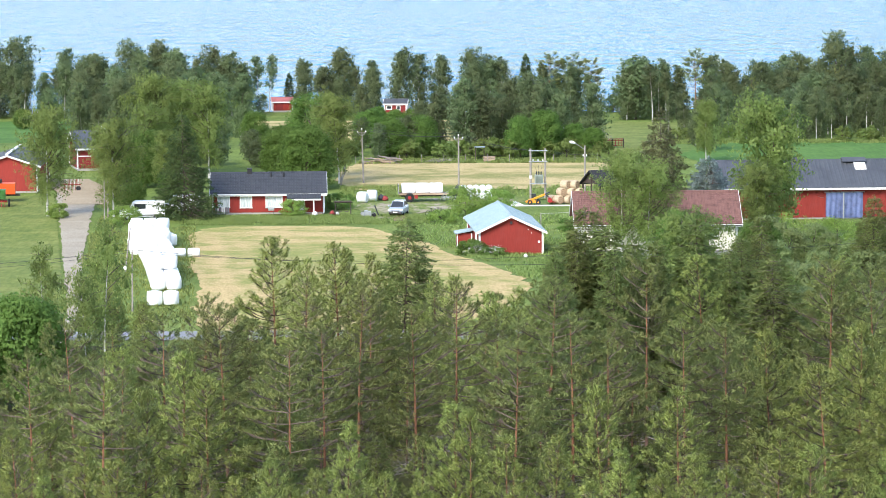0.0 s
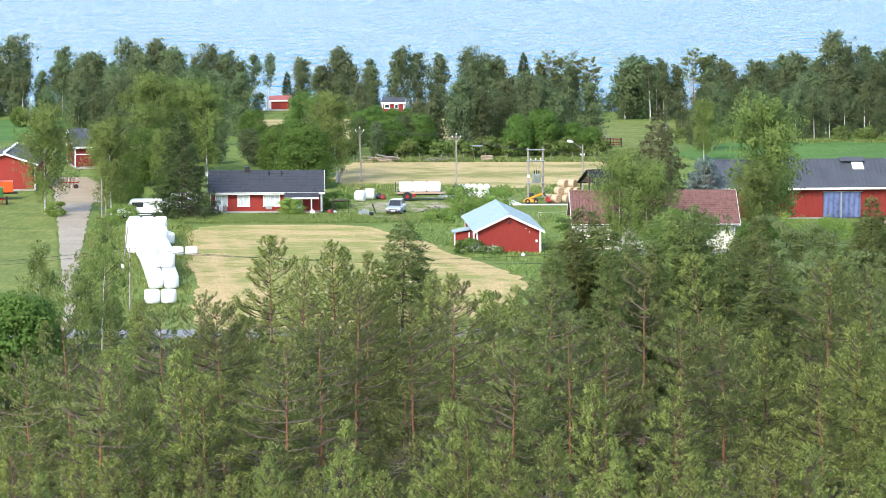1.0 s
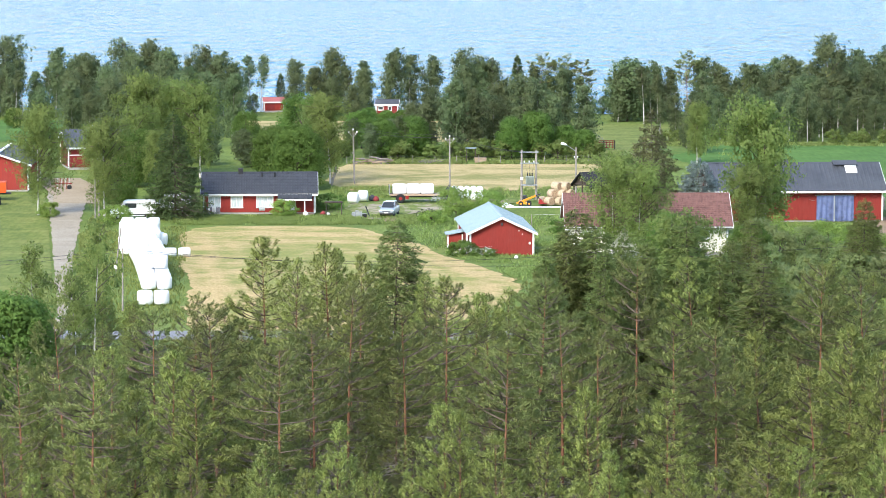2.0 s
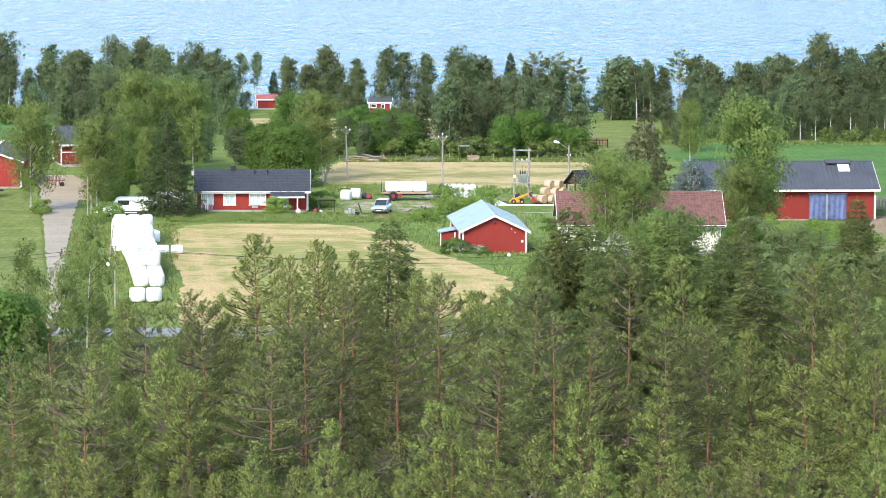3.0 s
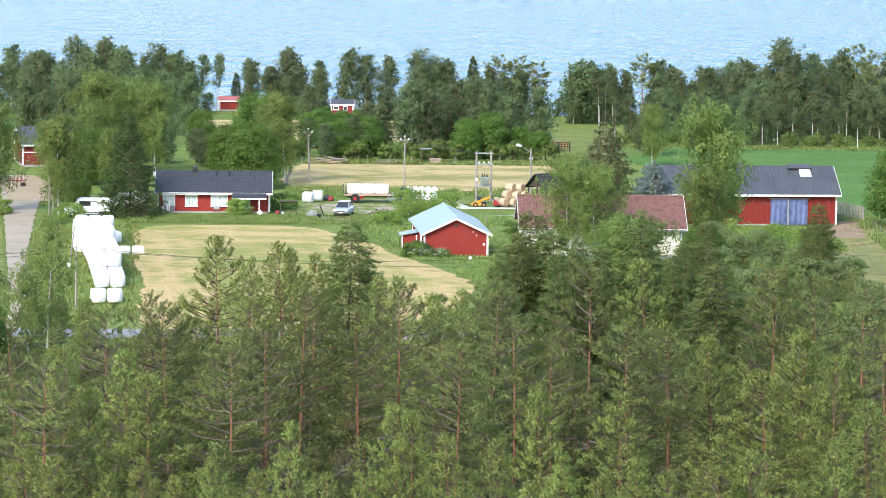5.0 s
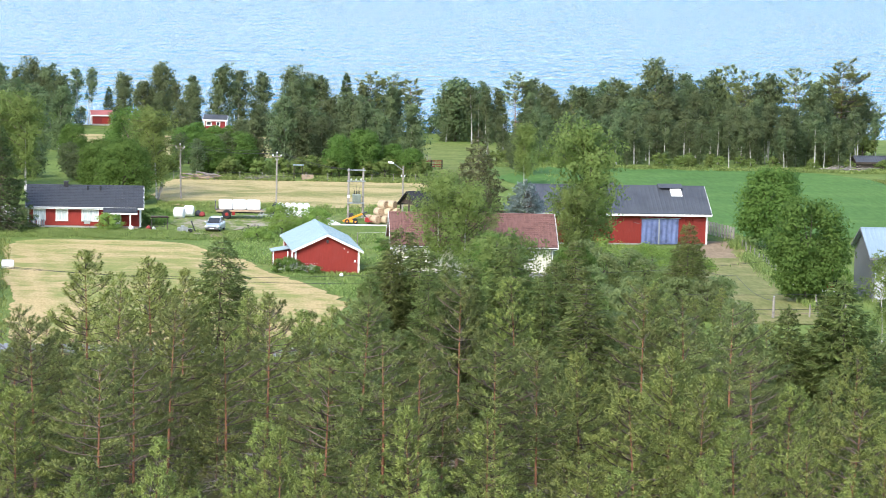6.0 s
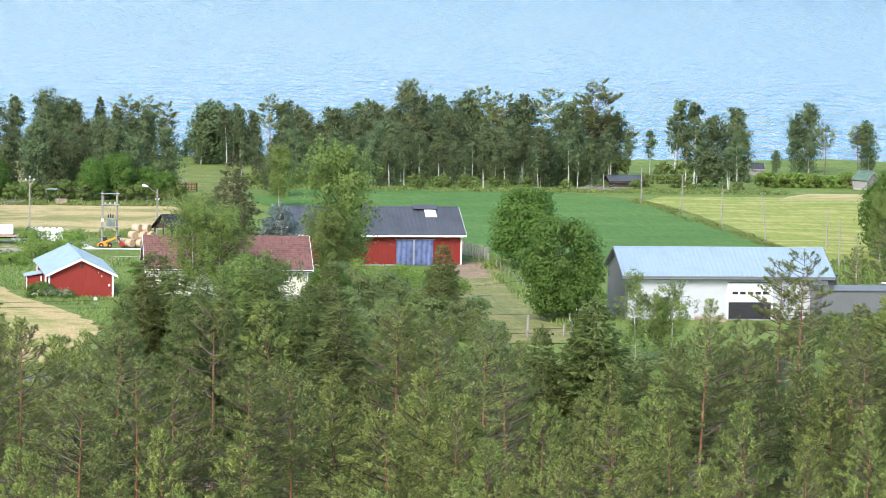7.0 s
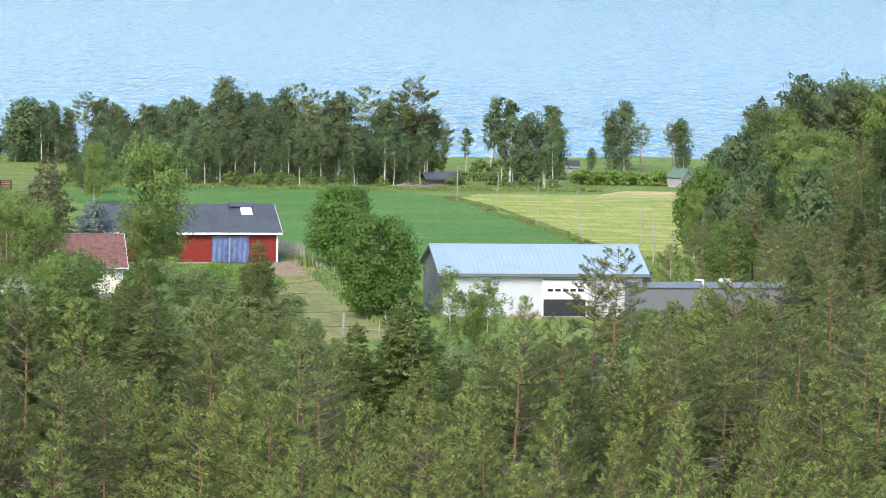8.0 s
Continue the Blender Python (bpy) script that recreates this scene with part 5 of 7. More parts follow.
def hatchback():
    """The parked family car, nose towards -y."""
    ob = thing("parked_car", "pale blue compact family car parked on the gravel", "car", at=(-5.5, 391.0, 0.1), turn=-10)
    bm = shape()
    rows = [(0.0, 0.45, 0.70, 0.66), (0.12, 0.28, 0.80, 0.80), (0.5, 0.22, 0.86, 0.90), (1.0, 0.22, 0.87, 0.98), (2.0, 0.22, 0.88, 1.0), (3.2, 0.22, 0.88, 1.02), (4.0, 0.3, 0.84, 1.02), (4.2, 0.45, 0.78, 0.98)]
    rings = []
    for y, z0, hw, z1 in rows:
        rings.append([bm.verts.new((x, y, z)) for x, z in ((-hw * 0.9, z0), (-hw, z0 + 0.15), (-hw, z1 - 0.2), (-hw * 0.9, z1), (hw * 0.9, z1), (hw, z1 - 0.2), (hw, z0 + 0.15), (hw * 0.9, z0))])
    for a, b in zip(rings, rings[1:]):
        for k in range(8):
            bm.faces.new((a[k], a[(k + 1) % 8], b[(k + 1) % 8], b[k]))
    bm.faces.new(rings[0]), bm.faces.new(rings[-1][::-1])
    bmesh.ops.recalc_face_normals(bm, faces=bm.faces)
    body = part("body", bm, "car_paint", ob, smooth=False)
    bm = shape()
    cab = [(0.95, 0.99, 0.76), (1.75, 1.50, 0.62), (2.4, 1.56, 0.62), (3.5, 1.50, 0.62), (4.1, 1.0, 0.74)]
    rings = [[bm.verts.new((-w, y, z)), bm.verts.new((w, y, z)), bm.verts.new((w * 1.2 if z > 1.1 else w, y, 0.98)), bm.verts.new((-w * 1.2 if z > 1.1 else -w, y, 0.98))] for y, z, w in cab]
    for a, b in zip(rings, rings[1:]):
        for k in range(4):
            try:
                bm.faces.new((a[k], a[(k + 1) % 4], b[(k + 1) % 4], b[k]))
            except ValueError:
                pass
    bmesh.ops.recalc_face_normals(bm, faces=bm.faces)
    cabin = part("cabin", bm, "glass", ob, "dark glazed upper body")
    part("roof", block(shape(), -0.62, 0.62, 1.75, 3.5, 1.53, 1.60, 0.03), "car_paint", cabin)
    for s in (-1, 1):
        part("pillar", rod(shape(), (s * 0.74, 1.0, 0.99), (s * 0.63, 1.76, 1.53), 0.035), "car_paint", cabin)
        lamp = part("headlight", block(shape(), s * 0.72 - 0.15, s * 0.72 + 0.15, 0.0, 0.2, 0.62, 0.78, 0.03), "lamp_glass", ob)
        part("mirror", block(shape(), s * 0.98 - 0.1, s * 0.98 + 0.1, 1.15, 1.27, 0.98, 1.12, 0.03), "car_paint", ob)
        for y in (0.85, 3.4):
            wheel(ob, s * 0.78, y, 0.31, 0.2)
    part("windscreen", prism(shape(), [(0.98, 1.02), (1.74, 1.51), (1.72, 1.53), (0.96, 1.04)], "x", -0.64, 0.64), "glass", cabin)
    part("grille", block(shape(), -0.45, 0.45, -0.04, 0.02, 0.52, 0.64, 0.01), "dark_metal", ob)
    part("bumper", block(shape(), -0.78, 0.78, -0.06, 0.15, 0.28, 0.48, 0.04), "dark_metal", ob, "dark lower bumper")
    part("number_plate", block(shape(), -0.26, 0.26, -0.08, -0.062, 0.40, 0.51), "white", ob)
    return ob


hatchback()


def camper_van(at, turn, label, length=5.2):
    ob = thing("white_van", label, "van", "white vans by the birches", at, turn)
    bm = prism(shape(), [(0, 0.35), (0, 0.95), (0.9, 1.15), (1.5, 1.95), (1.9, 2.15), (length, 2.15), (length, 0.35)], "y", -0.95, 0.95)
    bmesh.ops.bevel(bm, geom=list(bm.edges), offset=0.06, segments=2, affect="EDGES")
    part("body", bm, "van_paint", ob)
    part("windscreen", prism(shape(), [(0.92, 1.2), (1.48, 1.93), (1.46, 1.96), (0.88, 1.22)], "y", -0.82, 0.82), "glass", ob)
    for y in (-0.965, 0.945):
        part("side_window", block(shape(), 1.7, 3.0, y, y + 0.02, 1.3, 1.85), "glass", ob)
        part("trim", block(shape(), 0.3, length - 0.1, y, y + 0.02, 0.5, 0.62), "dark_metal", ob)
    for x in (0.9, length - 1.0):
        for y in (-0.86, 0.86):
            w_ = part("wheel", lathe(shape(), (x, y - 0.1, 0.33), (x, y + 0.1, 0.33), [(0, 0.2), (0.05, 0.3), (0.2, 0.33), (0.8, 0.33), (0.95, 0.3), (1, 0.2)], 18), "rubber", ob, "black tyre")
            part("rim", lathe(shape(), (x, y - 0.11, 0.33), (x, y + 0.11, 0.33), [(0, 0.12), (0.1, 0.2), (0.9, 0.2), (1, 0.12)], 14), "steel", w_)
    return ob


camper_van((-37.3, 389.5, 0), 6, "white delivery van half hidden by a birch")
camper_van((-33.1, 396.5, 0), 14, "second white van beside the spruce", 4.6)


def bale_trailer():
    """Long flatbed farm trailers loaded with white wrapped bales."""
    ob = thing("flatbed_trailer", "long flatbed trailer with red-hubbed wheels", "trailer", at=(-5.3, 408.5, 0.05), turn=2)
    part("bed", block(shape(), 0, 6.1, 0, 2.4, 0.85, 1.05, 0.03), "raw_wood", ob)
    part("chassis", block(shape(), 0.2, 7.4, 0.9, 1.5, 0.62, 0.84, 0.02), "dark_metal", ob)
    hb = part("headboard", block(shape(), -0.05, 0.0, 0.1, 2.3, 1.05, 2.1), "steel", ob)
    for k in range(6):
        part("bar", rod(shape(), (-0.08, 0.2 + k * 0.4, 1.05), (-0.08, 0.2 + k * 0.4, 2.15), 0.025), "dark_metal", hb)
    for x, r in ((1.3, 0.56),):
        for y in (0.1, 2.2):
            w_ = part("wheel", lathe(shape(), (x, y - 0.2, r), (x, y + 0.2, r), [(0, r * 0.6), (0.05, r * 0.9), (0.2, r), (0.8, r), (0.95, r * 0.9), (1, r * 0.6)], 22), "rubber", ob, "large black tyre")
            part("rim", lathe(shape(), (x, y - 0.215, r), (x, y + 0.215, r), [(0, r * 0.3), (0.1, r * 0.58), (0.9, r * 0.58), (1, r * 0.3)], 16), "machine_red", w_)
    part("hub_guard", block(shape(), 1.9, 2.3, 0.0, 0.15, 0.45, 0.9, 0.02), "machine_red", ob)
    load = thing("wrapped_bale_row", "row of white wrapped square bales on a trailer", "wrapped bales", at=(-5.1, 408.7, 1.12), turn=2)
    for k in range(3):
        bm = block(shape(), 0.15 + k * 1.68, 1.8 + k * 1.68, 0.15, 2.1, 0.0, 1.12, 0.16)
        part("bale", bm, "plastic", load, smooth=True)
    spr = thing("slurry_hose_frame", "steel hose frame with small wheels behind the trailer", "farm implement", at=(1.0, 407.4, 0.05), turn=2)
    for x in (0.4, 1.1):
        w_ = part("wheel", lathe(shape(), (x, 0.0, 0.33), (x, 0.3, 0.33), [(0, 0.2), (0.1, 0.3), (0.3, 0.33), (0.7, 0.33), (0.9, 0.3), (1, 0.2)], 18), "rubber", spr, "small black tyre")
        part("rim", lathe(shape(), (x, -0.012, 0.33), (x, 0.31, 0.33), [(0, 0.1), (0.05, 0.2), (0.95, 0.2), (1, 0.1)], 14), "steel", w_)
    part("beam", block(shape(), -1.2, 2.2, 0.1, 0.25, 0.62, 0.78), "steel", spr)
    for x, z in ((-0.9, 0.9), (-0.4, 0.7), (0.3, 1.6), (0.9, 1.5)):
        bm = shape()
        pts = [Vector((x + 0.75 * math.sin(a * 0.32) * 0.8, 0.05, 0.4 + z * math.sin(a * 0.26) * 1.15)) for a in range(13)]
        for p, q in zip(pts, pts[1:]):
            rod(bm, p, q, 0.045, sides=6)
        part("hose", bm, "dark_metal" if x > 0 else "grey_green", spr)
    part("tool_box", block(shape(), 1.3, 2.3, -0.05, 0.6, 0.25, 1.0, 0.04), "dark_metal", spr)
    part("hood", lathe(shape(), (1.0, 0.3, 1.7), (1.0, 0.3, 2.05), [(0, 0.5), (0.5, 0.42), (1, 0.15)], 12), "dark_metal", spr)
    second = thing("wrapped_bale_stack", "stack of white wrapped bales on a low trailer", "wrapped bales", at=(2.4, 409.6, 0.05), turn=0)
    for k in range(5):
        for j in range(2):
            part("bale", lathe(shape(), (k * 0.78 + 0.1, 0.1, 0.65 + j * 0.85), (k * 0.78 + 0.1, 1.3, 0.65 + j * 0.85), [(0, 0.33), (0.05, 0.41), (0.95, 0.41), (1, 0.33)], 14), "plastic", second, smooth=True)
    part("pallet", block(shape(), -0.4, 3.8, 0.1, 1.4, 0.0, 0.22, 0.02), "raw_wood", second)


bale_trailer()


def telehandler():
    ob = thing("front_loader", "orange and red loader arms parked by the straw bales", "farm loader", at=(10.4, 405.6, 0), turn=0)
    ob.scale = (0.66, 0.66, 0.66)
    arm = part("boom", block(shape(), -1.9, 1.9, -0.18, 0.18, -0.17, 0.17, 0.04, Matrix.Translation((1.1, 0, 1.15)) @ Matrix.Rotation(radians(-22), 4, "Y")), "orange", ob)
    part("inner_boom", block(shape(), 0.0, 1.6, -0.12, 0.12, -0.11, 0.11, 0.02, Matrix.Translation((2.2, 0, 1.6)) @ Matrix.Rotation(radians(-22), 4, "Y")), "dark_metal", arm)
    part("body", prism(shape(), [(-0.3, 0.35), (-0.1, 0.95), (0.6, 1.0), (1.0, 0.7), (1.9, 0.6), (1.9, 0.35)], "y", -0.7, 0.7), "orange", ob)
    part("cab", block(shape(), 0.4, 1.2, 0.2, 0.9, 0.8, 1.9, 0.06), "glass", ob, "dark glazed cab")
    part("jib", rod(shape(), (2.9, 0, 1.9), (3.5, 0, 1.3), 0.12), "dark_metal", ob)
    buck = part("bucket", prism(shape(), [(3.3, 0.5), (3.5, 1.3), (3.9, 1.2), (4.3, 0.55), (3.8, 0.35)], "y", -0.9, 0.9), "machine_red", ob)
    for k in range(5):
        part("tine", rod(shape(), (4.1, -0.8 + k * 0.4, 0.5), (4.9, -0.8 + k * 0.4, 0.42), 0.035, 0.015), "machine_red", buck)
    for x, y in ((0.1, -0.75), (1.6, -0.75), (0.1, 0.75), (1.6, 0.75)):
        w_ = part("wheel", lathe(shape(), (x, y - 0.18, 0.45), (x, y + 0.18, 0.45), [(0, 0.26), (0.05, 0.4), (0.2, 0.45), (0.8, 0.45), (0.95, 0.4), (1, 0.26)], 18), "rubber", ob, "black tyre")
        part("rim", lathe(shape(), (x, y - 0.19, 0.45), (x, y + 0.19, 0.45), [(0, 0.12), (0.08, 0.25), (0.92, 0.25), (1, 0.12)], 14), "orange", w_)
    heap = thing("plastic_heap", "low heap of white plastic wrap and covered silage", "plastic sheet", at=(9.3, 403.3, 0))
    bm = shape()
    n = 16
    rows = [[bm.verts.new((i * 0.55 - 1.2, j * 0.35, max(0.0, 0.85 * math.sin(math.pi * j / 5) * (0.65 + 0.35 * noise.noise((i * 0.5, j * 0.6, 2))) * math.sin(math.pi * min(1, (i + 1) / 4)) if i < 14 else 0.1))) for i in range(n)] for j in range(6)]
    for a, b in zip(rows, rows[1:]):
        for i in range(n - 1):
            bm.faces.new((a[i], a[i + 1], b[i + 1], b[i]))
    part("sheet", bm, "plastic", heap, smooth=True)


telehandler()


# poles, wires and street lamps
def insulators(parent, x, y, z, spread=0.55):
    bar = part("crossarm", block(shape(), x - spread, x + spread, y - 0.05, y + 0.05, z - 0.05, z + 0.05), "pole", parent)
    for s in (-1, 0, 1):
        part("insulator", lathe(shape(), (x + s * spread * 0.92, y, z + 0.05 + (0.35 if s == 0 else 0)), (x + s * spread * 0.92, y, z + 0.27 + (0.35 if s == 0 else 0)), [(0, 0.05), (0.3, 0.09), (0.6, 0.06), (0.8, 0.085), (1, 0.03)], 10), "ceramic", bar)
    for s in (-1, 1):
        part("brace", rod(shape(), (x + s * spread * 0.8, y, z - 0.04), (x, y, z - 0.5), 0.018), "steel", bar)


def power_pole(x, y, height, label, arms=True, lean=0.0, r=0.11):
    ob = thing("power_pole", label, "power pole", "wooden poles", (x, y, land(x, y) - 0.3), 0)
    ob.matrix_basis = pose(x, y, land(x, y) - 0.3, 0, lean, 0)
    part("pole", rod(shape(), (0, 0, 0), (0, 0, height + 0.3), r * 1.2, r * 0.8, 10), "pole", ob)
    if arms:
        insulators(ob, 0, -0.12, height - 0.15)
    else:
        part("cap", lathe(shape(), (0, 0, height + 0.3), (0, 0, height + 0.36), [(0, r * 0.9), (1, r * 0.3)], 10), "dark_metal", ob)
    return ob


power_pole(2.0, 421.5, 7.2, "grey wooden power pole with crossarm and white insulators")
power_pole(-10.2, 436, 7.0, "grey wooden power pole with crossarm and white insulators", lean=-1.5)
for x, y, h, lean in ((90.6, 485, 5.0, 0), (92.6, 464.5, 5.3, 0), (93.6, 442, 5.6, 0), (94.6, 419, 6.2, -7), (100.4, 411, 5.0, 1), (96.0, 386.5, 5.8, 0.6), (93.1, 366.5, 5.4, 0.5), (36.2, 541, 4.2, 0)):
    power_pole(x, y, h, "plain grey wooden field pole", False, lean, 0.085)
power_pole(-26.6, 288, 5.3, "thin grey pole beside the white bales", False, 0.5, 0.07)
power_pole(-38.7, 386, 5.2, "thin grey post beside the drive", False, 0.3, 0.06)

guy = thing("stay_pole", "short leaning stay pole with a white marker", "pole", at=(-30.2, 320, land(0, 320)))
part("pole", rod(shape(), (0, 0, 0), (0.55, 0, 4.3), 0.07, 0.06), "pole", guy)
part("marker", block(shape(), -0.14, 0.14, -0.12, 0.12, 0.35, 0.7, 0.03), "white", guy)

tr = thing("transformer_station", "twin-pole transformer station with grey-green tank", "transformer", "wooden poles", (10.75, 413, 0), 6)
for x in (0, 1.8):
    part("pole", rod(shape(), (x, 0, -0.3), (x, 0, 6.15), 0.15, 0.12, 10), "pole", tr)
for z in (5.9, 4.55):
    part("crossbar", block(shape(), -0.25, 2.05, -0.2, -0.1, z - 0.06, z + 0.06), "steel", tr)
tank = part("tank", block(shape(), 0.5, 1.5, -0.5, 0.15, 1.95, 2.95, 0.05), "grey_green", tr)
for k in range(6):
    part("fin", block(shape(), 0.56 + k * 0.16, 0.6 + k * 0.16, -0.6, -0.505, 2.0, 2.8), "grey_green", tank)
for k in range(3):
    part("bushing", lathe(shape(), (0.72 + k * 0.28, -0.15, 2.95), (0.72 + k * 0.28, -0.15, 3.4), [(0, 0.05), (0.2, 0.1), (0.4, 0.05), (0.6, 0.1), (0.8, 0.05), (1, 0.03)], 10), "black_roof", tank)
    part("insulator", lathe(shape(), (0.3 + k * 0.6, -0.15, 4.62), (0.3 + k * 0.6, -0.15, 4.9), [(0, 0.05), (0.4, 0.09), (0.7, 0.05), (1, 0.03)], 10), "ceramic", tr)
    part("lead", rod(shape(), (0.72 + k * 0.28, -0.15, 3.4), (0.3 + k * 0.6, -0.15, 4.62), 0.012, sides=5), "dark_metal", tr)
part("shelf", block(shape(), -0.1, 1.9, -0.6, 0.2, 1.82, 1.94), "steel", tr)
part("warning_plate", block(shape(), -0.17, 0.17, -0.19, -0.16, 2.5, 2.85), "white", tr)


def street_lamp(x, y, height, reach, turn, label):
    ob = thing("street_lamp", label, "street lamp", "wooden poles", (x, y, land(x, y) - 0.2), turn)
    part("pole", rod(shape(), (0, 0, 0), (0, 0, height), 0.12, 0.09, 10), "pole", ob)
    part("arm", rod(shape(), (0, 0, height - 0.5), (-reach, 0, height + 0.35), 0.03), "steel", ob)
    head = part("lamp_head", lathe(shape(), (-reach + 0.1, 0, height + 0.32), (-reach - 0.65, 0, height + 0.5), [(0, 0.05), (0.2, 0.13), (0.6, 0.19), (0.9, 0.15), (1, 0.04)], 12), "lamp_glass", ob, "pale lamp head")
    for s in (-1, 1):
        part("insulator", lathe(shape(), (s * 0.2, 0, height - 1.3), (s * 0.2, 0, height - 1.05), [(0, 0.04), (0.4, 0.09), (0.7, 0.05), (1, 0.03)], 10), "ceramic", ob)
    part("bracket", block(shape(), -0.25, 0.25, -0.03, 0.03, height - 1.36, height - 1.3), "steel", ob)


street_lamp(17.6, 418, 6.3, 1.25, 0, "street lamp on a wooden pole with white lamp head")
street_lamp(-38.9, 392.5, 10.2, 0.15, 0, "tall street lamp rising out of a birch")


def wire(points, r=0.012, name="power_line", sag=0.4, label="thin dark overhead power line"):
    """A sagging cable over its supports."""
    ob = thing(name, label, "power line")
    bm, row, n = shape(), [], 14
    for a, b in zip(points, points[1:]):
        a, b = Vector(a), Vector(b)
        row += [a.lerp(b, k / n) + Vector((0, 0, -4 * sag * (k / n) * (1 - k / n))) for k in range(1 if row else 0, n + 1)]
    rings = []
    for k, p in enumerate(row):
        q = (row[min(k + 1, len(row) - 1)] - row[max(k - 1, 0)]).to_track_quat("Z", "Y")
        rings.append([bm.verts.new(p + q @ Vector((r * math.cos(c), r * math.sin(c), 0))) for c in (0, math.tau / 4, math.tau / 2, math.tau * 0.75)])
    for lo, hi in zip(rings, rings[1:]):
        for k in range(4):
            bm.faces.new((lo[k], lo[(k + 1) % 4], hi[(k + 1) % 4], hi[k]))
    part("cable", bm, "dark_metal", ob)


for dz, dx in ((0, -0.5), (0.35, 0), (0, 0.5)):
    wire([(-10.2 + dx, 436, 7.05 + dz), (2.0 + dx, 421.4, 7.2 + dz), (11.6 + dx, 413, 5.95)], 0.014, sag=0.5)
wire([(17.6, 418, 5.3), (31.5, 388, 4.6)], 0.014, sag=0.4)
wire([(12.5, 413, 5.9), (17.6, 418, 5.1)], 0.012, sag=0.2)
wire([(-58, 282, 6.6), (-26.6, 288, 7.3), (16, 292, 5.6), (60, 300, 4.8)], 0.016, sag=0.7)
wire([(-58, 282.5, 6.5), (-26.6, 288, 7.1), (16, 300, 5.8), (56, 330, 5.0)], 0.013, sag=0.9)
wire([(44.6, 386.0, 3.5), (40.0, 360, 5.0)], 0.016, sag=0.5)
wire([(90.6, 485, 4.9), (92.6, 464.5, 5.2), (93.6, 442, 5.5), (94.9, 419, 6.1)], 0.012, sag=0.3)
wire([(94.9, 419, 6.0), (93.1, 366.5, 5.3)], 0.012, sag=0.4)


# fences
def post_fence(name, label, points, gap, height, r=0.05, rails=(0.5, 0.95), wire_r=0.012, mat="pole"):
    ob = thing(name, label, "fence")
    last = None
    for (x0, y0), (x1, y1) in zip(points, points[1:]):
        n = max(1, int(math.hypot(x1 - x0, y1 - y0) / gap))
        for k in range(n + 1):
            x, y = x0 + (x1 - x0) * k / n, y0 + (y1 - y0) * k / n
            z = land(x, y)
            if last is None or (x - last[0]) ** 2 + (y - last[1]) ** 2 > 0.01:
                part("post", rod(shape(), (x, y, z - 0.3), (x + rb.uniform(-0.05, 0.05), y, z + height * rb.uniform(0.9, 1.1)), r, r * 0.85, 7), mat, ob)
                if last is not None:
                    for h in rails:
                        part("wire", rod(shape(), (last[0], last[1], last[2] + h), (x, y, z + h), wire_r, sides=4, caps=False), "dark_metal", ob)
                last = (x, y, z)
    return ob


post_fence("wire_fence", "grey post and wire fence along the pasture", [(55.2, 384), (55.0, 366), (53.2, 335), (52.4, 315), (50.5, 302)], 3.2, 1.0, 0.06)
post_fence("wire_fence", "grey post and wire fence behind the hay field", [(-12, 468), (24.5, 469.5)], 3.0, 1.1, 0.05)
post_fence("wire_fence", "grey post and wire fence beside the hay field", [(-13, 430), (-13, 452)], 3.5, 1.2, 0.06)
post_fence("pasture_fence", "post and rail fence across the lower pasture", [(40, 300), (46.3, 300.6), (53, 302)], 3.2, 1.2, 0.08, (0.35, 0.75), 0.02)
post_fence("wire_fence", "grey fence up the hill pasture", [(25.5, 500), (25, 540), (27, 585)], 5, 1.1, 0.05)
stout = thing("corner_post", "stout grey fence corner post", "fence post", at=(46.2, 300.4, 1.95))
part("post", rod(shape(), (0, 0, -0.4), (0.05, 0, 2.0), 0.13, 0.11, 9), "pole", stout)
part("cap", lathe(shape(), (0.05, 0, 2.0), (0.05, 0, 2.06), [(0, 0.12), (1, 0.05)], 9), "steel", stout)
wire([(46.2, 300.4, 3.6), (47.0, 330, 2.6), (44.0, 352, 1.9)], 0.022, "fence_rope", 0.5, "pale sagging rope to the corner post")

picket = thing("picket_fence", "weathered grey picket fence by the barn", "fence")
for k in range(14):
    x, y = 52.4 + (55.2 - 52.4) * k / 13, 403 - (403 - 391.5) * k / 13
    part("picket", block(shape(), x - 0.12, x + 0.12, y - 0.03, y + 0.03, 0.1, 1.65 + rb.uniform(-0.08, 0.08), 0.01), "grey_boards", picket)
for z in (0.55, 1.2):
    part("rail", rod(shape(), (52.4, 403.06, z), (55.2, 391.56, z), 0.045), "grey_boards", picket)

gate = thing("cattle_gate", "rust-red wooden cattle gate on the hill", "gate", at=(23.4, 497, land(0, 497)), turn=4)
for x in (0, 1.6, 3.2):
    part("post", block(shape(), x - 0.09, x + 0.09, -0.09, 0.09, -0.2, 1.35), "dark_wood", gate)
for z in (0.35, 0.7, 1.05, 1.3):
    part("bar", block(shape(), 0, 3.2, -0.04, 0.04, z - 0.05, z + 0.05), "machine_red", gate)
for k in range(7):
    part("slat", block(shape(), 0.3 + k * 0.42, 0.38 + k * 0.42, -0.07, -0.042, 0.25, 1.35), "machine_red", gate)


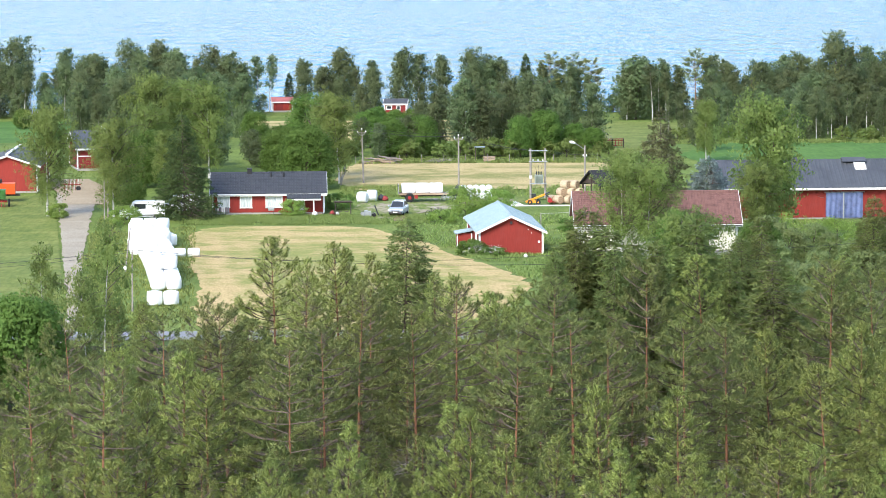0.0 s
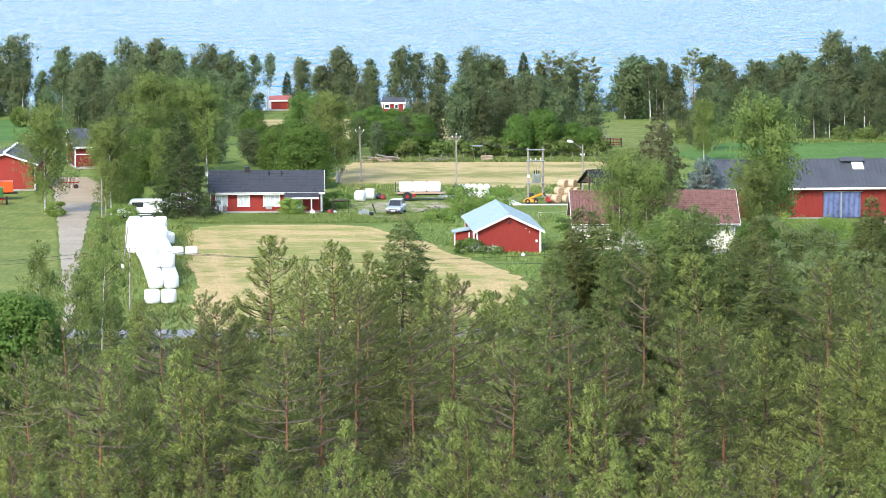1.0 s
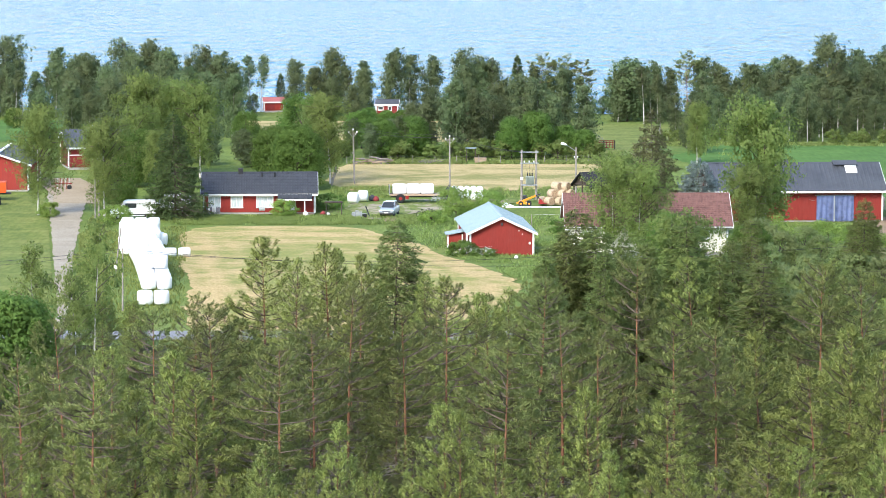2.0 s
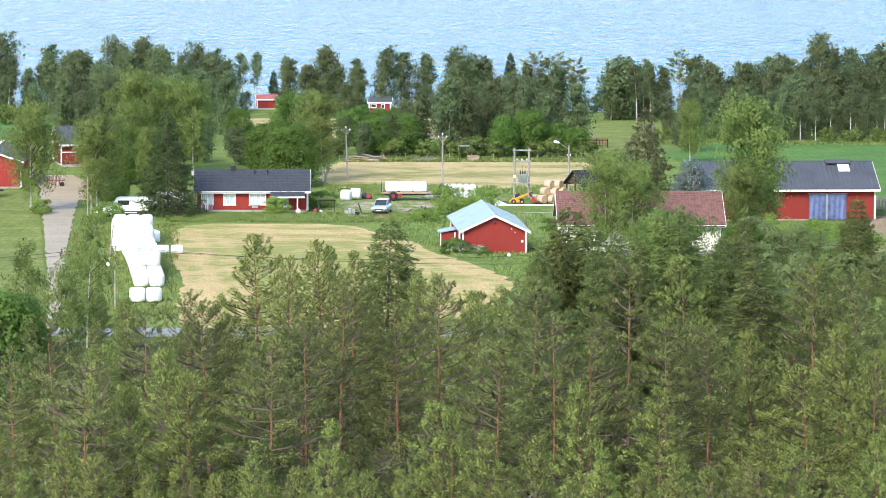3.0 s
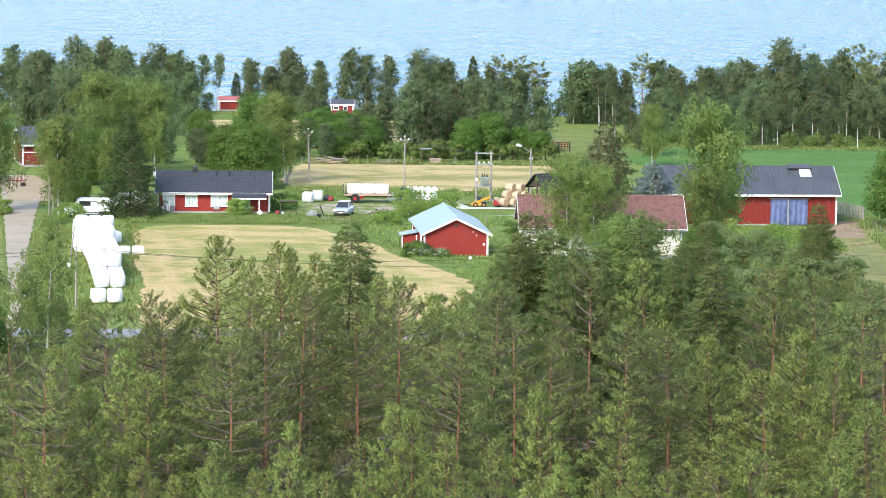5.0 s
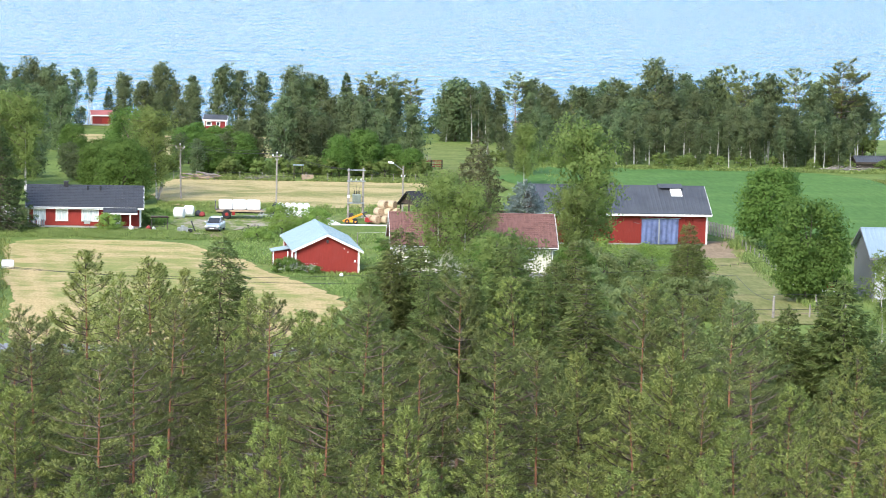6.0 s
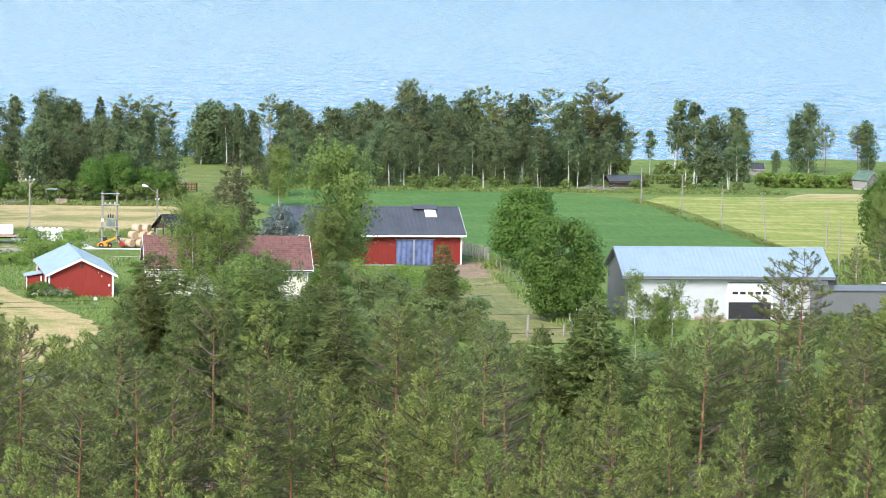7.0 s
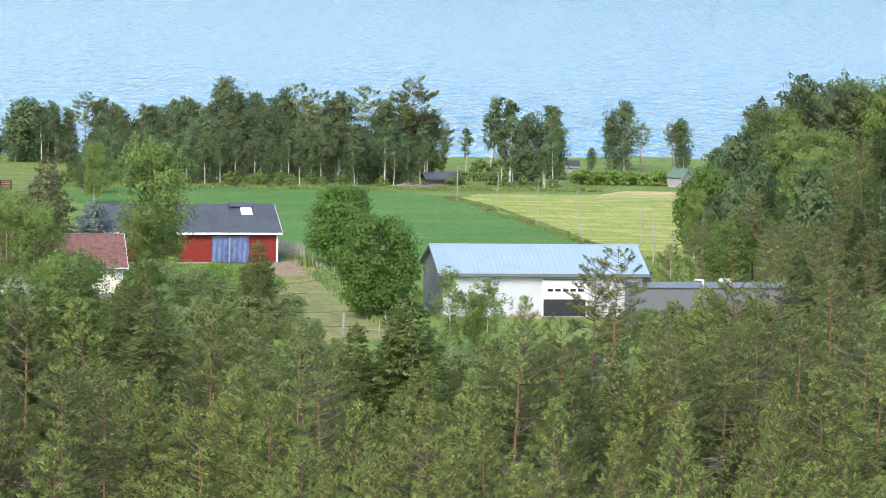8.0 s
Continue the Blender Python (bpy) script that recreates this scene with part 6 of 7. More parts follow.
# yard things
def bicycle(x, y, turn):
    ob = thing("bicycle", "dark bicycle standing on the gravel edge", "bicycle", "bicycles by the yard", (x, y, 0.1), turn)
    for cx in (0, 1.05):
        bm = shape()
        for k in range(20):
            a, b = k / 20 * math.tau, (k + 1) / 20 * math.tau
            rod(bm, (cx + 0.33 * math.cos(a), 0, 0.34 + 0.33 * math.sin(a)), (cx + 0.33 * math.cos(b), 0, 0.34 + 0.33 * math.sin(b)), 0.022, sides=5, caps=False)
        w_ = part("wheel", bm, "rubber", ob)
        bm = shape()
        for k in range(8):
            a = k / 8 * math.tau
            rod(bm, (cx, 0, 0.34), (cx + 0.32 * math.cos(a), 0, 0.34 + 0.32 * math.sin(a)), 0.004, sides=3)
        part("spokes", bm, "steel", w_)
    bm = shape()
    for a, b in (((0, 0, 0.34), (0.35, 0, 0.82)), ((0.35, 0, 0.82), (0.85, 0, 0.85)), ((0.5, 0, 0.35), (0.85, 0, 0.8)), ((0.35, 0, 0.9), (0.5, 0, 0.35)), ((0, 0, 0.34), (0.5, 0, 0.35)), ((1.05, 0, 0.34), (0.83, 0, 0.98))):
        rod(bm, a, b, 0.02, sides=6)
    part("frame", bm, "dark_metal", ob)
    part("saddle", block(shape(), 0.22, 0.48, -0.07, 0.07, 0.9, 0.97, 0.03), "rubber", ob)
    part("handlebar", rod(shape(), (0.82, -0.28, 1.0), (0.82, 0.28, 1.0), 0.016), "steel", ob)


bicycle(-1.7, 390.3, 12)
bicycle(-0.9, 390.8, 20)

rack = thing("drying_rack", "folding drying rack hung with grey and white laundry", "drying rack", at=(-25.7, 393.6, 0), turn=4)
for s in (-1, 1):
    part("frame_leg", rod(shape(), (s * 0.8, -0.3, 0), (s * 0.8, 0.3, 1.0), 0.02), "steel", rack)
    part("frame_leg", rod(shape(), (s * 0.8, 0.3, 0), (s * 0.8, -0.3, 1.0), 0.02), "steel", rack)
part("line", rod(shape(), (-0.8, -0.3, 1.0), (0.8, -0.3, 1.0), 0.012), "steel", rack)
for k, mat in enumerate(("cloth_grey", "cloth_white", "cloth_grey", "cloth_white", "cloth_white", "cloth_grey", "cloth_grey")):
    h = rb.uniform(0.5, 0.8)
    part("laundry", block(shape(), -0.8 + k * 0.23, -0.62 + k * 0.23, -0.34, -0.28, 1.02 - h, 1.04, 0.01), mat, rack)

grill = thing("garden_barbecue", "small grey barbecue with pale lid by the house wall", "barbecue", at=(-20.0, 393.7, 0), turn=4)
part("bowl", block(shape(), -0.35, 0.35, -0.25, 0.25, 0.55, 0.85, 0.05), "steel", grill)
part("lid", block(shape(), -0.6, 0.6, -0.28, 0.28, 0.85, 0.95, 0.02), "steel", grill)
for x in (-0.25, 0.25):
    for y in (-0.18, 0.18):
        part("leg", rod(shape(), (x, y, 0), (x, y, 0.55), 0.02), "dark_metal", grill)

stall = thing("play_frame", "dark wooden swing frame with hanging seats", "swing frame", at=(-11.6, 392.8, 0), turn=3)
for x in (-0.9, 0.9):
    for s in (-1, 1):
        part("post", rod(shape(), (x, s * 0.5, 0), (x, 0, 1.55), 0.05), "dark_wood", stall)
part("beam", rod(shape(), (-1.1, 0, 1.55), (1.1, 0, 1.55), 0.06), "dark_wood", stall)
for x in (-0.4, 0.4):
    seat = part("seat", block(shape(), x - 0.22, x + 0.22, -0.15, 0.15, 0.45, 0.5, 0.01), "dark_wood", stall)
    for s in (-1, 1):
        part("rope", rod(shape(), (x + s * 0.2, 0, 0.5), (x + s * 0.2, 0, 1.5), 0.012, sides=5), "dark_metal", seat)
part("canopy", block(shape(), -1.0, 1.0, -0.35, 0.35, 1.58, 1.72, 0.03), "dark_wood", stall)

screen_ = thing("garden_trailer", "small dark trailer with tipped-up load bed", "trailer", at=(-8.0, 391.6, 0), turn=8)
part("bed", block(shape(), -0.6, 0.6, -0.4, 0.4, -0.05, 0.05, 0.02, Matrix.Translation((0.3, 0, 0.75)) @ Matrix.Rotation(radians(70), 4, "Y")), "dark_metal", screen_)
part("drawbar", rod(shape(), (-1.6, 0, 0.35), (0.2, 0, 0.4), 0.04), "steel", screen_)
for y in (-0.45, 0.45):
    part("wheel", lathe(shape(), (0, y - 0.06, 0.22), (0, y + 0.06, 0.22), [(0, 0.12), (0.2, 0.22), (0.8, 0.22), (1, 0.12)], 14), "rubber", screen_)
for x, h in ((-0.9, 0.75), (-0.5, 0.6), (-1.3, 0.55)):
    part("crate", block(shape(), x - 0.18, x + 0.18, -0.25, 0.25, 0.0, h, 0.02), "steel", screen_)

for k, (x, y, s, mat, lab) in enumerate(((-12.9, 394, 0.5, "cloth_red", "red garden sack by the house"), (-14.9, 393.0, 0.55, "cloth_white", "pale plastic sack by the porch"), (-12.3, 393.4, 0.4, "cloth_white", "pale plastic sack on the grass"),
                                         (-7.0, 411.8, 0.6, "cloth_red", "red tarpaulin bundle by the yard"), (-7.5, 412.4, 0.7, "dark_metal", "dark covered heap by the yard"), (8.3, 338.4, 0.35, "plastic", "small white plastic bundle on the grass"))):
    ob = thing("sack", lab, "sack", at=(x, y, land(x, y)), turn=k * 40)
    bm = lathe(shape(), (0, 0, 0), (0, 0, s), [(0, s * 0.5), (0.15, s * 0.62), (0.5, s * 0.6), (0.8, s * 0.4), (1, s * 0.1)], 12)
    for v in bm.verts:
        v.co += 0.15 * s * noise.noise_vector(v.co * 3 / s)
    part("bag", bm, mat, ob, smooth=True)
    part("tie", lathe(shape(), (0, 0, s * 0.92), (0, 0, s * 1.02), [(0, s * 0.12), (1, s * 0.16)], 8), mat, ob)

# log and plank pile behind the hay field
pile = thing("plank_pile", "untidy grey pile of planks and logs", "plank pile", at=(-8.4, 467.5, 0))
for k in range(34):
    a = rb.uniform(-0.5, 0.5) if k % 4 else rb.uniform(-1.3, 1.3)
    ln, x, z = rb.uniform(0.8, 1.9), rb.uniform(-2.2, 2.2), 0.1 + 0.75 * rb.uniform(0, 1) ** 2
    y = rb.uniform(-0.8, 0.8)
    d = Vector((math.cos(a), math.sin(a), rb.uniform(-0.15, 0.15))) * ln / 2
    part("log", rod(shape(), Vector((x, y, z)) - d, Vector((x, y, z)) + d, rb.uniform(0.05, 0.11), sides=6), "grey_twig" if k % 3 else "raw_wood", pile)
for cx, n in ((-1.6, 7), (0.0, 8)):
    heap = thing("branch_heap", "low heap of bleached dead branches", "branch heap", at=(cx, 468, 0))
    for k in range(n):
        a = rb.uniform(0, math.tau)
        part("branch", rod(shape(), (rb.uniform(-0.8, 0.8), rb.uniform(-0.5, 0.5), 0.08), (1.6 * math.cos(a), 0.8 * math.sin(a), rb.uniform(0.3, 0.75)), 0.045, 0.02, 5), "grey_twig", heap)
dead = thing("branch_heap", "grey heap of felled branches at the wood's edge", "branch heap", at=(88.0, 513, land(88, 513)))
for k in range(26):
    x, a = rb.uniform(-3.2, 3.2), rb.uniform(-0.6, 0.6)
    part("branch", rod(shape(), (x, rb.uniform(-0.8, 0.8), 0.15), (x + 2.2 * math.cos(a), rb.uniform(-0.8, 0.8), rb.uniform(0.2, 1.0)), 0.06, 0.02, 5), "grey_twig", dead)

hives = thing("garden_table", "small blue-grey topped stand by the bushes", "table", at=(5.2, 471.0, 0), turn=4)
part("top", block(shape(), -0.75, 0.75, -0.5, 0.5, 1.85, 2.0, 0.02, Matrix.Rotation(radians(-8), 4, "X")), "pale_roof", hives)
for x in (-0.6, 0.6):
    part("post", block(shape(), x - 0.05, x + 0.05, -0.05, 0.05, 0, 1.9), "dark_wood", hives)
bench = thing("wooden_bench", "weathered pinkish wooden bench box", "bench", at=(6.5, 470.2, 0), turn=0)
part("seat", block(shape(), -0.85, 0.85, -0.3, 0.3, 0.55, 0.68, 0.02), "raw_wood", bench)
part("front", block(shape(), -0.8, 0.8, -0.27, -0.2, 0.0, 0.55, 0.01), "raw_wood", bench)

# machines at the end of the drive
seeder = thing("seed_drill", "green and red seed drill parked on the lawn", "farm implement", at=(-54.0, 405.5, 0), turn=4)
part("hopper", prism(shape(), [(-0.5, 1.0), (0.5, 1.0), (0.8, 2.05), (-0.8, 2.05)], "x", -1.7, 1.5), "machine_green", seeder)
part("lid", block(shape(), -1.75, 1.55, -0.85, 0.85, 2.05, 2.14, 0.02), "machine_green", seeder)
part("frame", block(shape(), -1.8, 1.7, -0.2, 0.2, 0.6, 0.85, 0.03), "machine_red", seeder)
for k in range(9):
    part("coulter", rod(shape(), (-1.6 + k * 0.38, -0.3, 0.7), (-1.6 + k * 0.38, -0.55, 0.05), 0.04), "machine_red", seeder)
for x in (-2.0, 1.9):
    w_ = part("wheel", lathe(shape(), (x - 0.12, 0.3, 0.5), (x + 0.12, 0.3, 0.5), [(0, 0.3), (0.1, 0.46), (0.3, 0.5), (0.7, 0.5), (0.9, 0.46), (1, 0.3)], 18), "rubber", seeder)
    part("rim", lathe(shape(), (x - 0.13, 0.3, 0.5), (x + 0.13, 0.3, 0.5), [(0, 0.1), (0.1, 0.28), (0.9, 0.28), (1, 0.1)], 14), "machine_red", w_)
tip = thing("tipping_trailer", "orange-red tipping trailer beside the red shed", "trailer", at=(-54.6, 412.5, 0), turn=5)
part("body", prism(shape(), [(-1.0, 1.0), (1.0, 1.0), (1.15, 2.3), (-1.15, 2.3)], "x", -3.2, 2.4), "orange_red", tip)
part("load_cover", block(shape(), -1.6, 0.8, -0.9, 0.9, 2.3, 2.75, 0.15), "rubber", tip)
part("chassis", block(shape(), -3.0, 3.0, -0.4, 0.4, 0.75, 0.98, 0.02), "dark_metal", tip)
for x in (-1.0, 0.2):
    for y in (-0.9, 0.9):
        w_ = part("wheel", lathe(shape(), (x, y - 0.15, 0.45), (x, y + 0.15, 0.45), [(0, 0.25), (0.1, 0.41), (0.3, 0.45), (0.7, 0.45), (0.9, 0.41), (1, 0.25)], 18), "rubber", tip)
        part("rim", lathe(shape(), (x, y - 0.16, 0.45), (x, y + 0.16, 0.45), [(0, 0.1), (0.1, 0.24), (0.9, 0.24), (1, 0.1)], 14), "steel", w_)
# bars standing for a small unidentified red and white thing
bar_frame = thing("hay_tedder", "folded pinkish hay tedder at the drive's end", "farm implement", at=(-46.9, 427, 0), turn=20)
for k in range(8):
    part("tine_arm", rod(shape(), (-0.9 + k * 0.25, rb.uniform(-0.5, 0.5), 0.1), (-0.9 + k * 0.25 + rb.uniform(-0.2, 0.2), 0, 1.5), 0.035, sides=6), "cloth_white" if k % 2 else "machine_red", bar_frame)
part("beam", rod(shape(), (-1.1, 0, 0.9), (1.2, 0, 0.8), 0.06), "machine_red", bar_frame)
part("wheel", lathe(shape(), (0.9, -0.1, 0.3), (0.9, 0.1, 0.3), [(0, 0.18), (0.2, 0.3), (0.8, 0.3), (1, 0.18)], 14), "rubber", bar_frame)

# things by the hall
tr2 = thing("parked_tractor", "red and teal tractor half hidden behind a tree", "tractor", at=(54.9, 322.6, 1.6), turn=-8)
part("bonnet", block(shape(), -0.4, 0.4, -2.0, -0.2, 0.8, 1.4, 0.08), "machine_red", tr2)
part("cab", block(shape(), -0.7, 0.7, -0.2, 1.2, 0.8, 2.3, 0.08), "glass", tr2)
part("roof", block(shape(), -0.75, 0.75, -0.3, 1.3, 2.3, 2.42, 0.04), "orange", tr2)
for x in (-0.85, 0.85):
    for y, r in ((0.8, 0.75), (-1.6, 0.45)):
        w_ = part("wheel", lathe(shape(), (x - 0.2, y, r), (x + 0.2, y, r), [(0, r * 0.6), (0.1, r * 0.9), (0.3, r), (0.7, r), (0.9, r * 0.9), (1, r * 0.6)], 20), "rubber", tr2)
        part("rim", lathe(shape(), (x - 0.21, y, r), (x + 0.21, y, r), [(0, r * 0.2), (0.1, r * 0.55), (0.9, r * 0.55), (1, r * 0.2)], 14), "white", w_)
covered = thing("covered_heap", "heap under white plastic behind the tree", "plastic sheet", at=(54.6, 329.5, 1.2))
bm = lathe(shape(), (-2.6, 0, 0.3), (2.6, 0, 0.3), [(0, 0.1), (0.1, 0.7), (0.4, 0.9), (0.7, 0.8), (0.9, 0.7), (1, 0.1)], 14)
for v in bm.verts:
    v.co += 0.2 * noise.noise_vector(v.co * 1.3)
part("sheet", bm, "plastic", covered, smooth=True)
for x, y, mat, lab in ((94.4, 337.6, "grey_green", "teal plastic drum by the poles"), (96.5, 337.2, "machine_red", "red plastic drum lying in grass")):
    ob = thing("plastic_drum", lab, "drum", at=(x, y, land(x, y)))
    part("barrel", lathe(shape(), (0, 0, 0), (0, 0, 1.0), [(0, 0.28), (0.03, 0.32), (0.33, 0.31), (0.36, 0.33), (0.66, 0.33), (0.69, 0.31), (0.97, 0.32), (1, 0.28)], 18), mat, ob)
    part("lid", lathe(shape(), (0, 0, 1.0), (0, 0, 1.05), [(0, 0.27), (1, 0.25)], 16), "dark_metal", ob)
for k in range(7):
    x, y = 95.5 + rb.uniform(-1, 4.5), 337 + rb.uniform(-2, 3)
    ob = tagged(part("boulder", bmesh.new(), "stone"), "grey field boulder in the grass", "boulder", "boulders by the hall")
    bm = shape()
    bmesh.ops.create_icosphere(bm, subdivisions=2, radius=rb.uniform(0.3, 0.6))
    for v in bm.verts:
        v.co = Vector((v.co.x, v.co.y, v.co.z * 0.7)) * (1 + 0.3 * noise.noise(v.co * 2.2 + Vector((k, 0, 0))))
    bm.to_mesh(ob.data)
    bm.free()
    ob.location = (x, y, land(x, y) + 0.1)


# bushes and tall grass
def bush(seed, x, y, w, h, n, label, leaves="leaf_bush", size=0.075, lumps=40):
    tr, br, cr = broadleaf(seed, h, w, int(n * 1.5), size, 0.0, lumps)
    ob = plant("garden_bush", label, "bush", "bushes about the farm", tr, br, "bark_dark", cr, leaves)
    ob.matrix_basis = pose(x, y, land(x, y) - 0.05)
    return ob


bush(201, -17.4, 392.6, 3.4, 2.1, 2600, "round green bush before the porch")
bush(202, 2.6, 391.5, 5.4, 3.6, 3600, "tall fresh green bush behind the shed")
bush(203, 6.6, 395.5, 4.6, 3.0, 2400, "wide fresh green bush behind the shed")
bush(204, -0.2, 384.0, 4.2, 1.6, 1600, "low green shrub on the bank")
bush(205, 14.2, 374.0, 3.4, 1.5, 1500, "low dark shrub by the washing line", "leaf_broad")
bush(206, -44.6, 391.5, 3.0, 1.9, 1500, "shrub about the birch's foot")
bush(207, -38.6, 409.0, 3.6, 2.0, 1600, "rounded green shrub by the drive", "leaf_broad")
bush(208, -36.2, 384.0, 4.2, 2.2, 1800, "shrub under the birch by the drive")
bush(209, -12.6, 401.5, 4.6, 2.0, 2000, "dark shrub beside the house gable", "leaf_broad")
bush(210, -38.9, 446.0, 4.2, 3.6, 2200, "dark rounded bush by the old barn", "leaf_broad")
bush(211, -16.2, 428.0, 5.5, 3.2, 2200, "bushes behind the house", "leaf_broad")
bush(212, 3.0, 342.2, 3.6, 1.7, 2200, "leafy low flower bush by the shed", "leaf_broad")
bush(213, 5.2, 340.8, 3.2, 1.0, 1500, "leafy low flower bush by the shed", "leaf_broad")
bush(214, 57.0, 330.5, 3.6, 2.6, 2000, "fresh green bush beside the round tree")
bush(215, 51.2, 321, 2.4, 1.2, 1200, "weeds along the fence")
bush(216, 36.0, 345, 7.5, 4.2, 3600, "grey-green willow scrub before the barn")
bush(217, 43.5, 342, 6.5, 3.4, 3200, "grey-green willow scrub before the barn")
bush(218, 41.0, 351, 5.0, 3.4, 2600, "grey-green willow scrub before the barn")
for k, (x, y, n) in enumerate(((3.1, 341.2, 90), (5.3, 339.6, 60), (3.9, 340.6, 60))):
    r_ = np.random.default_rng(300 + k)
    c = np.stack([x + r_.normal(0, 0.55, n), y + r_.normal(0, 0.4, n), np.array([land(x, y)] * n) + r_.uniform(0.4, 1.15, n)], 1)
    v, f, _ = leaf_blades(r_, c, np.tile([0, -0.5, 0.8], (n, 1)), 0.045, 1.1)
    ob = raw("white_flowers", v.tolist(), f.tolist(), "blossom")
    tagged(ob, "white flower heads on a bush by the shed", "flowers", kind="stuff")


def tall_grass(name, label, n, place, low=0.3, high=0.8, seed=1, w=0.035):
    """Clumps of upright grass blades over a stretch of ground."""
    r_ = np.random.default_rng(seed)
    spot = []
    while len(spot) < n:
        x, y = place(r_)
        if noise.noise((x * 0.45, y * 0.12, seed)) > r_.uniform(-0.45, 0.35):
            spot.append((x, y, land(x, y)))
    base = np.array(spot)
    v, f = grass_tufts(r_, base, np.tile([0, 0, 1.0], (n, 1)), (low + high) / 2, w, 4, 0.28)
    ob = raw(name, v.tolist(), f.tolist(), "blades")
    ob.data.polygons.foreach_set("use_smooth", np.ones(len(ob.data.polygons), bool))
    ob.data.normals_split_custom_set_from_vertices(unit(np.array([0, -0.35, 1.0]) + r_.normal(0, 0.25, v.shape)).tolist())
    tagged(ob, label, "grass", kind="stuff")


def inside(x0, x1, y0, y1):
    return lambda r_: (r_.uniform(x0, x1), r_.uniform(y0, y1))


tall_grass("tall_grass", "tall uncut green grass before the house", 9000, inside(-30, -1, 382.5, 393), 0.12, 0.42, 1)
tall_grass("tall_grass", "tall uncut grass about the red shed", 9000, lambda r_: (lambda y: (r_.uniform(float(np.interp(y, [305, 330, 345, 370, 390], [8.5, 5, 1.5, -3, -4])), 15), y))(r_.uniform(312, 392)), 0.12, 0.42, 2)
tall_grass("tall_grass", "tall uncut grass round the white bales", 6000, lambda r_: (lambda y: (r_.uniform(-34 + (y - 290) * -0.05, -21.5 - (y - 290) * 0.07), y))(r_.uniform(278, 380)), 0.12, 0.42, 3)
tall_grass("tall_grass", "rough grass along the drive", 4000, lambda r_: (lambda y: (float(np.interp(y, [283, 301, 340, 369, 392], [-31.2, -32.2, -36.2, -39.2, -40])) + r_.uniform(0.4, 2.8), y))(r_.uniform(283, 392)), 0.2, 0.5, 4)
tall_grass("tall_grass", "rough grass behind the yard", 4000, inside(-13, 22, 416, 430), 0.25, 0.6, 5)
tall_grass("tall_grass", "rough grass along the fence", 4000, lambda r_: (lambda y: (55.5 + (y - 384) * 0.045 + r_.normal(0, 0.8), y))(r_.uniform(305, 398)), 0.3, 0.8, 6)
tall_grass("tall_grass", "rough grass under the far fence", 4000, inside(-13, 25, 466.5, 474), 0.15, 0.5, 7, 0.07)
tall_grass("tall_grass", "rough grass between crop and cut field", 3000, lambda r_: (lambda y: (float(np.interp(y, [398, 430, 475, 488], [94.5, 93.6, 91, 89.8])) + r_.normal(0, 0.8), y))(r_.uniform(396, 490)), 0.08, 0.22, 8, 0.06)
tall_grass("tall_grass", "rough grass at the foot of the wood", 5000, inside(33, 118, 505, 516), 0.15, 0.5, 9, 0.08)
tall_grass("tall_grass", "rough meadow grass behind the hall", 5000, inside(92, 112, 340, 396), 0.3, 0.7, 10)


# washing line between the shed and the cottage
line_ = thing("washing_line", "washing line on two grey posts", "washing line")
for x, y in ((10.9, 375), (14.6, 376)):
    part("post", rod(shape(), (x, y, land(x, y) - 0.2), (x, y, land(x, y) + 1.9), 0.06, 0.05), "pole", line_)
part("cord", rod(shape(), (10.9, 375, 1.85), (14.6, 376, 1.85), 0.012, sides=5), "cloth_white", line_)


# ---- where the trees stand: kind, x, y, height ----
SHORE_WEST = [
    ("b", -84.1, 622, 13.0), ("b", -78.1, 620, 14.3), ("b", -72.2, 612, 8.2), ("b", -68.8, 622, 12.1),
    ("b", -65.1, 618, 11.0), ("b", -56.8, 616, 13.8), ("b", -52.4, 620, 13.1), ("b", -47.9, 612, 12.0),
    ("b", -42.2, 622, 12.4), ("b", -38.3, 618, 11.4), ("b", -35.9, 612, 9.6), ("n", -34.3, 630, 10.6),
    ("n", -32.2, 632, 10.7), ("b", -36.7, 628, 9.1), ("b", -25.4, 630, 9.4), ("w", -26.1, 624, 4.3),
    ("w", -33.4, 624, 3.8), ("f", -28.6, 634, 6.9), ("p", -22.0, 622, 8.1), ("b", -18.8, 618, 11.8),
    ("f", -16.5, 626, 9.1), ("n", -12.7, 622, 10.1), ("b", -8.1, 608, 12.0), ("b", -4.4, 622, 10.8),
    ("b", -0.2, 618, 10.8), ("b", 5.5, 620, 11.9), ("b", 8.3, 622, 10.4), ("b", 11.1, 618, 9.9),
]
SHORE_MIDDLE = [
    ("f", 15.5, 622, 10.7), ("p", 19.5, 618, 11.2), ("p", 23.8, 622, 10.7), ("p", 27.1, 616, 10.1),
    ("w", 34.3, 600, 11.5), ("b", 39.0, 612, 8.9), ("b", 42.6, 612, 8.9), ("p", 45.4, 606, 12.1),
    ("b", 48.4, 606, 10.9), ("b", 50.9, 596, 10.2), ("b", 55.6, 604, 10.1), ("b", 57.6, 596, 10.0),
    ("b", 61.0, 600, 11.0), ("b", 62.5, 584, 11.7), ("b", 65.7, 570, 15.5), ("b", 71.0, 590, 12.4),
    ("b", 74.5, 590, 12.7), ("w", 67.0, 560, 10.1), ("w", 60.5, 552, 9.8), ("b", 71.1, 552, 11.1),
]
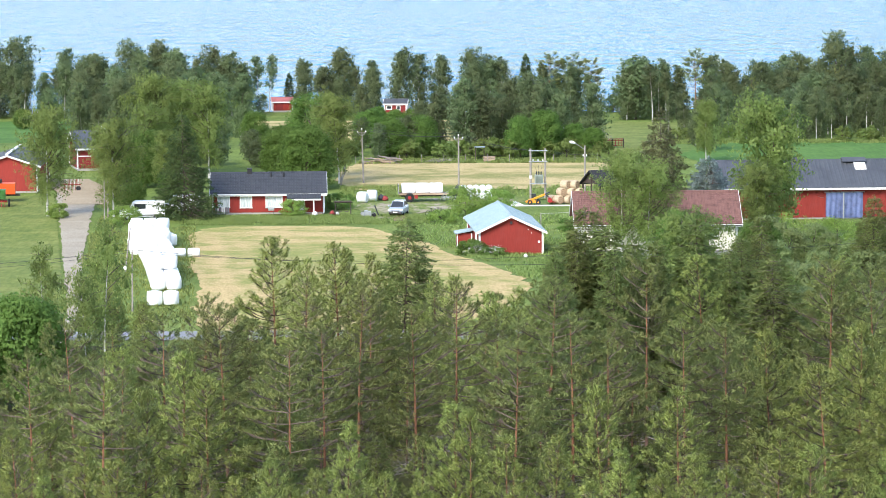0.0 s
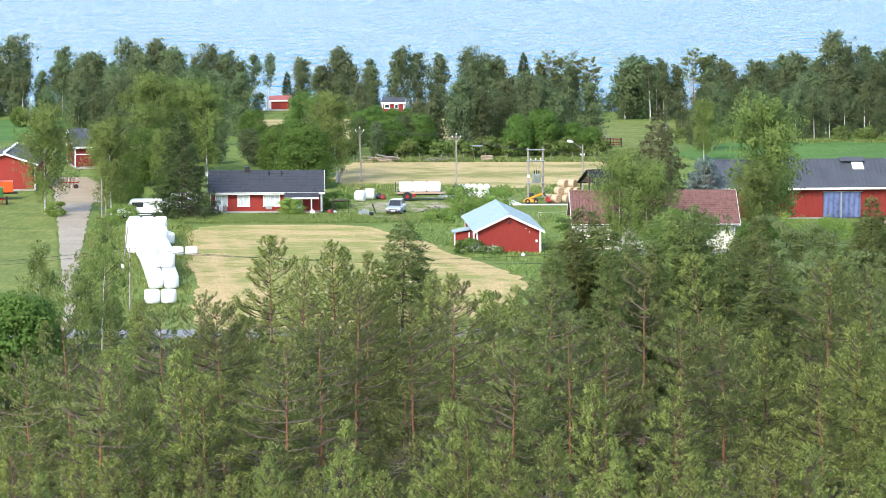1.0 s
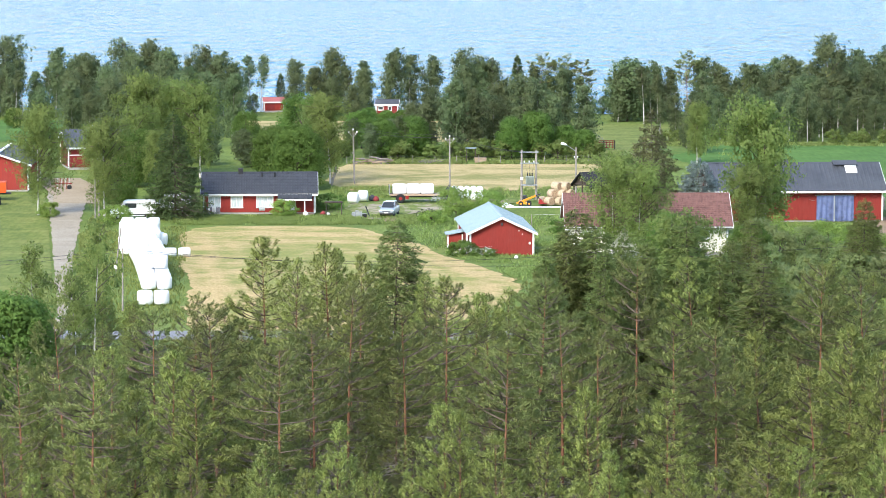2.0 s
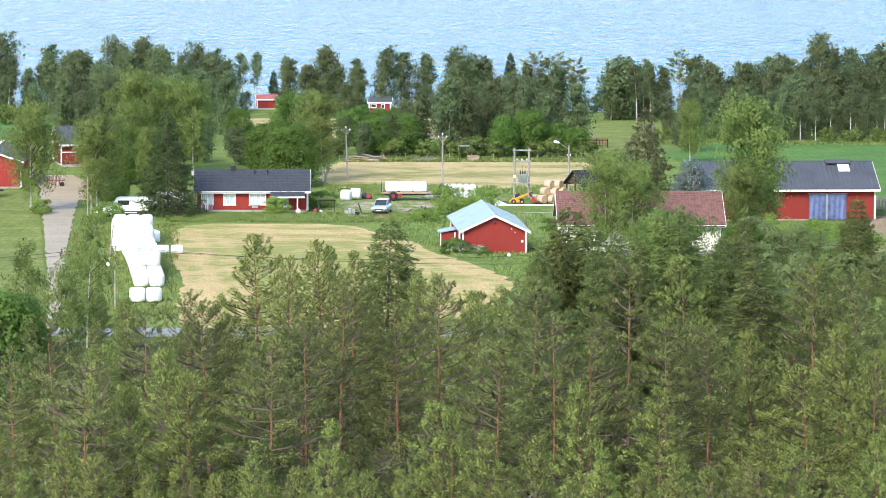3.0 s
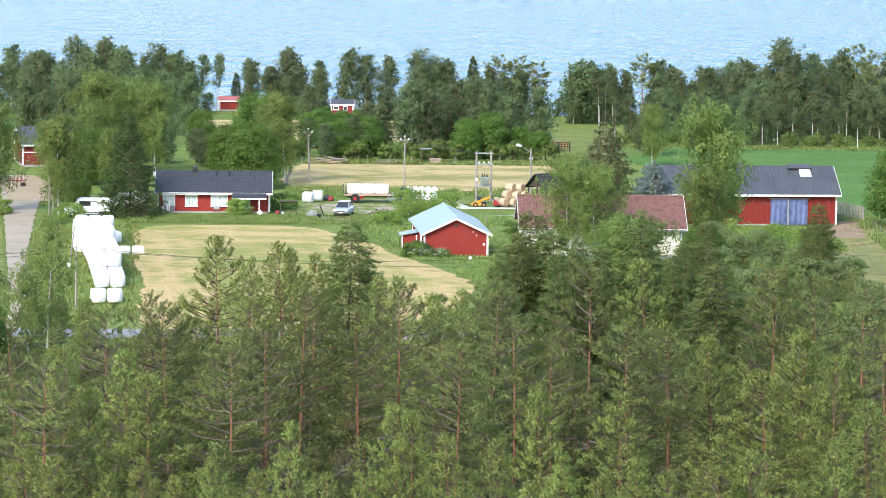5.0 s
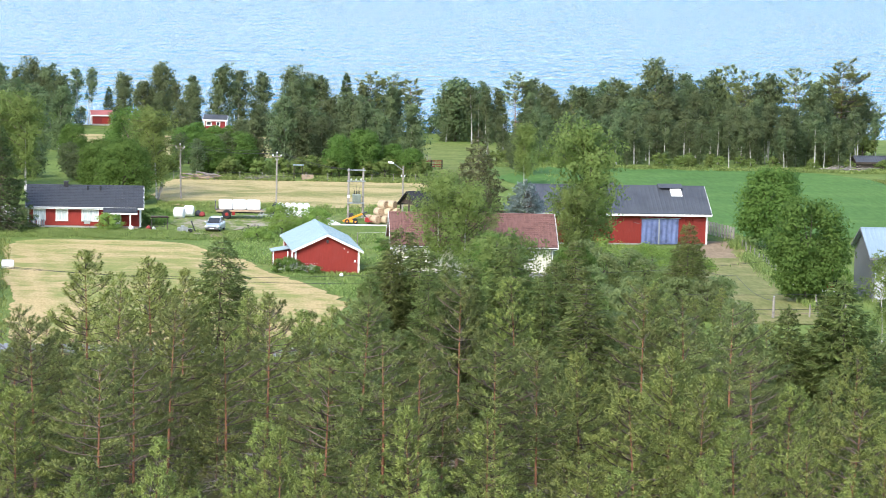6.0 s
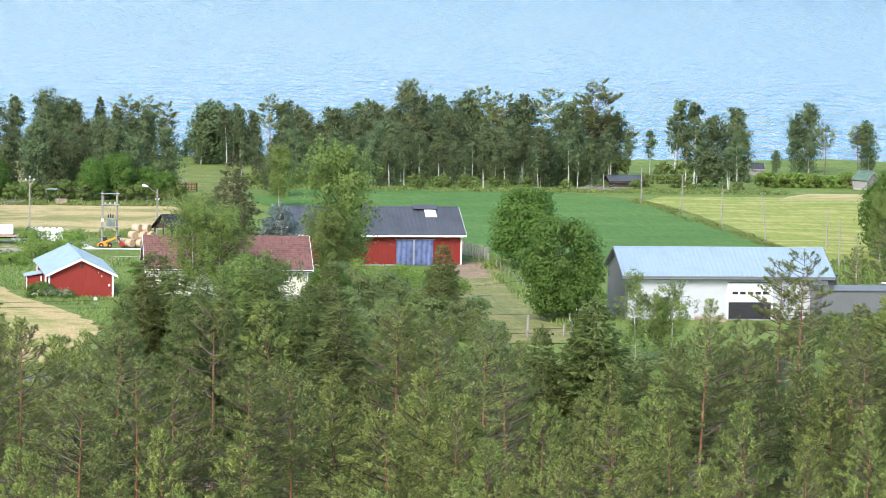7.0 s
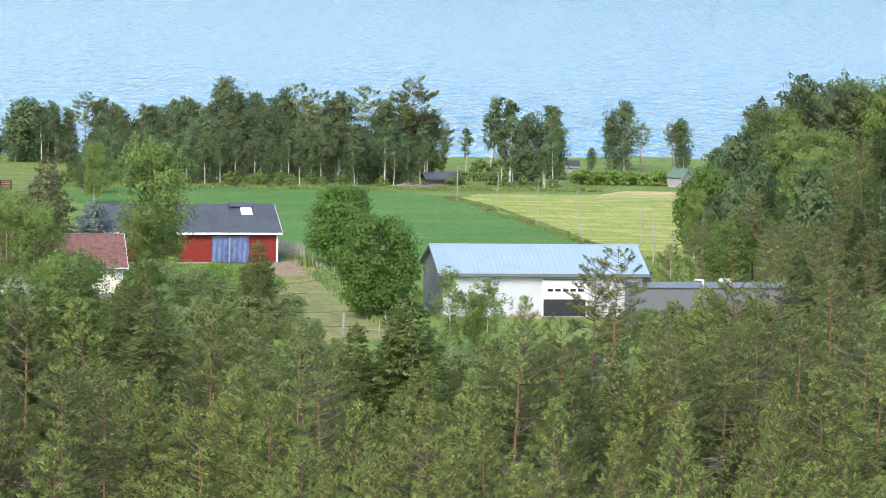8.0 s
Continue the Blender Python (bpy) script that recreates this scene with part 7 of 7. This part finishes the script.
SHORE_EAST = [
    ("b", 72.2, 575, 11.8), ("b", 75.9, 570, 13.1), ("p", 78.5, 572, 14.6), ("p", 81.3, 566, 13.7),
    ("b", 84.1, 560, 13.0), ("p", 88.3, 560, 14.5), ("b", 89.9, 552, 12.5), ("p", 93.4, 556, 13.4),
    ("p", 95.5, 556, 16.2), ("b", 99.0, 560, 10.6), ("n", 100.2, 548, 7.6), ("n", 105.8, 560, 8.3),
    ("n", 107.3, 546, 14.0), ("n", 109.4, 540, 13.4), ("b", 113.8, 552, 10.5), ("w", 109.8, 530, 6.4),
    ("b", 118.5, 552, 12.1), ("b", 119.2, 548, 8.8), ("b", 134.1, 590, 4.0), ("b", 138.5, 592, 9.7),
    ("b", 140.3, 590, 12.1), ("p", 141.8, 584, 8.9), ("p", 149.2, 590, 8.6), ("b", 151.8, 592, 8.9),
]
WOOD_EDGE_EAST = [
    ("b", 65.3, 530, 6.3), ("b", 68.7, 528, 6.4), ("b", 72.3, 532, 7.3), ("b", 74.8, 530, 6.0),
    ("b", 77.9, 530, 7.4), ("b", 82.3, 535, 8.2), ("b", 85.0, 532, 6.1), ("w", 87.6, 528, 5.3),
    ("b", 90.3, 528, 4.5), ("d", 97.4, 545, 4.4), ("b", 54.5, 520, 5.7), ("b", 58.5, 525, 6.9),
    ("b", 62.3, 535, 7.9), ("b", 51.5, 525, 6.8), ("b", 47.5, 520, 6.5), ("b", 44.9, 530, 7.0),
    ("w", 38.3, 490, 7.7), ("b", 37.4, 500, 5.4), ("d", 104.5, 540, 3.7), ("d", 109.2, 545, 3.6),
    ("b", 62.5, 520, 2.3), ("b", 55.8, 515, 2.4),
]
BELT_WEST = [
    ("W", -71.3, 575, 3.7), ("b", -65.1, 560, 7.0), ("b", -57.4, 540, 10.4), ("b", -52.9, 545, 10.8),
    ("b", -47.5, 535, 11.3), ("b", -43.4, 540, 11.8), ("b", -38.6, 530, 10.7), ("b", -36.1, 545, 10.0),
    ("b", -31.9, 535, 10.0), ("b", -52.7, 520, 6.8), ("b", -47.9, 515, 8.2), ("b", -38.5, 510, 7.5),
    ("b", -32.7, 505, 6.8), ("W", -27.6, 498, 6.0), ("B", -37.4, 446, 13.2), ("B", -34.9, 452, 12.0),
    ("B", -30.7, 444, 12.2), ("B", -39.1, 440, 9.7), ("W", -34.4, 470, 5.8), ("w", -31.5, 466, 5.0), ("w", -27.0, 474, 4.6), ("w", -24.8, 462, 4.4),
]
BELT_MIDDLE = [
    ("W", -20.9, 440, 7.6), ("W", -17.8, 470, 10.0), ("W", -17.3, 428, 8.6), ("B", -13.3, 436, 11.2),
    ("B", -15.4, 445, 9.3), ("b", -12.4, 520, 8.7), ("W", -7.4, 478, 5.9), ("W", -10.7, 500, 6.0),
    # the three low trees near y 558 screen the cabin's heightened walls
    ("b", -2.9, 500, 6.7), ("W", -10.7, 560, 4.3), ("W", -7.7, 556, 3.9), ("W", -5.1, 560, 3.9),
    ("b", -1.0, 488, 8.6), ("W", -3.0, 482, 6.1), ("b", 3.4, 484, 10.6), ("b", 8.5, 496, 7.9),
    ("b", 10.2, 500, 10.1), ("b", 12.6, 486, 11.3), ("b", 15.3, 490, 10.5), ("b", 17.6, 484, 8.7),
    ("b", 21.5, 492, 9.5), ("W", 18.7, 482, 4.8), ("W", 21.4, 480, 4.3), ("W", 11.0, 478, 6.2),
    ("b", 8.8, 490, 7.6), ("W", 14.6, 480, 6.9),
]
FARM_TREES = [
    ("B", -46.1, 394, 12.3), ("B", -37.8, 388, 11.3), ("s", -29.8, 390, 12.5), ("B", 18.0, 338, 10.4),
    ("B", 20.4, 335, 9.5), ("t", 24.3, 374, 13.8), ("u", 29.2, 372, 8.4), ("B", 35.2, 358, 14.9),
    ("B", 36.5, 468, 8.3), ("W", 23.1, 332, 5.4), 
    ("B", 32.9, 350, 8.2), ("W", 30.2, 330, 3.6), ("s", 23.2, 312, 5.8),
    ("t", 26.9, 400, 6.0), ("B", -42.9, 430, 7.9), ("W", -38.1, 432, 7.7),
    ("B", -35.1, 425, 7.5), ("W", -41.2, 440, 6.1), ("W", -33.4, 414, 3.8),
    ("W", -37.1, 408, 3.0),
]
FARM_TREES8 = [
    ("W", 58.2, 384, 9.9), ("W", 51.6, 316, 10.3), ("B", 33.4, 352, 8.6),
]
EAST_GROVE = [
    ("B", 103.1, 395, 8.1), ("W", 106.5, 400, 11.2), ("b", 115.2, 420, 13.9), ("s", 110.5, 405, 11.6),
    ("n", 131.6, 470, 15.1), ("B", 123.0, 425, 14.0), ("b", 107.2, 385, 11.6), ("b", 141.4, 475, 18.0),
    ("s", 139.9, 480, 16.4), ("b", 146.7, 470, 17.7), ("B", 142.2, 465, 18.3), ("s", 131.0, 468, 16.4),
    ("m", 145.7, 460, 16.6), ("B", 128.0, 420, 13.6), ("m", 128.6, 410, 14.3), ("b", 115.5, 390, 12.0),
    ("m", 115.9, 375, 10.4), ("s", 137.1, 430, 14.6), ("b", 99.8, 375, 9.0), ("m", 100.2, 350, 7.4),
    ("m", 140.2, 430, 16.2), ("m", 124.3, 380, 10.8), ("m", 109.6, 345, 7.7), ("W", 99.2, 365, 7.8),
    ("B", 132.0, 455, 14.7), ("s", 136.4, 462, 17.2), ("b", 139.1, 460, 17.7), ("b", 143.0, 462, 18.0),
    ("B", 145.4, 458, 17.9), ("s", 126.1, 440, 14.3), ("b", 121.8, 430, 13.0), ("B", 111.9, 380, 12.0),
    ("m", 107.0, 350, 9.9), ("m", 100.6, 345, 8.9),
]
WOOD_BY_LANE = [
    ("Y", -12.2, 244.1, 11.0), ("y", -9.6, 234.8, 10.5), ("Y", -7.5, 241.0, 11.0), ("y", -5.0, 232.1, 11.0), ("y", -6.7, 245.1, 10.0),
    ("G", -2.8, 244.6, 12.0), ("y", -0.5, 225.2, 10.5), ("y", 0.6, 223.6, 10.5), ("y", 2.5, 217.7, 10.0), ("y", 3.6, 213.2, 10.0),
    ("y", 4.9, 220.6, 10.0), ("m", -15.1, 206.0, 11.5), ("m", -12.6, 195.7, 12.0), ("m", -16.6, 197.5, 11.5), ("m", -20.9, 190.1, 12.0),
    ("v", -30.5, 256.7, 9.0), ("v", -26.3, 260.9, 10.2), ("W", -29.2, 233.5, 8.5), ("v", -25.5, 239.6, 9.0), ("y", -20.6, 177.6, 10.0),
    ("y", -17.7, 185.1, 11.0), ("y", -15.7, 175.6, 10.0),
]
WOOD_WEST = [
    ("Y", -12.9, 181.7, 10.0), ("y", -14.3, 183.8, 11.0), ("y", -9.3, 184.6, 9.5), ("m", -21.7, 176.1, 12.0), ("m", -17.6, 174.1, 12.0),
    ("m", -5.0, 195.8, 13.0), ("m", -6.7, 188.1, 12.0), ("m", 0.7, 203.1, 12.5), ("m", -1.7, 196.0, 12.0), ("m", -8.3, 180.9, 12.0),
    ("y", -5.2, 168.0, 9.5), ("y", -8.3, 160.4, 9.0), ("y", 0.5, 174.1, 9.5), ("y", -2.8, 156.1, 9.0), ("y", -1.0, 152.8, 9.0),
    ("y", -8.2, 152.1, 9.0), ("y", -6.2, 157.2, 9.0), ("Y", -21.1, 166.5, 9.5), ("y", -17.5, 163.1, 9.5), ("Y", -15.9, 160.3, 9.0),
    ("y", -13.0, 155.6, 9.0), ("y", -11.4, 160.3, 9.0),
]
WOOD_MIDDLE = [
    ("y", -9.6, 154.9, 9.0), ("y", -18.7, 155.5, 9.0), ("y", -7.4, 155.5, 8.5), ("m", 6.5, 210.6, 12.0), ("m", 7.1, 187.5, 12.5),
    ("m", 12.7, 210.4, 13.0), ("y", 17.9, 230.9, 11.0), ("m", 16.1, 190.5, 11.5), ("G", 22.7, 228.9, 11.0), ("y", 19.1, 195.7, 10.5),
    ("m", 24.7, 214.6, 12.5), ("m", 27.6, 214.3, 12.0), ("y", 8.5, 176.9, 10.0), ("Y", 12.1, 175.5, 10.0), ("y", 2.9, 163.5, 9.5),
    ("Y", 20.6, 180.5, 10.5), ("y", 24.0, 194.5, 11.0), ("y", 25.0, 186.6, 10.5), ("m", 3.6, 181.1, 12.0), ("m", 9.3, 186.0, 12.0),
    ("m", 13.5, 188.5, 12.0), ("y", 13.4, 156.7, 9.0),
]
WOOD_SLOPE = [
    ("y", 9.8, 155.2, 9.0), ("y", 19.2, 154.8, 9.0), ("y", 1.3, 172.0, 9.5), ("y", 5.4, 167.2, 9.0), ("y", 8.4, 162.3, 9.0),
    ("Y", 16.3, 164.4, 9.5), ("y", 17.9, 164.1, 9.0), ("y", 6.6, 156.4, 8.5), ("y", 12.1, 160.7, 9.0), ("y", 3.4, 155.6, 8.5),
    ("y", 22.8, 167.6, 9.0), ("G", 11.0, 255.0, 12.0), ("g", 7.8, 232.0, 11.0), ("G", 18.9, 249.0, 11.5), ("g", 24.6, 258.6, 11.0),
    ("g", 13.2, 237.9, 10.5), ("g", 20.6, 242.7, 10.0), ("g", 11.8, 236.2, 11.0), ("g", 9.6, 247.9, 11.0), ("G", 11.8, 249.6, 11.0),
    ("g", 13.6, 244.0, 11.0), ("g", 14.9, 238.9, 11.0),
]
WOOD_EAST = [
    ("B", 18.5, 267.8, 10.0), ("g", 22.5, 250.6, 10.0), ("m", 28.5, 200.5, 13.0), ("g", 35.6, 224.7, 10.0), ("G", 39.5, 224.2, 12.0),
    ("g", 38.3, 225.2, 11.0), ("y", 54.8, 260.8, 8.0), ("y", 30.0, 187.5, 10.0), ("Y", 32.5, 182.4, 10.5), ("y", 36.8, 204.5, 10.0),
    ("y", 38.7, 199.2, 10.0), ("y", 38.2, 191.3, 9.5), ("m", 43.2, 208.1, 12.0), ("m", 46.7, 210.4, 12.0), ("y", 41.4, 187.8, 10.0),
    ("Y", 25.6, 177.6, 9.5), ("Y", 25.5, 190.4, 10.0), ("y", 24.3, 196.4, 10.5), ("y", 35.7, 170.6, 9.0), ("y", 29.1, 173.9, 9.0),
    ("y", 33.4, 175.9, 9.0), ("y", 25.9, 170.5, 8.5),
]
WOOD_BY_HALL = [
    ("y", 30.2, 167.9, 8.5), ("m", 28.2, 188.9, 11.5), ("m", 61.9, 260.5, 12.0), ("m", 60.5, 261.9, 11.0), ("Y", 63.8, 239.5, 11.0),
    ("m", 66.5, 241.2, 12.0), ("m", 70.3, 245.4, 13.0), ("m", 75.6, 247.2, 12.0), ("m", 57.7, 211.2, 11.5), ("y", 48.6, 186.4, 10.0),
    ("Y", 60.7, 198.7, 10.5), ("y", 56.9, 195.4, 10.0), ("Y", 66.2, 205.5, 10.5), ("y", 52.5, 182.2, 9.5), ("y", 43.2, 178.1, 9.5),
    ("y", 45.8, 169.2, 9.0), ("y", 51.5, 170.4, 9.0), ("y", 36.3, 170.8, 9.0), ("y", 55.1, 176.4, 9.5), ("m", 63.0, 211.8, 12.0),
    ("m", 69.3, 218.7, 12.0), ("m", 55.0, 216.0, 11.5),
]
WOOD_FAR_EAST = [
    ("y", 51.0, 204.2, 10.0), ("m", 59.1, 208.6, 12.0), ("y", 47.3, 167.7, 8.5), ("y", 53.8, 166.2, 9.0), ("y", 43.3, 169.6, 8.5),
    ("m", 79.6, 256.2, 11.0), ("m", 52.6, 203.6, 11.5), ("v", 53.1, 284, 7.7), ("v", 55.6, 281, 7.4), ("B", 55.3, 283, 5.6),
]
SCRUB_BY_BARN = [
    ("q", 28.9, 322, 3.4), ("q", 29.9, 322, 3.7), ("q", 30.8, 312, 3.6), ("q", 33.5, 326, 3.8),
    ("q", 34.9, 326, 2.7), ("q", 37.5, 340, 3.4), ("q", 38.3, 334, 2.8), ("q", 38.6, 318, 3.3),
    ("q", 29.3, 288, 4.3), ("q", 31.3, 284, 4.6), ("Y", 33.4, 282, 5.3), ("q", 37.8, 300, 3.9),
    ("q", 39.8, 298, 3.8), ("Y", 39.8, 288, 4.1), ("q", 26.9, 300, 3.7), ("q", 34.0, 305, 3.3),
    ("Y", 36.3, 278, 4.3), ("q", 23.6, 275, 4.5), ("Y", 25.3, 268, 4.7), ("q", 27.8, 264, 4.9),
    ("Y", 30.3, 262, 4.9), ("q", 33.0, 266, 4.9), ("q", 37.4, 262, 4.7), ("q", 42.4, 308, 3.2),
    ("q", 32.0, 330, 4.8), ("q", 40.8, 285, 3.5), ("q", 20.6, 262, 6.0), ("G", 38.5, 302, 8.4),
    ("W", 30.3, 322, 4.9),
]
rng = np.random.default_rng(7)
for row in (SHORE_WEST, SHORE_MIDDLE, SHORE_EAST, WOOD_EDGE_EAST, BELT_WEST, BELT_MIDDLE, FARM_TREES, FARM_TREES8, EAST_GROVE, WOOD_BY_LANE, WOOD_WEST, WOOD_MIDDLE, WOOD_SLOPE, WOOD_EAST, WOOD_BY_HALL, WOOD_FAR_EAST, SCRUB_BY_BARN):
    for key, x, y, h in row:
        grow(key, x, y, h, rng)



# lower pines fill the hillside wood between the tall ones
stand = [(x, y) for row in (WOOD_BY_LANE, WOOD_WEST, WOOD_MIDDLE, WOOD_SLOPE, WOOD_EAST, WOOD_BY_HALL, WOOD_FAR_EAST) for _, x, y, _ in row]
tall = np.array([(x, y, h) for row in (WOOD_BY_LANE, WOOD_WEST, WOOD_MIDDLE, WOOD_SLOPE, WOOD_EAST, WOOD_BY_HALL, WOOD_FAR_EAST) for _, x, y, h in row])
for k in range(4000):
    y = rng.uniform(132, 246)
    x = rng.uniform(-0.135 * y - 5, 0.325 * y + 5)
    edge = 246 + 6 * math.sin(x * 0.11) - 20 * smooth_step(-6, -24, x) - 10 * smooth_step(40, 60, x)
    if y > edge or any((x - a) ** 2 + (y - b) ** 2 < 4.7 ** 2 for a, b in stand):
        continue
    stand.append((x, y))
    near = tall[np.argsort((tall[:, 0] - x) ** 2 + (tall[:, 1] - y) ** 2)[:3], 2].min()
    h = near * rng.uniform(0.48, 0.74)
    grow("kkkkg"[int(rng.integers(5))], x, y, h, rng, 1.15)

# the wood runs on to barn, cottage and hall; heights capped to fit camera's view
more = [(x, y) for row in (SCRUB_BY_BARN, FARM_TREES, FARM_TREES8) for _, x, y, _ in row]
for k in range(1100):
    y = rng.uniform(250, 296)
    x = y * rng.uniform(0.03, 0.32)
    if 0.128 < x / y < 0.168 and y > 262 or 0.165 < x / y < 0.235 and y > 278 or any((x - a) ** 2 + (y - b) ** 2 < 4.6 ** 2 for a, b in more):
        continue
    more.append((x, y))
    # tree tops held under a downward slope from the camera, chosen by bearing
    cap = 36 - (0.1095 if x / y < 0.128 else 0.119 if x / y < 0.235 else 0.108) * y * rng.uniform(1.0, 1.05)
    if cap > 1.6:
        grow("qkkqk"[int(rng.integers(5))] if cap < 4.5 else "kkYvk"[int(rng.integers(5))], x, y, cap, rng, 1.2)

# young pines along the lane, kept low and added to screen it from the camera
for k in range(20):
    grow("y", rng.uniform(-30, -8), rng.uniform(236, 265), rng.uniform(3.4, 4.8), rng, 1.3)

# second rows that thicken the lakeside belts
for x0, x1, y0, y1, n, lo, hi, keys in ((-96, -39, 604, 624, 26, 8, 12, "bbn"), (26, 76, 585, 612, 18, 7.5, 10.5, "bbn"), (76, 112, 540, 575, 12, 8, 12, "bnbp"), (-26, -12, 606, 624, 6, 7, 10, "bnf"), (-1, 74, 600, 624, 22, 3, 5.5, "w"), (-95, -36, 606, 624, 16, 3, 6, "w"), (-60, -37, 510, 548, 8, 7, 10.5, "bbw"), (2, 24, 606, 622, 13, 7, 10, "bbn"), (2, 24, 482, 502, 9, 6.5, 10, "bbn"),
                                        (34, 97, 522, 552, 38, 6, 10, "bnnbn"), (46, 76, 560, 604, 20, 8, 11, "bnp"), (98, 148, 352, 440, 48, 9, 14, "bBmBm"), (-12, -1, 474, 500, 7, 4, 6, "bw"), (86, 128, 284, 350, 34, 6, 9.5, "msmm")):
    for k in range(n):
        x, y = rng.uniform(x0, x1), rng.uniform(y0, y1)
        if keys == "bBmBm" and x < 98 + (y - 352) * 0.22:
            continue
        grow(keys[int(rng.integers(len(keys)))], x, y, rng.uniform(lo, hi), rng)

# hedge row by the lake
for k in range(36):
    grow("h", 119 + 0.58 * k + rng.uniform(-0.3, 0.3), 530 + rng.uniform(-1.5, 2), rng.uniform(1.8, 2.6), rng)

# slender pale stems along the edge of the lakeside wood
for k in range(20):
    x = rng.uniform(42, 112)
    grow("n", x, 510 + 0.06 * x + rng.uniform(-1, 9), rng.uniform(6.0, 9.0), rng)

# undergrowth along the foot of the lakeside wood
for k in range(50):
    x = rng.uniform(34, 112)
    grow("d", x, 512 + 0.02 * x + rng.uniform(-1, 14), rng.uniform(1.0, 2.4), rng)
for k in range(40):
    x = rng.uniform(-14, 24)
    grow("d", x, 474 + rng.uniform(-1, 10), rng.uniform(1.2, 3.0), rng)
for k in range(45):
    x = rng.uniform(-95, 46)
    if -12 < x < -4 or -34 < x < -25:
        continue
    grow("d", x, 612 + rng.uniform(-4, 12), rng.uniform(1.2, 3.0), rng)

# moulds that stand nowhere go
for row in KINDS.values():
    for ob, _, used in row:
        if not used:
            for o in list(ob.children) + [ob]:
                bpy.data.objects.remove(o)
